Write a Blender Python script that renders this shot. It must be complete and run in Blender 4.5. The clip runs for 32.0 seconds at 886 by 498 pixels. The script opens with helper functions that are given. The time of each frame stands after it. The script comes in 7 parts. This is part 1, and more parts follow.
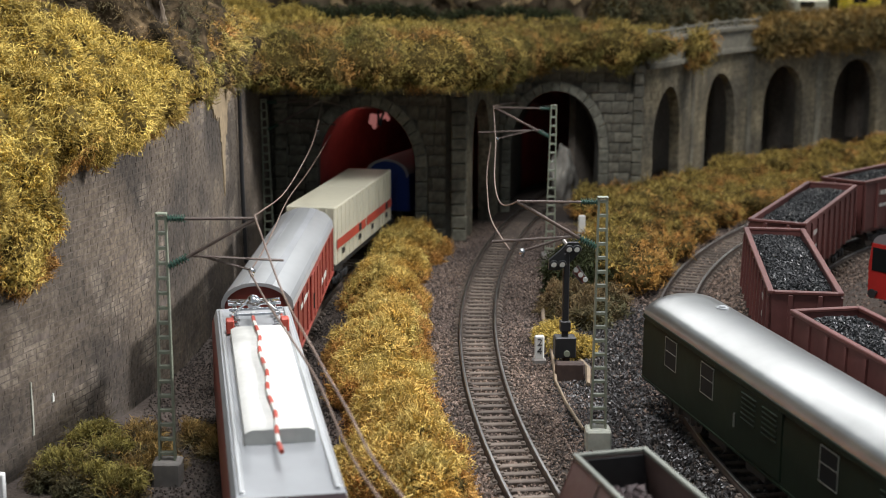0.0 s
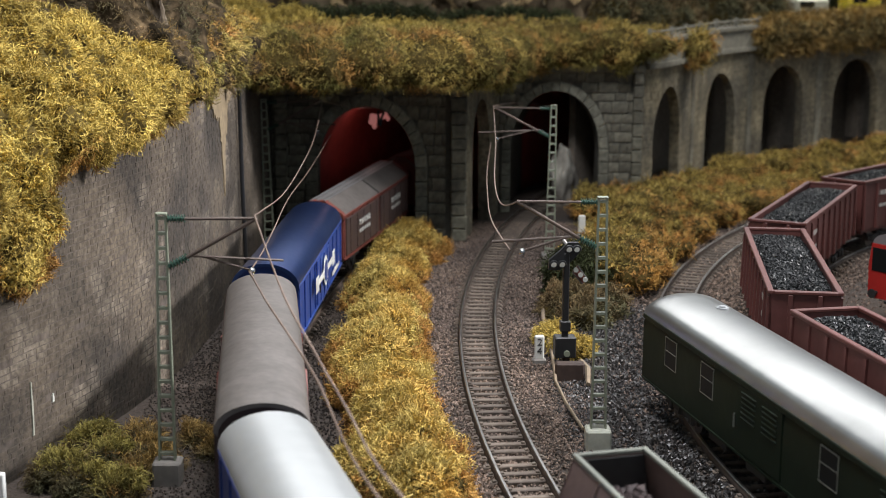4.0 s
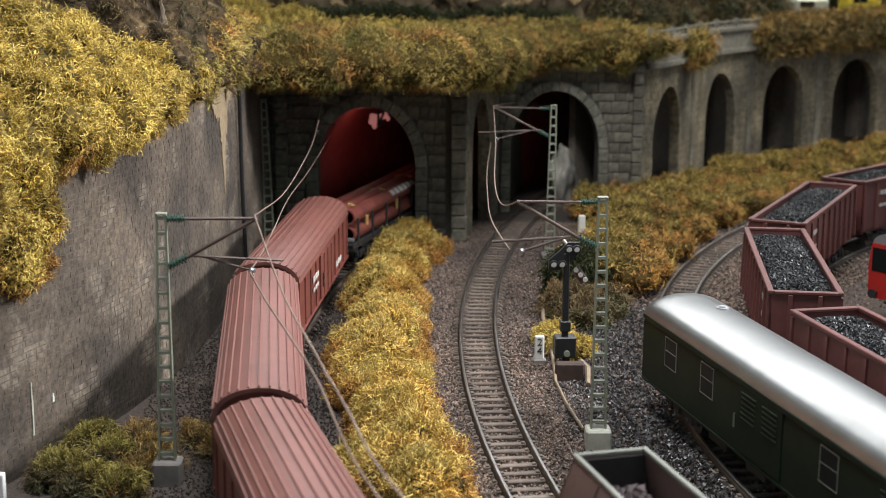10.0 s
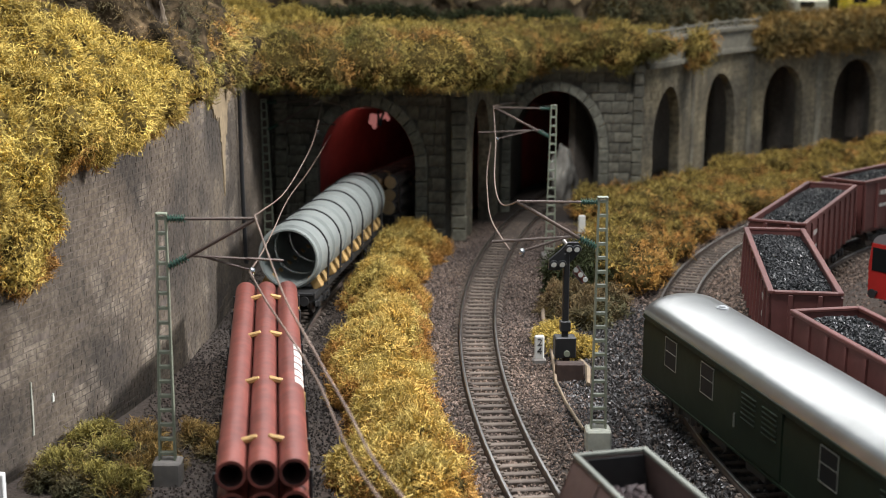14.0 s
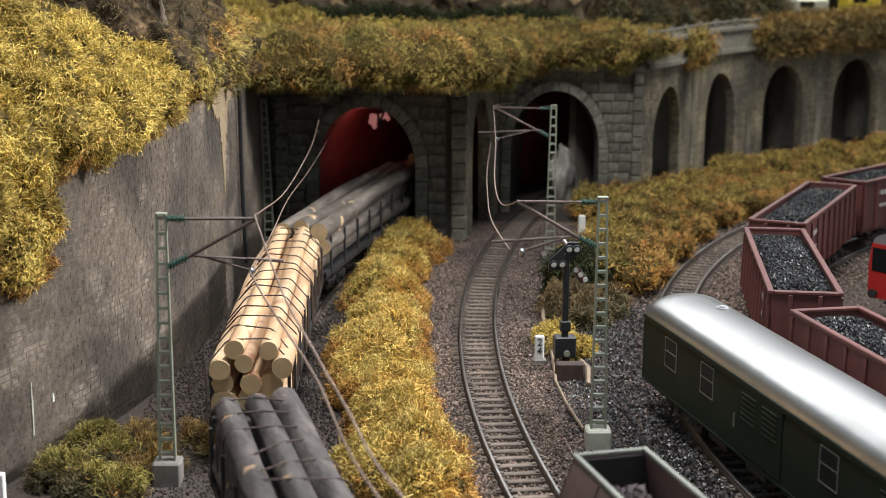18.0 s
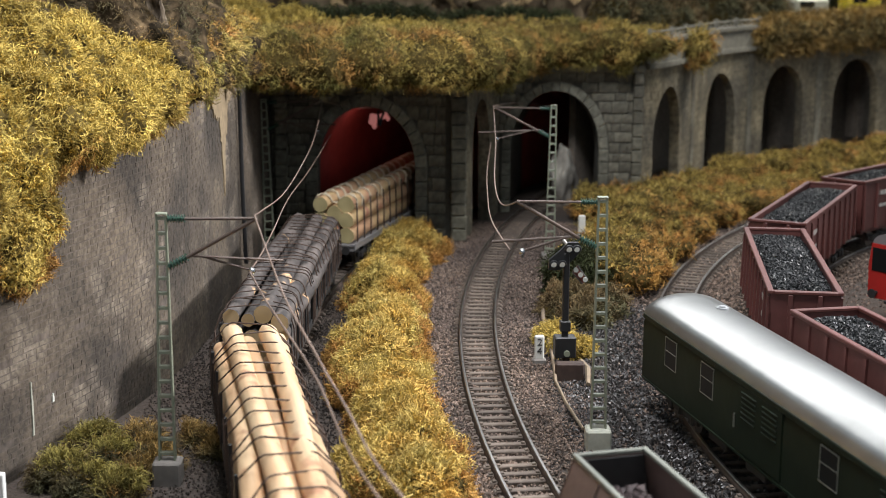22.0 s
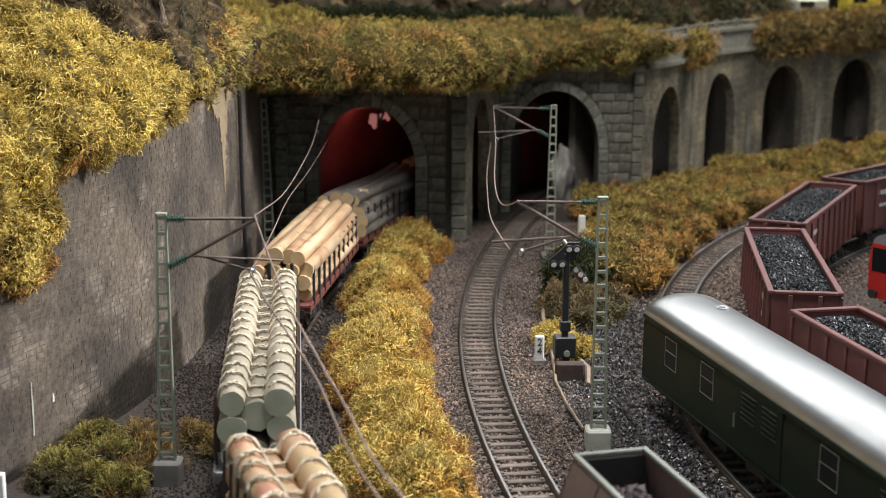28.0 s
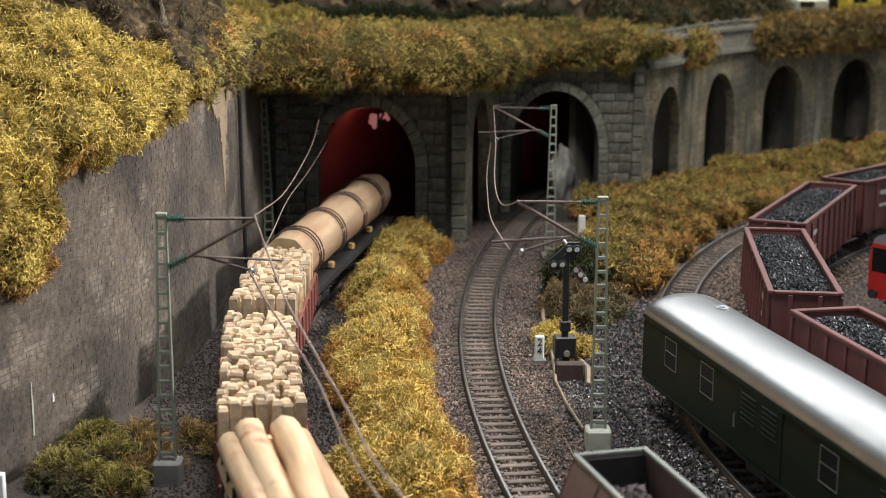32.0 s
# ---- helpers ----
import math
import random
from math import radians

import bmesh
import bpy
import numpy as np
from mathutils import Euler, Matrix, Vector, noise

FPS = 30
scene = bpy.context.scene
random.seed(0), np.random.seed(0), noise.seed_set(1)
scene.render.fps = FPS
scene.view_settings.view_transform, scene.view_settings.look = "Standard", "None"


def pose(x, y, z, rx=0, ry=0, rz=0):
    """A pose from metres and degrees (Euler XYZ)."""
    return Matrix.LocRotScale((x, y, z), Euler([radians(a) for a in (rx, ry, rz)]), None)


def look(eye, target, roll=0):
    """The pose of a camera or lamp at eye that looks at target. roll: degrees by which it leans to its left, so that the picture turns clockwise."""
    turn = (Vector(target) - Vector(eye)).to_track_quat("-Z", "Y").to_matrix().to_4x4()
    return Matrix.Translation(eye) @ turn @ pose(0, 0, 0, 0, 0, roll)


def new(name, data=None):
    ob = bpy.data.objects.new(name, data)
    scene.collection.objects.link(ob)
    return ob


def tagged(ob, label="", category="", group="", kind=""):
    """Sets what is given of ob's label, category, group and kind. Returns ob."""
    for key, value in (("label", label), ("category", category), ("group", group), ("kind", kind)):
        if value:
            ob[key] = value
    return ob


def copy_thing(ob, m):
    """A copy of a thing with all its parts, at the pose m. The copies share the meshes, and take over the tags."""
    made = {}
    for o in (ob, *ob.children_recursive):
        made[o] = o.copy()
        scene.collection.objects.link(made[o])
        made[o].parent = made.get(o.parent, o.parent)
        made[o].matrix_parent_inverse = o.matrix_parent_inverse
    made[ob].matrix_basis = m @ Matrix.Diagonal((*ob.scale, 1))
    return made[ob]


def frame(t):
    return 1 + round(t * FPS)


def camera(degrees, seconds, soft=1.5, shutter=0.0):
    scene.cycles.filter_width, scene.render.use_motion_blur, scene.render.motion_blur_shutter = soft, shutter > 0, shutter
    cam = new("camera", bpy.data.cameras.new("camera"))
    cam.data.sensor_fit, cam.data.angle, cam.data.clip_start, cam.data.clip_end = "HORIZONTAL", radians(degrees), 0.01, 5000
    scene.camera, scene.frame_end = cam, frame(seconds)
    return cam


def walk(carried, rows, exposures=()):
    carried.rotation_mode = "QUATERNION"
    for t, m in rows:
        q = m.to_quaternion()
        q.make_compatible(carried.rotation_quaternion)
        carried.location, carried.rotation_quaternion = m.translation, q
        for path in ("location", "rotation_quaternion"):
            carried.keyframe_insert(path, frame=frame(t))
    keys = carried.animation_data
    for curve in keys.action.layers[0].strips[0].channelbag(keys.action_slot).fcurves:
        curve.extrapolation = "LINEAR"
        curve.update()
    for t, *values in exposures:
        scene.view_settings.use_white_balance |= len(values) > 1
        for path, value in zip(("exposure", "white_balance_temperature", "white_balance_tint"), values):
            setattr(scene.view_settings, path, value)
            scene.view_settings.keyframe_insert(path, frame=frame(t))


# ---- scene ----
cam = camera(34.83, 32.0, soft=0.9)
cam.data.dof.use_dof, cam.data.dof.focus_distance, cam.data.dof.aperture_fstop = True, 0.58, 22.0
EYE = look((0, 0, 0.18), (0, 1.0, 0.18 - math.tan(radians(11.8))), 0.2)
walk(cam, [(0.0, EYE), (32.0, EYE)], exposures=[(0.0, -0.13), (3.5, -0.1), (5.5, 0.07), (29.0, 0.10), (32.0, 0.02)])

# ---- world and light: an indoor layout under ceiling lamps ----
world = bpy.data.worlds.new("room_light")
world.use_nodes = True
bg = world.node_tree.nodes["Background"]
bg.inputs[0].default_value = (0.80, 0.91, 1.0, 1)
bg.inputs[1].default_value = 0.38
scene.world = world


def area_lamp(name, eye, target, size, watts, colour):
    lamp = bpy.data.lights.new(name, "AREA")
    lamp.shape, lamp.size, lamp.size_y = "RECTANGLE", size[0], size[1]
    lamp.energy, lamp.color = watts, colour
    ob = new(name, lamp)
    ob.matrix_world = look(eye, target)
    return ob


area_lamp("ceiling_lamp", (0.03, 0.42, 0.66), (0.0, 0.43, 0.0), (0.18, 0.18), 5.4, (0.95, 0.96, 0.99))
area_lamp("ceiling_lamp", (0.10, 2.90, 1.45), (0.05, 0.9, 0.0), (2.4, 0.7), 20.0, (0.97, 0.97, 0.98))
# added fill spot that brightens the bank and viaduct at the right rear
side = bpy.data.lights.new("ceiling_spot", "SPOT")
side.energy, side.color, side.shadow_soft_size = 118.0, (1.0, 0.95, 0.88), 0.2
side.spot_size, side.spot_blend = radians(46), 0.9
new("ceiling_spot", side).matrix_world = look((0.95, 1.40, 1.30), (0.55, 1.15, 0.06))
# spotlight at the side of the layout
spot = bpy.data.lights.new("spotlight", "SPOT")
spot.energy, spot.color, spot.shadow_soft_size = 78.0, (0.97, 0.96, 0.97), 0.06
spot.spot_size, spot.spot_blend = radians(40), 1.0
new("spotlight", spot).matrix_world = look((0.92, 0.66, 0.62), (-0.12, 0.52, 0.09))

# ---- helpers: lengths below are in centimetres ----
U = 0.01


def place(x, y, z=0.0, rz=0.0, rx=0.0, ry=0.0):
    return pose(x * U, y * U, z * U, rx, ry, rz)


def mesh_of(bm, *mats, smooth=0):
    me = bpy.data.meshes.new("mesh")
    bmesh.ops.scale(bm, vec=(U, U, U), verts=bm.verts)
    bm.normal_update()
    bm.to_mesh(me)
    bm.free()
    for m in mats:
        me.materials.append(m)
    if smooth:
        me.shade_smooth()
        me.set_sharp_from_angle(angle=radians(smooth))
    return me


def part(name, bm, material, parent, label="", smooth=35):
    mats = material if isinstance(material, (list, tuple)) else [material]
    ob = new(name, mesh_of(bm, *mats, smooth=smooth))
    ob.parent = parent
    if label:
        tagged(ob, label)
    return ob


def thing(name, label, category, m=None, group="", kind=""):
    ob = new(name)
    ob.empty_display_size = 0.01
    ob.matrix_basis = m if m is not None else Matrix()
    return tagged(ob, label, category, group, kind)


def raw_mesh(name, verts, faces, mats, smooth=False, flat=False):
    """verts: an array in centimetres; faces: an array of equal polygons."""
    me = bpy.data.meshes.new(name)
    verts, faces = np.asarray(verts, np.float32) * U, np.asarray(faces, np.int32)
    n, k = faces.shape
    me.vertices.add(len(verts))
    me.vertices.foreach_set("co", verts.ravel())
    me.loops.add(n * k)
    me.loops.foreach_set("vertex_index", faces.ravel())
    me.polygons.add(n)
    me.polygons.foreach_set("loop_start", np.arange(0, n * k, k, dtype=np.int32))
    me.polygons.foreach_set("loop_total", np.full(n, k, np.int32))
    if smooth:
        me.polygons.foreach_set("use_smooth", np.ones(n, bool))
    me.update(calc_edges=True)
    if flat:
        me.shade_flat()
    for m in mats:
        me.materials.append(m)
    return me


def box(bm, x, y, z, sx, sy, sz, bevel=0.0, m=None, mat=0):
    """A box about the middle (x, y, z)."""
    made = bmesh.ops.create_cube(bm, size=1.0)["verts"]
    bmesh.ops.scale(bm, vec=(sx, sy, sz), verts=made)
    if m is not None:
        bmesh.ops.transform(bm, matrix=m, verts=made)
    bmesh.ops.translate(bm, vec=(x, y, z), verts=made)
    faces = {f for v in made for f in v.link_faces}
    for f in faces:
        f.material_index = mat
    if bevel:
        edges = list({e for v in made for e in v.link_edges})
        bmesh.ops.bevel(bm, geom=edges, offset=bevel, segments=1, affect="EDGES", profile=0.5)
    return bm


def tube(bm, points, r, seg=6, caps=True, r_end=None, mat=0):
    """A round bar along points."""
    pts = [Vector(p) for p in points]
    rings = []
    up = Vector((0.13, 0.21, 1)).normalized()
    for i, p in enumerate(pts):
        d = (pts[min(i + 1, len(pts) - 1)] - pts[max(i - 1, 0)]).normalized()
        a = d.cross(up)
        if a.length < 0.2:
            a = d.cross(Vector((1, 0.1, 0)))
        a.normalize()
        b = a.cross(d)
        rr = r if r_end is None else r + (r_end - r) * i / (len(pts) - 1)
        rings.append([bm.verts.new(p + rr * (math.cos(k * math.tau / seg) * a + math.sin(k * math.tau / seg) * b)) for k in range(seg)])
    for one, two in zip(rings[:-1], rings[1:]):
        for k in range(seg):
            f = bm.faces.new((one[k], two[k], two[(k + 1) % seg], one[(k + 1) % seg]))
            f.material_index = mat
    if caps:
        bm.faces.new(rings[0]).material_index = mat
        bm.faces.new(rings[-1][::-1]).material_index = mat
    return bm


def prism(bm, profile, y0, y1, mat=0):
    """A closed outline of (x, z), drawn out along y."""
    a = [bm.verts.new((x, y0, z)) for x, z in profile]
    b = [bm.verts.new((x, y1, z)) for x, z in profile]
    n = len(profile)
    made = [bm.faces.new(a), bm.faces.new(b[::-1])]
    for i in range(n):
        made.append(bm.faces.new((a[i], b[i], b[(i + 1) % n], a[(i + 1) % n])))
    for f in made:
        f.material_index = mat
    bmesh.ops.recalc_face_normals(bm, faces=made)
    return bm


def fresh():
    return bmesh.new()


# ---- materials ----
def material(name, colour, rough=0.7, metal=0.0, vary=0.25, scale=300.0, bump=0.15, island=0.0, random=0.0, second=None, big=18.0, spec=0.5, coat=0.0, grain=None, patch=None, still=False):
    """Grain at a fine and a coarse scale; second: a colour that comes in coarse patches."""
    mat = bpy.data.materials.new(name)
    mat.use_nodes = True
    nt = mat.node_tree
    nodes, links = nt.nodes, nt.links
    bsdf = nodes["Principled BSDF"]
    bsdf.inputs["Roughness"].default_value = rough
    bsdf.inputs["Metallic"].default_value = metal
    bsdf.inputs["Specular IOR Level"].default_value = spec
    bsdf.inputs["Coat Weight"].default_value = coat
    coord = nodes.new("ShaderNodeTexCoord")
    fine = nodes.new("ShaderNodeTexNoise")
    fine.inputs["Scale"].default_value, fine.inputs["Detail"].default_value = scale, 4
    coarse = nodes.new("ShaderNodeTexNoise")
    coarse.inputs["Scale"].default_value, coarse.inputs["Detail"].default_value = big, 3
    # still: one pattern over all the pieces of a wall
    source = nodes.new("ShaderNodeNewGeometry").outputs["Position"] if still else coord.outputs["Object"]
    ground_source = source
    if grain:
        # drawn out along the piece
        stretch = nodes.new("ShaderNodeMapping")
        stretch.inputs["Scale"].default_value = grain
        links.new(source, stretch.inputs["Vector"])
        source = stretch.outputs["Vector"]
    links.new(source, fine.inputs["Vector"])
    links.new(source, coarse.inputs["Vector"])
    mix = nodes.new("ShaderNodeMix")
    mix.data_type = "RGBA"
    mix.inputs["A"].default_value = (*colour, 1)
    mix.inputs["B"].default_value = (*(second or [c * 0.72 for c in colour]), 1)
    ramp = nodes.new("ShaderNodeMapRange")
    ramp.inputs["From Min"].default_value, ramp.inputs["From Max"].default_value = 0.38, 0.62
    links.new(coarse.outputs["Fac"], ramp.inputs["Value"])
    links.new(ramp.outputs["Result"], mix.inputs["Factor"])
    hsv = nodes.new("ShaderNodeHueSaturation")
    base = mix.outputs["Result"]
    if patch:
        # bare spots: colour, level, scale
        spots = nodes.new("ShaderNodeTexNoise")
        spots.inputs["Scale"].default_value, spots.inputs["Detail"].default_value = patch[2], 3
        links.new(ground_source, spots.inputs["Vector"])
        edge = nodes.new("ShaderNodeMapRange")
        edge.inputs["From Min"].default_value, edge.inputs["From Max"].default_value = patch[1], patch[1] + (patch[3] if len(patch) > 3 else 0.03)
        links.new(spots.outputs["Fac"], edge.inputs["Value"])
        over = nodes.new("ShaderNodeMix")
        over.data_type = "RGBA"
        over.inputs["B"].default_value = (*patch[0], 1)
        links.new(base, over.inputs["A"])
        links.new(edge.outputs["Result"], over.inputs["Factor"])
        base = over.outputs["Result"]
    links.new(base, hsv.inputs["Color"])
    value = nodes.new("ShaderNodeMapRange")
    value.inputs["From Min"].default_value, value.inputs["From Max"].default_value = 0.25, 0.75
    value.inputs["To Min"].default_value, value.inputs["To Max"].default_value = 1 - vary, 1 + vary
    links.new(fine.outputs["Fac"], value.inputs["Value"])
    last = value.outputs["Result"]
    for amount, kind, socket in ((island, "ShaderNodeNewGeometry", "Random Per Island"), (random, "ShaderNodeObjectInfo", "Random")):
        if amount:
            info = nodes.new(kind)
            span = nodes.new("ShaderNodeMapRange")
            span.inputs["To Min"].default_value, span.inputs["To Max"].default_value = 1 - amount, 1 + amount
            links.new(info.outputs[socket], span.inputs["Value"])
            times = nodes.new("ShaderNodeMath")
            times.operation = "MULTIPLY"
            links.new(last, times.inputs[0])
            links.new(span.outputs["Result"], times.inputs[1])
            last = times.outputs[0]
    links.new(last, hsv.inputs["Value"])
    links.new(hsv.outputs["Color"], bsdf.inputs["Base Color"])
    if bump:
        b = nodes.new("ShaderNodeBump")
        b.inputs["Strength"].default_value, b.inputs["Distance"].default_value = bump, 0.0006
        links.new(fine.outputs["Fac"], b.inputs["Height"])
        links.new(b.outputs["Normal"], bsdf.inputs["Normal"])
    return mat


def brick_material(name, colour, mortar, width, height, rough=0.85, second=None, depth=0.0006, streaks=0.0, shown=(0.08, 0.5), lean=0.45):
    """Small courses in the surface's own u and v (metres)."""
    mat = material(name, colour, rough, second=second, vary=0.6, scale=300, bump=0.0, big=22)
    nodes, links = mat.node_tree.nodes, mat.node_tree.links
    bsdf = nodes["Principled BSDF"]
    uv = nodes.new("ShaderNodeTexCoord")
    warp = nodes.new("ShaderNodeTexNoise")
    warp.inputs["Scale"].default_value = 90
    links.new(uv.outputs["UV"], warp.inputs["Vector"])
    add = nodes.new("ShaderNodeMixRGB")
    add.blend_type = "LINEAR_LIGHT"
    add.inputs["Fac"].default_value = 0.0016
    links.new(uv.outputs["UV"], add.inputs["Color1"])
    links.new(warp.outputs["Color"], add.inputs["Color2"])
    brick = nodes.new("ShaderNodeTexBrick")
    brick.inputs["Scale"].default_value = 1.0
    brick.inputs["Brick Width"].default_value, brick.inputs["Row Height"].default_value = width, height
    brick.inputs["Mortar Size"].default_value, brick.inputs["Mortar Smooth"].default_value = height * 0.09, 0.6
    brick.inputs["Color1"].default_value, brick.inputs["Color2"].default_value = (0.8, 0.8, 0.8, 1), (1.15, 1.15, 1.15, 1)
    brick.inputs["Mortar"].default_value = (*mortar, 1)
    links.new(add.outputs["Color"], brick.inputs["Vector"])
    old = bsdf.inputs["Base Color"].links[0].from_socket
    times = nodes.new("ShaderNodeMixRGB")
    times.blend_type = "MULTIPLY"
    times.inputs["Fac"].default_value = 0.8
    links.new(old, times.inputs["Color1"])
    links.new(brick.outputs["Color"], times.inputs["Color2"])
    links.new(times.outputs["Color"], bsdf.inputs["Base Color"])
    grain = nodes.new("ShaderNodeTexNoise")
    grain.inputs["Scale"].default_value, grain.inputs["Detail"].default_value = 260, 5
    links.new(uv.outputs["UV"], grain.inputs["Vector"])
    high = nodes.new("ShaderNodeMath")
    high.operation = "MULTIPLY_ADD"
    blend = nodes.new("ShaderNodeMath")
    blend.operation = "MULTIPLY"
    blend.inputs[0].default_value = 1.0
    links.new(brick.outputs["Fac"], blend.inputs[1])
    links.new(blend.outputs[0], high.inputs[0])
    high.inputs[1].default_value = -0.6
    links.new(grain.outputs["Fac"], high.inputs[2])
    if streaks:
        # runs of damp and dust down the wall
        run = nodes.new("ShaderNodeMapping")
        run.inputs["Scale"].default_value = (85, 17, 1)
        run.inputs["Rotation"].default_value = (0, 0, lean)
        links.new(uv.outputs["UV"], run.inputs["Vector"])
        damp = nodes.new("ShaderNodeTexNoise")
        damp.inputs["Scale"].default_value, damp.inputs["Detail"].default_value = 1.0, 8
        damp.inputs["Roughness"].default_value = 0.68
        links.new(run.outputs["Vector"], damp.inputs["Vector"])
        span = nodes.new("ShaderNodeMapRange")
        span.inputs["From Min"].default_value, span.inputs["From Max"].default_value = 0.32, 0.7
        span.inputs["To Min"].default_value, span.inputs["To Max"].default_value = 1 - streaks * 0.6, 1 + streaks * 0.7
        links.new(damp.outputs["Fac"], span.inputs["Value"])
        tone = nodes.new("ShaderNodeHueSaturation")
        links.new(times.outputs["Color"], tone.inputs["Color"])
        links.new(span.outputs["Result"], tone.inputs["Value"])
        links.new(tone.outputs["Color"], bsdf.inputs["Base Color"])
        # the courses show through only here and there
        worn = nodes.new("ShaderNodeTexNoise")
        worn.inputs["Scale"].default_value, worn.inputs["Detail"].default_value = 22, 4
        links.new(uv.outputs["UV"], worn.inputs["Vector"])
        bare = nodes.new("ShaderNodeMapRange")
        bare.inputs["From Min"].default_value, bare.inputs["From Max"].default_value = 0.4, 0.65
        bare.inputs["To Min"].default_value, bare.inputs["To Max"].default_value = shown
        links.new(worn.outputs["Fac"], bare.inputs["Value"])
        links.new(bare.outputs["Result"], times.inputs["Fac"])
        links.new(bare.outputs["Result"], blend.inputs[0])
    b = nodes.new("ShaderNodeBump")
    b.inputs["Strength"].default_value, b.inputs["Distance"].default_value = 0.7, depth
    links.new(high.outputs[0], b.inputs["Height"])
    links.new(b.outputs["Normal"], bsdf.inputs["Normal"])
    return mat


M_STONE = material("grey_stone", (0.195, 0.182, 0.138), 0.85, vary=0.4, scale=350, bump=0.8, random=0.25, second=(0.09, 0.08, 0.06), big=30)
M_VOUSSOIR = material("dark_arch_stone", (0.21, 0.20, 0.155), 0.85, vary=0.4, scale=350, bump=0.7, random=0.2, second=(0.085, 0.08, 0.062), big=30)
M_QUOIN = material("paler_corner_stone", (0.20, 0.188, 0.14), 0.85, vary=0.4, scale=300, bump=0.6, random=0.18, second=(0.09, 0.082, 0.062), big=30)
M_JOINT = material("dark_joint", (0.085, 0.08, 0.066), 0.95, vary=0.3)
M_VIADUCT = brick_material("viaduct_masonry", (0.215, 0.182, 0.118), (0.7, 0.68, 0.62), 0.0125, 0.0058, second=(0.105, 0.092, 0.066), streaks=0.6, shown=(0.45, 0.95), lean=0.0)
M_RETAIN = material("retaining_mortar", (0.135, 0.107, 0.086), 0.95, vary=0.5, scale=300, bump=0.6, second=(0.060, 0.048, 0.040), big=24, grain=(1, 1, 0.85), still=True)
M_WALL_STONE = material("weathered_wall_stone", (0.138, 0.107, 0.076), 0.88, vary=0.55, scale=420, bump=0.9, island=0.08, random=0.08, second=(0.056, 0.044, 0.033), big=24, grain=(1, 1, 0.85), patch=((0.25, 0.205, 0.158), 0.57, 38, 0.16), still=True)
M_COPING = material("coping_stone", (0.24, 0.225, 0.18), 0.85, vary=0.25, bump=0.3)
M_RED_LINING = material("red_tunnel_paint", (0.50, 0.075, 0.062), 0.6, vary=0.15, scale=120)
M_BROWN_LINING = material("dull_brown_lining", (0.15, 0.125, 0.10), 0.95, vary=0.3)
M_GROUND = material("brown_scatter", (0.065, 0.047, 0.036), 0.95, vary=0.45, scale=700, bump=0.8, second=(0.055, 0.043, 0.036), big=12)
M_BALLAST = material("brown_ballast", (0.19, 0.135, 0.103), 0.85, vary=0.25, scale=600, island=0.8, second=(0.115, 0.084, 0.07), big=9, patch=((0.30, 0.245, 0.20), 0.63, 380, 0.06))
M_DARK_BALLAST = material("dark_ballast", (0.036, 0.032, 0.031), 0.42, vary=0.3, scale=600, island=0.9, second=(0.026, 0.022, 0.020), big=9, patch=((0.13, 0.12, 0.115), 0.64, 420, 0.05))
M_WALL_BALLAST = material("dark_brown_ballast", (0.060, 0.046, 0.037), 0.9, vary=0.3, scale=600, island=0.6, second=(0.034, 0.026, 0.021), big=9)
M_COAL = material("coal", (0.012, 0.013, 0.014), 0.4, vary=0.3, scale=500, island=0.8, spec=0.32)
M_LUMPS = material("dull_stone_lumps", (0.12, 0.09, 0.085), 0.7, vary=0.3, scale=500, island=0.5, second=(0.075, 0.055, 0.055), big=60)
M_RAIL = material("rail_steel", (0.42, 0.40, 0.38), 0.32, metal=1.0, vary=0.2, bump=0.05)
M_RAIL_SIDE = material("rusty_rail_side", (0.09, 0.062, 0.048), 0.7, vary=0.25)
M_SLEEPER = material("brown_sleeper", (0.145, 0.112, 0.088), 0.8, vary=0.35, scale=250, random=0.3, bump=0.4)
M_MAST = material("grey_green_mast", (0.245, 0.265, 0.195), 0.45, vary=0.12, scale=200, bump=0.05)
M_CONCRETE = material("pale_concrete", (0.42, 0.42, 0.35), 0.85, vary=0.15, bump=0.2)
M_DIRTY_CONCRETE = material("dull_concrete", (0.22, 0.20, 0.18), 0.85, vary=0.15, bump=0.2)
M_WIRE = material("copper_grey_wire", (0.30, 0.21, 0.165), 0.45, metal=0.5, vary=0.1, bump=0)
M_ARM = material("brown_arm", (0.13, 0.095, 0.078), 0.45, metal=0.3, vary=0.1, bump=0)
M_INSULATOR = material("green_insulator", (0.05, 0.10, 0.075), 0.25, vary=0.1, bump=0)
M_CHROME = material("bright_metal", (0.75, 0.75, 0.76), 0.2, metal=1.0, vary=0.05, bump=0)
M_BLACK = material("black_plastic", (0.018, 0.018, 0.019), 0.4, vary=0.2, bump=0.03)
M_LENS = material("pale_lens", (0.55, 0.55, 0.5), 0.15, vary=0.05, bump=0)
M_WHITE = material("white_paint", (0.72, 0.71, 0.66), 0.55, vary=0.08, bump=0.03)
M_INK = material("black_ink", (0.02, 0.02, 0.02), 0.6, vary=0.05, bump=0)
M_RUST = material("rusty_brown", (0.055, 0.033, 0.026), 0.7, vary=0.25)
M_FRAME = material("black_underframe", (0.022, 0.021, 0.021), 0.6, vary=0.25, bump=0.1)
M_WHEEL = material("wheel_steel", (0.16, 0.145, 0.135), 0.4, metal=0.8, vary=0.1, bump=0)
M_DUST = material("worn_brown_paint", (0.19, 0.055, 0.042), 0.55, vary=0.15, second=(0.15, 0.045, 0.036))
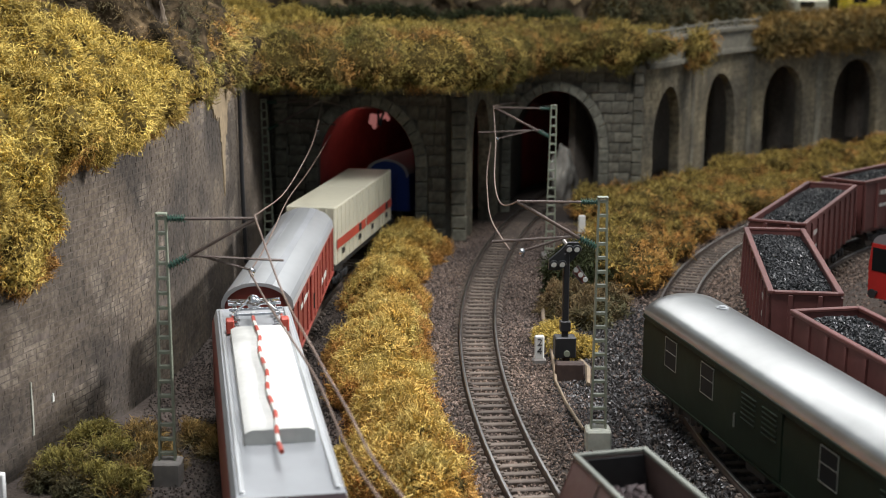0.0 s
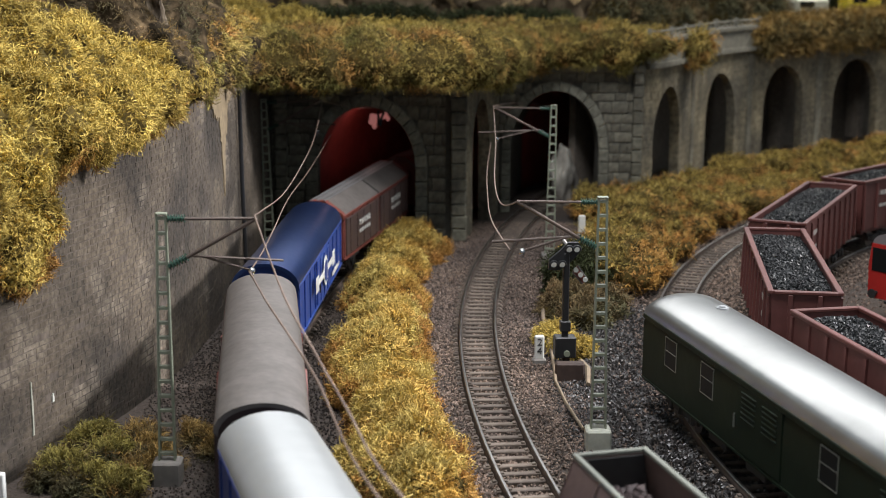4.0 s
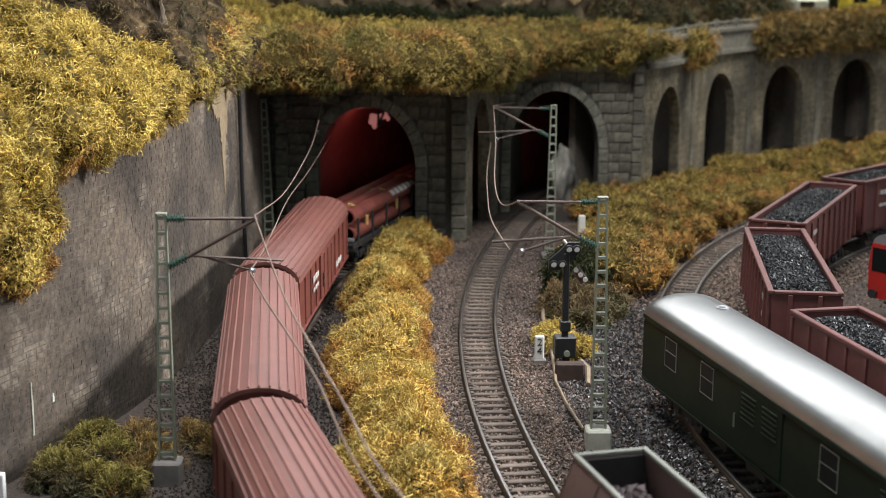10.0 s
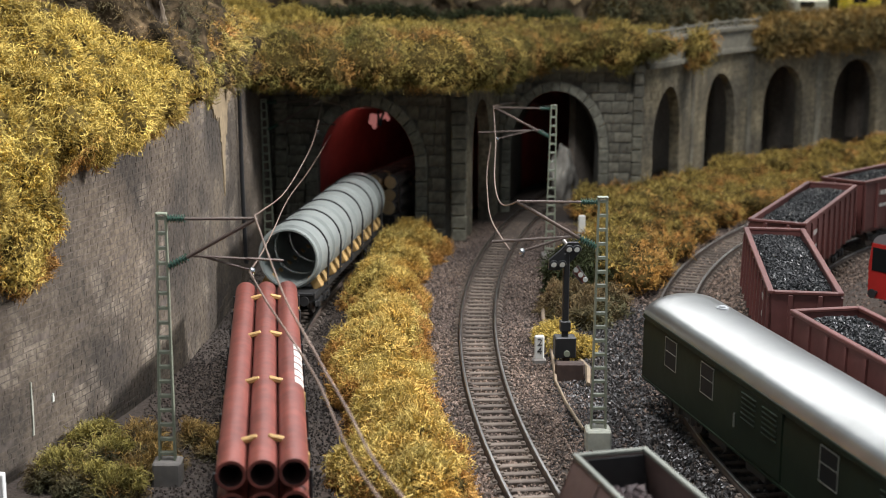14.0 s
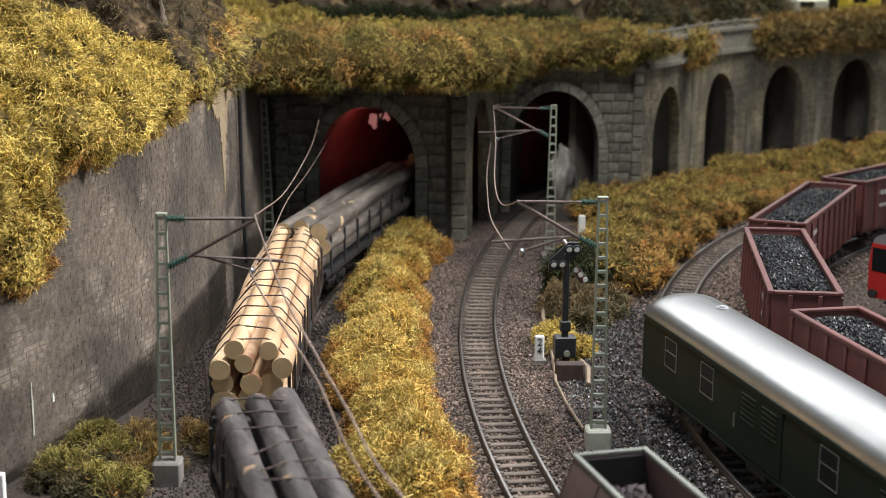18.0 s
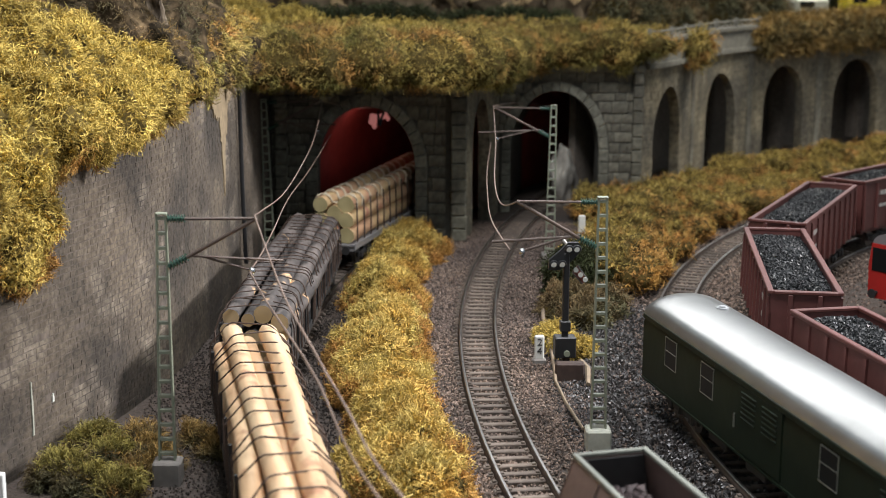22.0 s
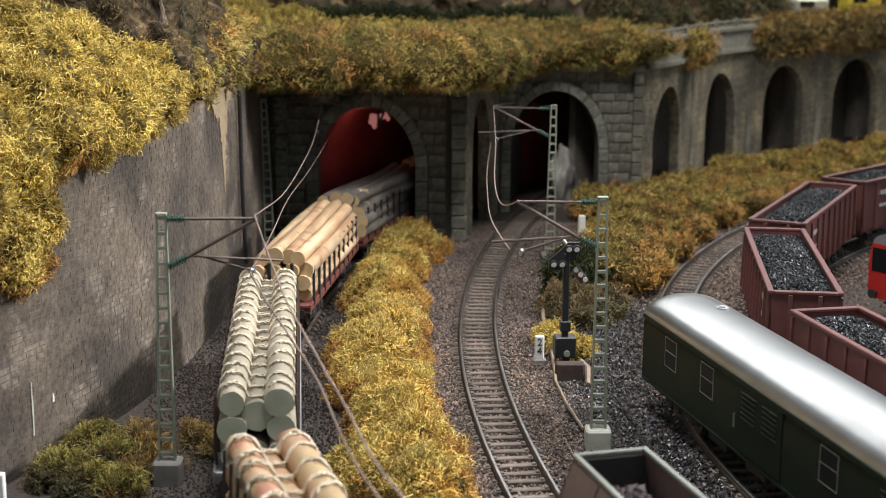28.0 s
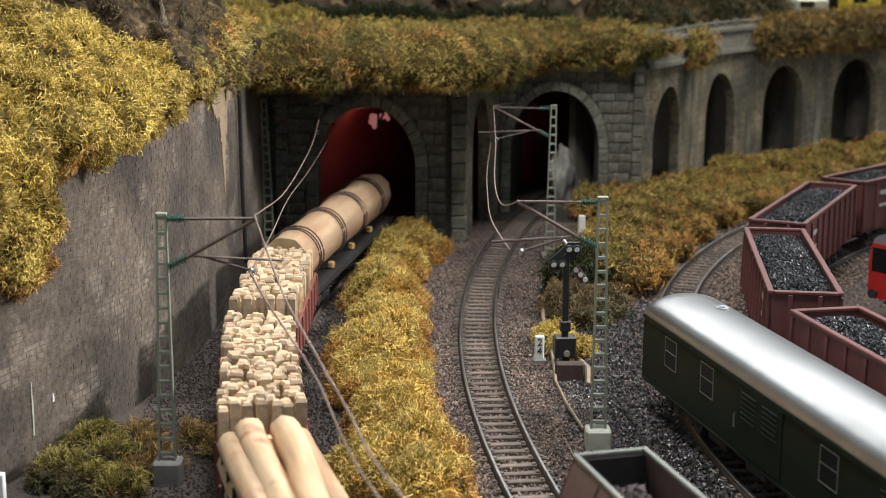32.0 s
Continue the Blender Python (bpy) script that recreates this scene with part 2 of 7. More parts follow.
M_BROWN = material("red_brown_paint", (0.175, 0.046, 0.034), 0.5, vary=0.15, scale=150, second=(0.145, 0.038, 0.029), big=50)
M_BROWN_ROOF = material("red_brown_roof", (0.20, 0.08, 0.063), 0.45, vary=0.12, scale=150, second=(0.17, 0.068, 0.054))
M_RED_END = material("oxide_red", (0.26, 0.05, 0.035), 0.5, vary=0.12)
M_SILVER = material("silver_roof", (0.49, 0.50, 0.50), 0.36, metal=0.45, vary=0.05, scale=120, second=(0.45, 0.46, 0.46))
M_SILVER_DARK = material("grey_roof_panel", (0.40, 0.41, 0.42), 0.42, metal=0.2, vary=0.05, scale=120)
M_CREAM = material("cream_container", (0.52, 0.49, 0.37), 0.5, vary=0.05, scale=150, second=(0.49, 0.46, 0.35))
M_STRIPE = material("red_stripe", (0.50, 0.07, 0.04), 0.5, vary=0.08)
M_BLUE = material("blue_paint", (0.022, 0.055, 0.24), 0.4, vary=0.08, second=(0.018, 0.047, 0.21))
M_BLUE_ROOF = material("glossy_blue_roof", (0.11, 0.17, 0.40), 0.3, metal=0.9, vary=0.06, second=(0.06, 0.11, 0.32), coat=0.3)
M_GREY_ROOF = material("dull_grey_roof", (0.135, 0.118, 0.108), 0.55, vary=0.2, second=(0.11, 0.096, 0.087), big=45)
M_RIB = material("pale_roof_rib", (0.26, 0.25, 0.25), 0.4, metal=0.2, vary=0.08)
M_PLANK_SIDE = material("dark_plank", (0.085, 0.05, 0.038), 0.6, vary=0.2, random=0.2)
M_DARK_BROWN = material("dark_brown_door", (0.075, 0.045, 0.04), 0.5, vary=0.15)
M_PALE_ROOF = material("pale_grey_roof", (0.43, 0.44, 0.43), 0.34, metal=0.35, vary=0.06, second=(0.39, 0.40, 0.39))
M_PIPE = material("oxide_pipe", (0.20, 0.052, 0.038), 0.45, vary=0.25, scale=200, second=(0.15, 0.04, 0.03), big=60)
M_PIPE_IN = material("dark_pipe_bore", (0.045, 0.02, 0.018), 0.7, vary=0.1)
M_WEDGE = material("yellow_wood_wedge", (0.55, 0.34, 0.12), 0.6, vary=0.15)
M_RING = material("grey_concrete_pipe", (0.29, 0.31, 0.29), 0.45, vary=0.1, scale=150, second=(0.25, 0.27, 0.255))
M_STRAP = material("dark_strap", (0.07, 0.042, 0.030), 0.7, vary=0.2, bump=0)
M_ROPE = material("pale_cord", (0.62, 0.52, 0.38), 0.8, vary=0.2, bump=0.1)
M_BARK_GREY = material("grey_bark", (0.16, 0.135, 0.11), 0.75, vary=0.5, scale=330, bump=0.8, random=0.3, second=(0.075, 0.06, 0.05), big=60, grain=(1, 0.2, 1), patch=((0.5, 0.36, 0.21), 0.66, 65, 0.03))
M_BARK = material("dark_bark", (0.088, 0.073, 0.066), 0.7, vary=0.6, scale=330, bump=1.0, random=0.35, second=(0.034, 0.028, 0.026), big=130, grain=(1, 0.3, 1), patch=((0.44, 0.28, 0.15), 0.64, 70, 0.06))
M_PEELED = material("peeled_log", (0.64, 0.47, 0.285), 0.6, vary=0.28, scale=200, bump=0.5, random=0.2, second=(0.46, 0.28, 0.15), big=90, grain=(1, 0.16, 1), patch=((0.34, 0.17, 0.09), 0.585, 70, 0.1))
M_TAN = material("tan_log", (0.45, 0.315, 0.155), 0.65, vary=0.25, scale=220, bump=0.4, random=0.15, second=(0.36, 0.21, 0.12), big=110, grain=(1, 0.25, 1), patch=((0.33, 0.15, 0.09), 0.55, 80, 0.12))
M_GREYLOG = material("weathered_log", (0.32, 0.28, 0.20), 0.7, vary=0.2, scale=220, bump=0.3, random=0.15, second=(0.23, 0.20, 0.145), big=110, grain=(1, 0.2, 1))
M_CUT = material("cut_wood", (0.50, 0.355, 0.20), 0.7, vary=0.15, scale=300, random=0.12, second=(0.46, 0.31, 0.15), big=150)
M_CUT_OLIVE = material("olive_cut_wood", (0.40, 0.335, 0.17), 0.7, vary=0.15, scale=300, second=(0.30, 0.25, 0.12), big=150)
M_CUT_GREY = material("grey_cut_wood", (0.48, 0.48, 0.36), 0.7, vary=0.12, scale=300, second=(0.36, 0.37, 0.27), big=150)
M_BIGLOG = material("streaked_log", (0.47, 0.32, 0.19), 0.6, vary=0.2, scale=160, bump=0.3, second=(0.32, 0.175, 0.10), big=70, grain=(1, 0.12, 1))
M_FIREWOOD = material("split_firewood", (0.60, 0.46, 0.31), 0.75, vary=0.3, scale=300, random=0.35, island=0, second=(0.44, 0.29, 0.15), big=120)
M_GREEN = material("bottle_green_paint", (0.009, 0.014, 0.009), 0.42, vary=0.1, scale=120, second=(0.011, 0.018, 0.011), spec=0.1)
M_COACH_ROOF = material("silver_coach_roof", (0.46, 0.46, 0.45), 0.29, metal=0.9, vary=0.05, scale=120, second=(0.37, 0.37, 0.36))
M_GLASS = material("dark_window_glass", (0.012, 0.014, 0.014), 0.3, vary=0.05, bump=0, spec=0.08)
M_ALU = material("thin_dull_frame", (0.30, 0.32, 0.28), 0.35, metal=0.4, vary=0.05, bump=0)
M_COALCAR = material("coal_wagon_brown", (0.135, 0.044, 0.037), 0.55, vary=0.12, second=(0.11, 0.037, 0.032))
M_COALRIM = material("coal_wagon_rim", (0.135, 0.042, 0.034), 0.5, vary=0.12)
M_HOPPER = material("dusty_brown_hopper", (0.13, 0.085, 0.072), 0.5, vary=0.15, second=(0.11, 0.07, 0.06))
M_HOPPER_RIM = material("pale_rim", (0.20, 0.205, 0.17), 0.5, vary=0.12)
M_RAILCAR = material("signal_red_paint", (0.45, 0.025, 0.02), 0.35, vary=0.06)
M_ROCK = material("dark_rock", (0.15, 0.112, 0.07), 0.95, vary=0.5, scale=120, bump=1.0, second=(0.05, 0.036, 0.022), big=60, spec=0.1, patch=((0.27, 0.19, 0.10), 0.60, 45))
# paler than the other rock: light falling into the tunnel, put into the colour
M_ROCK_LIT = material("rock_paled_as_lit", (0.45, 0.42, 0.36), 0.95, vary=0.4, scale=150, bump=0.9, second=(0.15, 0.135, 0.115), big=40)
M_EARTH = material("crumbly_dark_earth", (0.060, 0.042, 0.024), 0.95, vary=0.8, scale=330, bump=1.0, second=(0.022, 0.017, 0.011), big=110, spec=0.05, patch=((0.13, 0.09, 0.05), 0.57, 90, 0.08))
M_SOIL = material("hill_soil", (0.05, 0.04, 0.022), 0.95, vary=0.5, scale=200, bump=0.9, second=(0.028, 0.026, 0.012), big=40, spec=0.1, patch=((0.10, 0.075, 0.03), 0.55, 25))
M_TIMBER = material("grey_bark_trunk", (0.25, 0.20, 0.145), 0.95, vary=0.6, scale=450, bump=1.0, second=(0.06, 0.046, 0.034), big=170, grain=(1, 1, 0.35), spec=0.1)
M_TWIG = material("bent_twig", (0.24, 0.18, 0.12), 0.85, vary=0.25, bump=0.4)
M_YELLOW = material("yellow_paint", (0.85, 0.66, 0.05), 0.4, vary=0.05)
M_MOSS = material("yellow_moss", (0.56, 0.415, 0.105), 0.9, vary=0.25, scale=60, bump=0, island=0.65, second=(0.40, 0.29, 0.075), big=45, spec=0.2)
M_MOSS_GOLD = material("golden_moss", (0.58, 0.45, 0.14), 0.9, vary=0.25, scale=60, bump=0, island=0.6, second=(0.47, 0.29, 0.065), big=38, spec=0.2, patch=((0.46, 0.245, 0.06), 0.56, 40, 0.14))
M_MOSS_ORANGE = material("orange_brown_moss", (0.46, 0.25, 0.065), 0.9, vary=0.3, scale=60, bump=0, island=0.6, second=(0.33, 0.16, 0.045), big=40, spec=0.2, patch=((0.5, 0.36, 0.10), 0.58, 50, 0.12))
M_MOSS_GREEN = material("olive_moss", (0.36, 0.30, 0.085), 0.9, vary=0.25, scale=60, bump=0, island=0.6, second=(0.13, 0.105, 0.028), big=45, spec=0.2, patch=((0.30, 0.16, 0.05), 0.57, 60, 0.1))
M_MOSS_RUST = material("rusty_moss", (0.47, 0.345, 0.10), 0.9, vary=0.35, scale=60, bump=0, island=0.75, second=(0.14, 0.125, 0.035), big=42, spec=0.2, patch=((0.45, 0.24, 0.075), 0.5, 40, 0.14))
M_MOSS_TAN = material("tan_moss", (0.36, 0.225, 0.07), 0.9, vary=0.3, scale=60, bump=0, island=0.6, second=(0.13, 0.105, 0.045), big=35, spec=0.2)
M_MOSS_DULL = material("dull_brown_moss", (0.19, 0.125, 0.06), 0.95, vary=0.3, scale=60, bump=0, island=0.5, second=(0.09, 0.085, 0.045), big=20, spec=0.2)
M_SCRUB = material("dark_green_scrub", (0.055, 0.062, 0.028), 0.95, vary=0.3, scale=60, bump=0, island=0.5, second=(0.03, 0.036, 0.016), big=20, spec=0.1)
M_OCHRE = material("ochre_plaster", (0.30, 0.225, 0.135), 0.9, vary=0.25, scale=250, bump=0.4, second=(0.27, 0.20, 0.12), big=60)
M_GLOW = material("glowing_bulb", (0.7, 0.28, 0.26), 0.4, vary=0.05, bump=0)
M_GLOW.node_tree.nodes["Principled BSDF"].inputs["Emission Color"].default_value = (1.0, 0.36, 0.33, 1)
M_GLOW.node_tree.nodes["Principled BSDF"].inputs["Emission Strength"].default_value = 0.22
# dark colour stands in for the shade between the moss fibres
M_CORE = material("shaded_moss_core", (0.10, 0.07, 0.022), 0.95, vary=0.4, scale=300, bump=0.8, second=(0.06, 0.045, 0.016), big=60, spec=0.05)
M_FADED = material("faded_lettering", (0.34, 0.38, 0.46), 0.5, vary=0.1, bump=0)
M_PANEL = material("white_board", (0.8, 0.8, 0.78), 0.5, vary=0.03, bump=0)


# ---- the plan: curved tracks as arcs that run on straight ----
class Track:
    """An arc about (cx, cy); s grows towards the viewer's side, 0 where the arc lies furthest left. Past the ends a and b it runs straight."""

    def __init__(self, cx, cy, r, a, b):
        self.cx, self.cy, self.r, self.a, self.b = cx, cy, r, a, b

    def at(self, s, side=0.0):
        q = min(max(s, self.a), self.b)
        f = q / self.r
        d = Vector((math.sin(f), -math.cos(f)))
        p = Vector((self.cx - self.r * math.cos(f), self.cy - self.r * math.sin(f))) + (s - q) * d
        return p + side * Vector((-d.y, d.x)) * 1.0, d


MAIN = Track(97.0, 63.1, 104.6, -38, 75)
MIDDLE = Track(134.9, 65.1, 133.2, -45, 40)
COACH = Track(80.3, 56.7, 69.8, -55, 25)
COAL = Track(64.4, 57.1, 49.1, -48, 22)


def sweep(track, s0, s1, step, profile):
    """A rail's outline (sideways, z) along a track: vertices and faces."""
    n = max(2, int(round((s1 - s0) / step)) + 1)
    verts, k = [], len(profile)
    for i in range(n):
        s = s0 + (s1 - s0) * i / (n - 1)
        for side, z in profile:
            p, d = track.at(s, side)
            verts.append((p.x, p.y, z))
    faces = [(i * k + j, i * k + (j + 1) % k, (i + 1) * k + (j + 1) % k, (i + 1) * k + j) for i in range(n - 1) for j in range(k)]
    return verts, faces


def build_track(track, s0, s1, far0, far1, group, label):
    """Rails from far0 to far1; sleepers one by one from s0 to s1."""
    root = thing("railway_track", label, "track", kind="structure")
    for side in (-0.86, 0.86):
        foot = [(side - 0.11, -0.27), (side + 0.11, -0.27), (side + 0.035, -0.2), (side + 0.035, -0.06), (side - 0.035, -0.06), (side - 0.035, -0.2)]
        head = [(side - 0.055, -0.06), (side + 0.055, -0.06), (side + 0.055, -0.012), (side + 0.03, 0.0), (side - 0.03, 0.0), (side - 0.055, -0.012)]
        rail = new("rail", raw_mesh("rail", *sweep(track, far0, far1, 1.0, head), [M_RAIL]))
        rail.parent = root
        web = new("rail_web", raw_mesh("web", *sweep(track, far0, far1, 1.0, foot), [M_RAIL_SIDE]))
        web.parent = rail
    bm = fresh()
    box(bm, 0, 0, -0.34, 2.45, 0.30, 0.16, 0.03)
    for side in (-0.86, 0.86):
        for out in (-0.2, 0.2):
            box(bm, side + out, 0, -0.25, 0.14, 0.2, 0.08)
    me = mesh_of(bm, M_SLEEPER)
    n = int((s1 - s0) / 0.78)
    for i in range(n):
        s = s0 + i * 0.78
        p, d = track.at(s)
        o = new("sleeper", me)
        o.parent = root
        o.matrix_basis = place(p.x, p.y, random.uniform(-0.012, 0.012), math.degrees(math.atan2(d.y, d.x)) + 90 + random.uniform(-1, 1))
    bm = fresh()
    for a, b in ((far0, s0), (s1, far1)):
        s = a
        while s < b - 0.3:
            p, d = track.at(s)
            box(bm, p.x, p.y, -0.34, 2.9, 0.3, 0.16, m=Matrix.Rotation(math.atan2(d.y, d.x) + math.pi / 2, 4, "Z"))
            s += 1.6
    if bm.verts:
        tagged(part("far_sleepers", bm, M_SLEEPER, root, smooth=0), kind="stuff")
    return root


# ---- ground: one baseboard sheet ----
def ground():
    n = 90
    xs, ys = np.linspace(-1, 1, n), np.linspace(-1, 1, n)
    verts = []
    for b in ys:
        for a in xs:
            x, y = 500 * a * abs(a), 60 + 600 * b * abs(b)
            z = -0.42 + 0.05 * noise.noise(Vector((x * 0.3, y * 0.3, 0)))
            verts.append((x, y, z))
    faces = [(j * n + i, j * n + i + 1, (j + 1) * n + i + 1, (j + 1) * n + i) for j in range(n - 1) for i in range(n - 1)]
    ob = new("ground", raw_mesh("ground", verts, faces, [M_GROUND], smooth=True))
    tagged(ob, "brown scattered baseboard ground of the model railway", "ground", kind="structure")


ground()


def pebbles(count, where, size, rng):
    """Small rough stones: where(count) gives their places (n, 3)."""
    base = np.array([(1, 0, 0), (-1, 0, 0), (0, 1, 0), (0, -1, 0), (0, 0, 1), (0, 0, -1)], float)
    tri = np.array([(0, 2, 4), (2, 1, 4), (1, 3, 4), (3, 0, 4), (2, 0, 5), (1, 2, 5), (3, 1, 5), (0, 3, 5)])
    at = where(count)
    n = len(at)
    v = base[None] * rng.uniform(0.55, 1.25, (n, 6, 1)) + rng.normal(0, 0.16, (n, 6, 3))
    a = rng.uniform(0, math.tau, n)
    tilt = rng.uniform(-1, 1, n)
    ca, sa, ct, st = np.cos(a), np.sin(a), np.cos(tilt), np.sin(tilt)
    x, y, z = v[..., 0].copy(), v[..., 1].copy(), v[..., 2].copy()
    y, z = y * ct[:, None] - z * st[:, None], y * st[:, None] + z * ct[:, None]
    x, y = x * ca[:, None] - y * sa[:, None], x * sa[:, None] + y * ca[:, None]
    r = rng.uniform(*size, (n, 1, 1))
    v = np.stack([x, y, z], -1) * r + at[:, None]
    return v.reshape(-1, 3), (tri[None] + 6 * np.arange(n)[:, None, None]).reshape(-1, 3)


RNG = np.random.default_rng(7)


def along(track, s0, s1, half, z, skew=0.0):
    def where(n):
        s, w = RNG.uniform(s0, s1, n), RNG.uniform(-half, half, n) + skew
        f = np.clip(s, track.a, track.b) / track.r
        rest = s - np.clip(s, track.a, track.b)
        x = track.cx - track.r * np.cos(f) + np.sin(f) * rest + w * np.cos(f)
        y = track.cy - track.r * np.sin(f) - np.cos(f) * rest + w * np.sin(f)
        # a low shoulder that falls off to both sides
        drop = np.clip((np.abs(w - skew) - 1.7) / 2.0, 0, 1) * 0.09 + 0.055 * (np.abs(w) < 1.2)
        keep = (np.abs(np.abs(w) - 0.86) > 0.1) & (y < 97)
        return np.stack([x, y, z - drop + RNG.uniform(-0.05, 0.03, n)], -1)[keep]
    return where


def gravel(name, label, mat, count, where, size=(0.05, 0.11)):
    v, f = pebbles(count, where, size, RNG)
    ob = new(name, raw_mesh(name, v, f, [mat], flat=True))
    return tagged(ob, label, "gravel", kind="stuff")


build_track(MAIN, -36, 26, -600, 650, "tracks", "curved railway track with brown sleepers beside the retaining wall")
build_track(MIDDLE, -36, 24, -46, 60, "tracks", "curved railway track with steel rails and brown sleepers in ballast")
build_track(COACH, -44, 22, -60, 60, "tracks", "curved siding track with brown sleepers")
build_track(COAL, -44, 14, -70, 50, "tracks", "curved track under the coal wagons")
gravel("ballast", "fine red-brown ballast along the middle track", M_BALLAST, 70000, along(MIDDLE, -36, 26, 5.2, -0.30, 0.0), (0.034, 0.08))
gravel("ballast", "dark brown ballast along the track by the wall", M_WALL_BALLAST, 30000, along(MAIN, -36, 24, 4.6, -0.30, -0.3), (0.035, 0.075))
gravel("ballast", "brown ballast between the siding rails", M_BALLAST, 10000, along(COACH, -46, 2, 3.0, -0.30))
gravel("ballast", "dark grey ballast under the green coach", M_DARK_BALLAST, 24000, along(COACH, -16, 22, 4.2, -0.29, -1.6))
gravel("scatter", "loose brown grit between the sidings", M_BALLAST, 9000, lambda n: np.stack([RNG.uniform(14, 34, n), RNG.uniform(62, 104, n), np.full(n, -0.40)], -1), (0.04, 0.12))
gravel("ballast", "brown ballast under the coal wagons", M_BALLAST, 8000, along(COAL, -40, 12, 3.0, -0.30))


# ---- walls with arches ----
def arch_wall(bm, line, length, height, thick, arches, z0=-0.5, step=0.6, uvs=True):
    """line(u) gives a point and the outward normal; arches: (middle, half width, springing height, rise)."""
    cuts = {0.0, length}
    n = int(length / step)
    cuts |= {length * i / n for i in range(n + 1)}
    for c, a, spring, rise in arches:
        cuts = {u for u in cuts if not (c - a - 0.05 < u < c + a + 0.05)} | {c + a * math.sin(math.pi * (k / 16 - 0.5)) for k in range(17)}
    cuts = sorted(cuts)

    def low(u):
        for c, a, spring, rise in arches:
            if abs(u - c) <= a + 1e-6:
                return spring + rise * math.sqrt(max(0, 1 - ((u - c) / a) ** 2))
        return z0

    layer = bm.loops.layers.uv.verify()

    def quad(ps, uv):
        f = bm.faces.new([bm.verts.new(p) for p in ps])
        for loop, w in zip(f.loops, uv):
            loop[layer].uv = (w[0] * U, w[1] * U)

    def p3(u, off, z):
        p, nrm = line(u)
        return (p[0] + nrm[0] * off, p[1] + nrm[1] * off, z)

    for u, v in zip(cuts[:-1], cuts[1:]):
        mid = (u + v) / 2
        inside = any(abs(mid - c) < a for c, a, _, _ in arches)
        zu, zv = (low(u), low(v)) if inside else (z0, z0)
        quad([p3(u, 0, zu), p3(v, 0, zv), p3(v, 0, height), p3(u, 0, height)], [(u, zu), (v, zv), (v, height), (u, height)])
        quad([p3(v, -thick, zv), p3(u, -thick, zu), p3(u, -thick, height), p3(v, -thick, height)], [(v, zv), (u, zu), (u, height), (v, height)])
        quad([p3(u, 0, height), p3(v, 0, height), p3(v, -thick, height), p3(u, -thick, height)], [(u, 0), (v, 0), (v, thick), (u, thick)])
        if inside:
            quad([p3(v, 0, zv), p3(u, 0, zu), p3(u, -thick, zu), p3(v, -thick, zv)], [(v, 0), (u, 0), (u, thick), (v, thick)])
    for c, a, spring, rise in arches:
        for u, flip in ((c - a, 1), (c + a, -1)):
            ps, uv = [p3(u, 0, z0), p3(u, -thick, z0), p3(u, -thick, spring), p3(u, 0, spring)], [(0, z0), (thick, z0), (thick, spring), (0, spring)]
            quad(ps[::flip], uv[::flip])
    for u, flip in ((0, 1), (length, -1)):
        ps, uv = [p3(u, -thick, z0), p3(u, 0, z0), p3(u, 0, height), p3(u, -thick, height)], [(thick, z0), (0, z0), (0, height), (thick, height)]
        quad(ps[::flip], uv[::flip])
    bmesh.ops.remove_doubles(bm, verts=bm.verts, dist=0.001)
    return bm


def straight(x0, y0, x1, y1):
    a, b = Vector((x0, y0)), Vector((x1, y1))
    d = (b - a).normalized()
    nrm = Vector((d.y, -d.x))
    return (lambda u: (a + u * d, nrm)), (b - a).length


def polyline(points):
    """A smooth line through points, by arc length."""
    pts = [Vector(p) for p in points]
    dense = []
    for i in range(len(pts) - 1):
        a, b, c, d = pts[max(i - 1, 0)], pts[i], pts[i + 1], pts[min(i + 2, len(pts) - 1)]
        for k in range(20):
            t = k / 20
            dense.append(0.5 * ((2 * b) + (c - a) * t + (2 * a - 5 * b + 4 * c - d) * t * t + (3 * b - a - 3 * c + d) * t ** 3))
    dense.append(pts[-1])
    run = [0.0]
    for a, b in zip(dense[:-1], dense[1:]):
        run.append(run[-1] + (b - a).length)

    def line(u):
        i = min(max(int(np.searchsorted(run, u)) - 1, 0), len(dense) - 2)
        d = (dense[i + 1] - dense[i]).normalized()
        return dense[i] + d * (u - run[i]), Vector((d.y, -d.x))
    return line, run[-1]


STONES = []
for sx, sz in ((0.9, 0.62), (1.35, 0.66), (1.8, 0.7), (0.6, 0.55), (1.2, 0.9)):
    b_ = fresh()
    box(b_, 0, 0, 0, sx - 0.03, 0.3, sz - 0.03, 0.08)
    for v_ in b_.verts:
        v_.co += Vector((random.uniform(-1, 1), random.uniform(-1, 1), random.uniform(-1, 1))) * 0.025
    STONES.append((sx, sz, mesh_of(b_, M_STONE)))


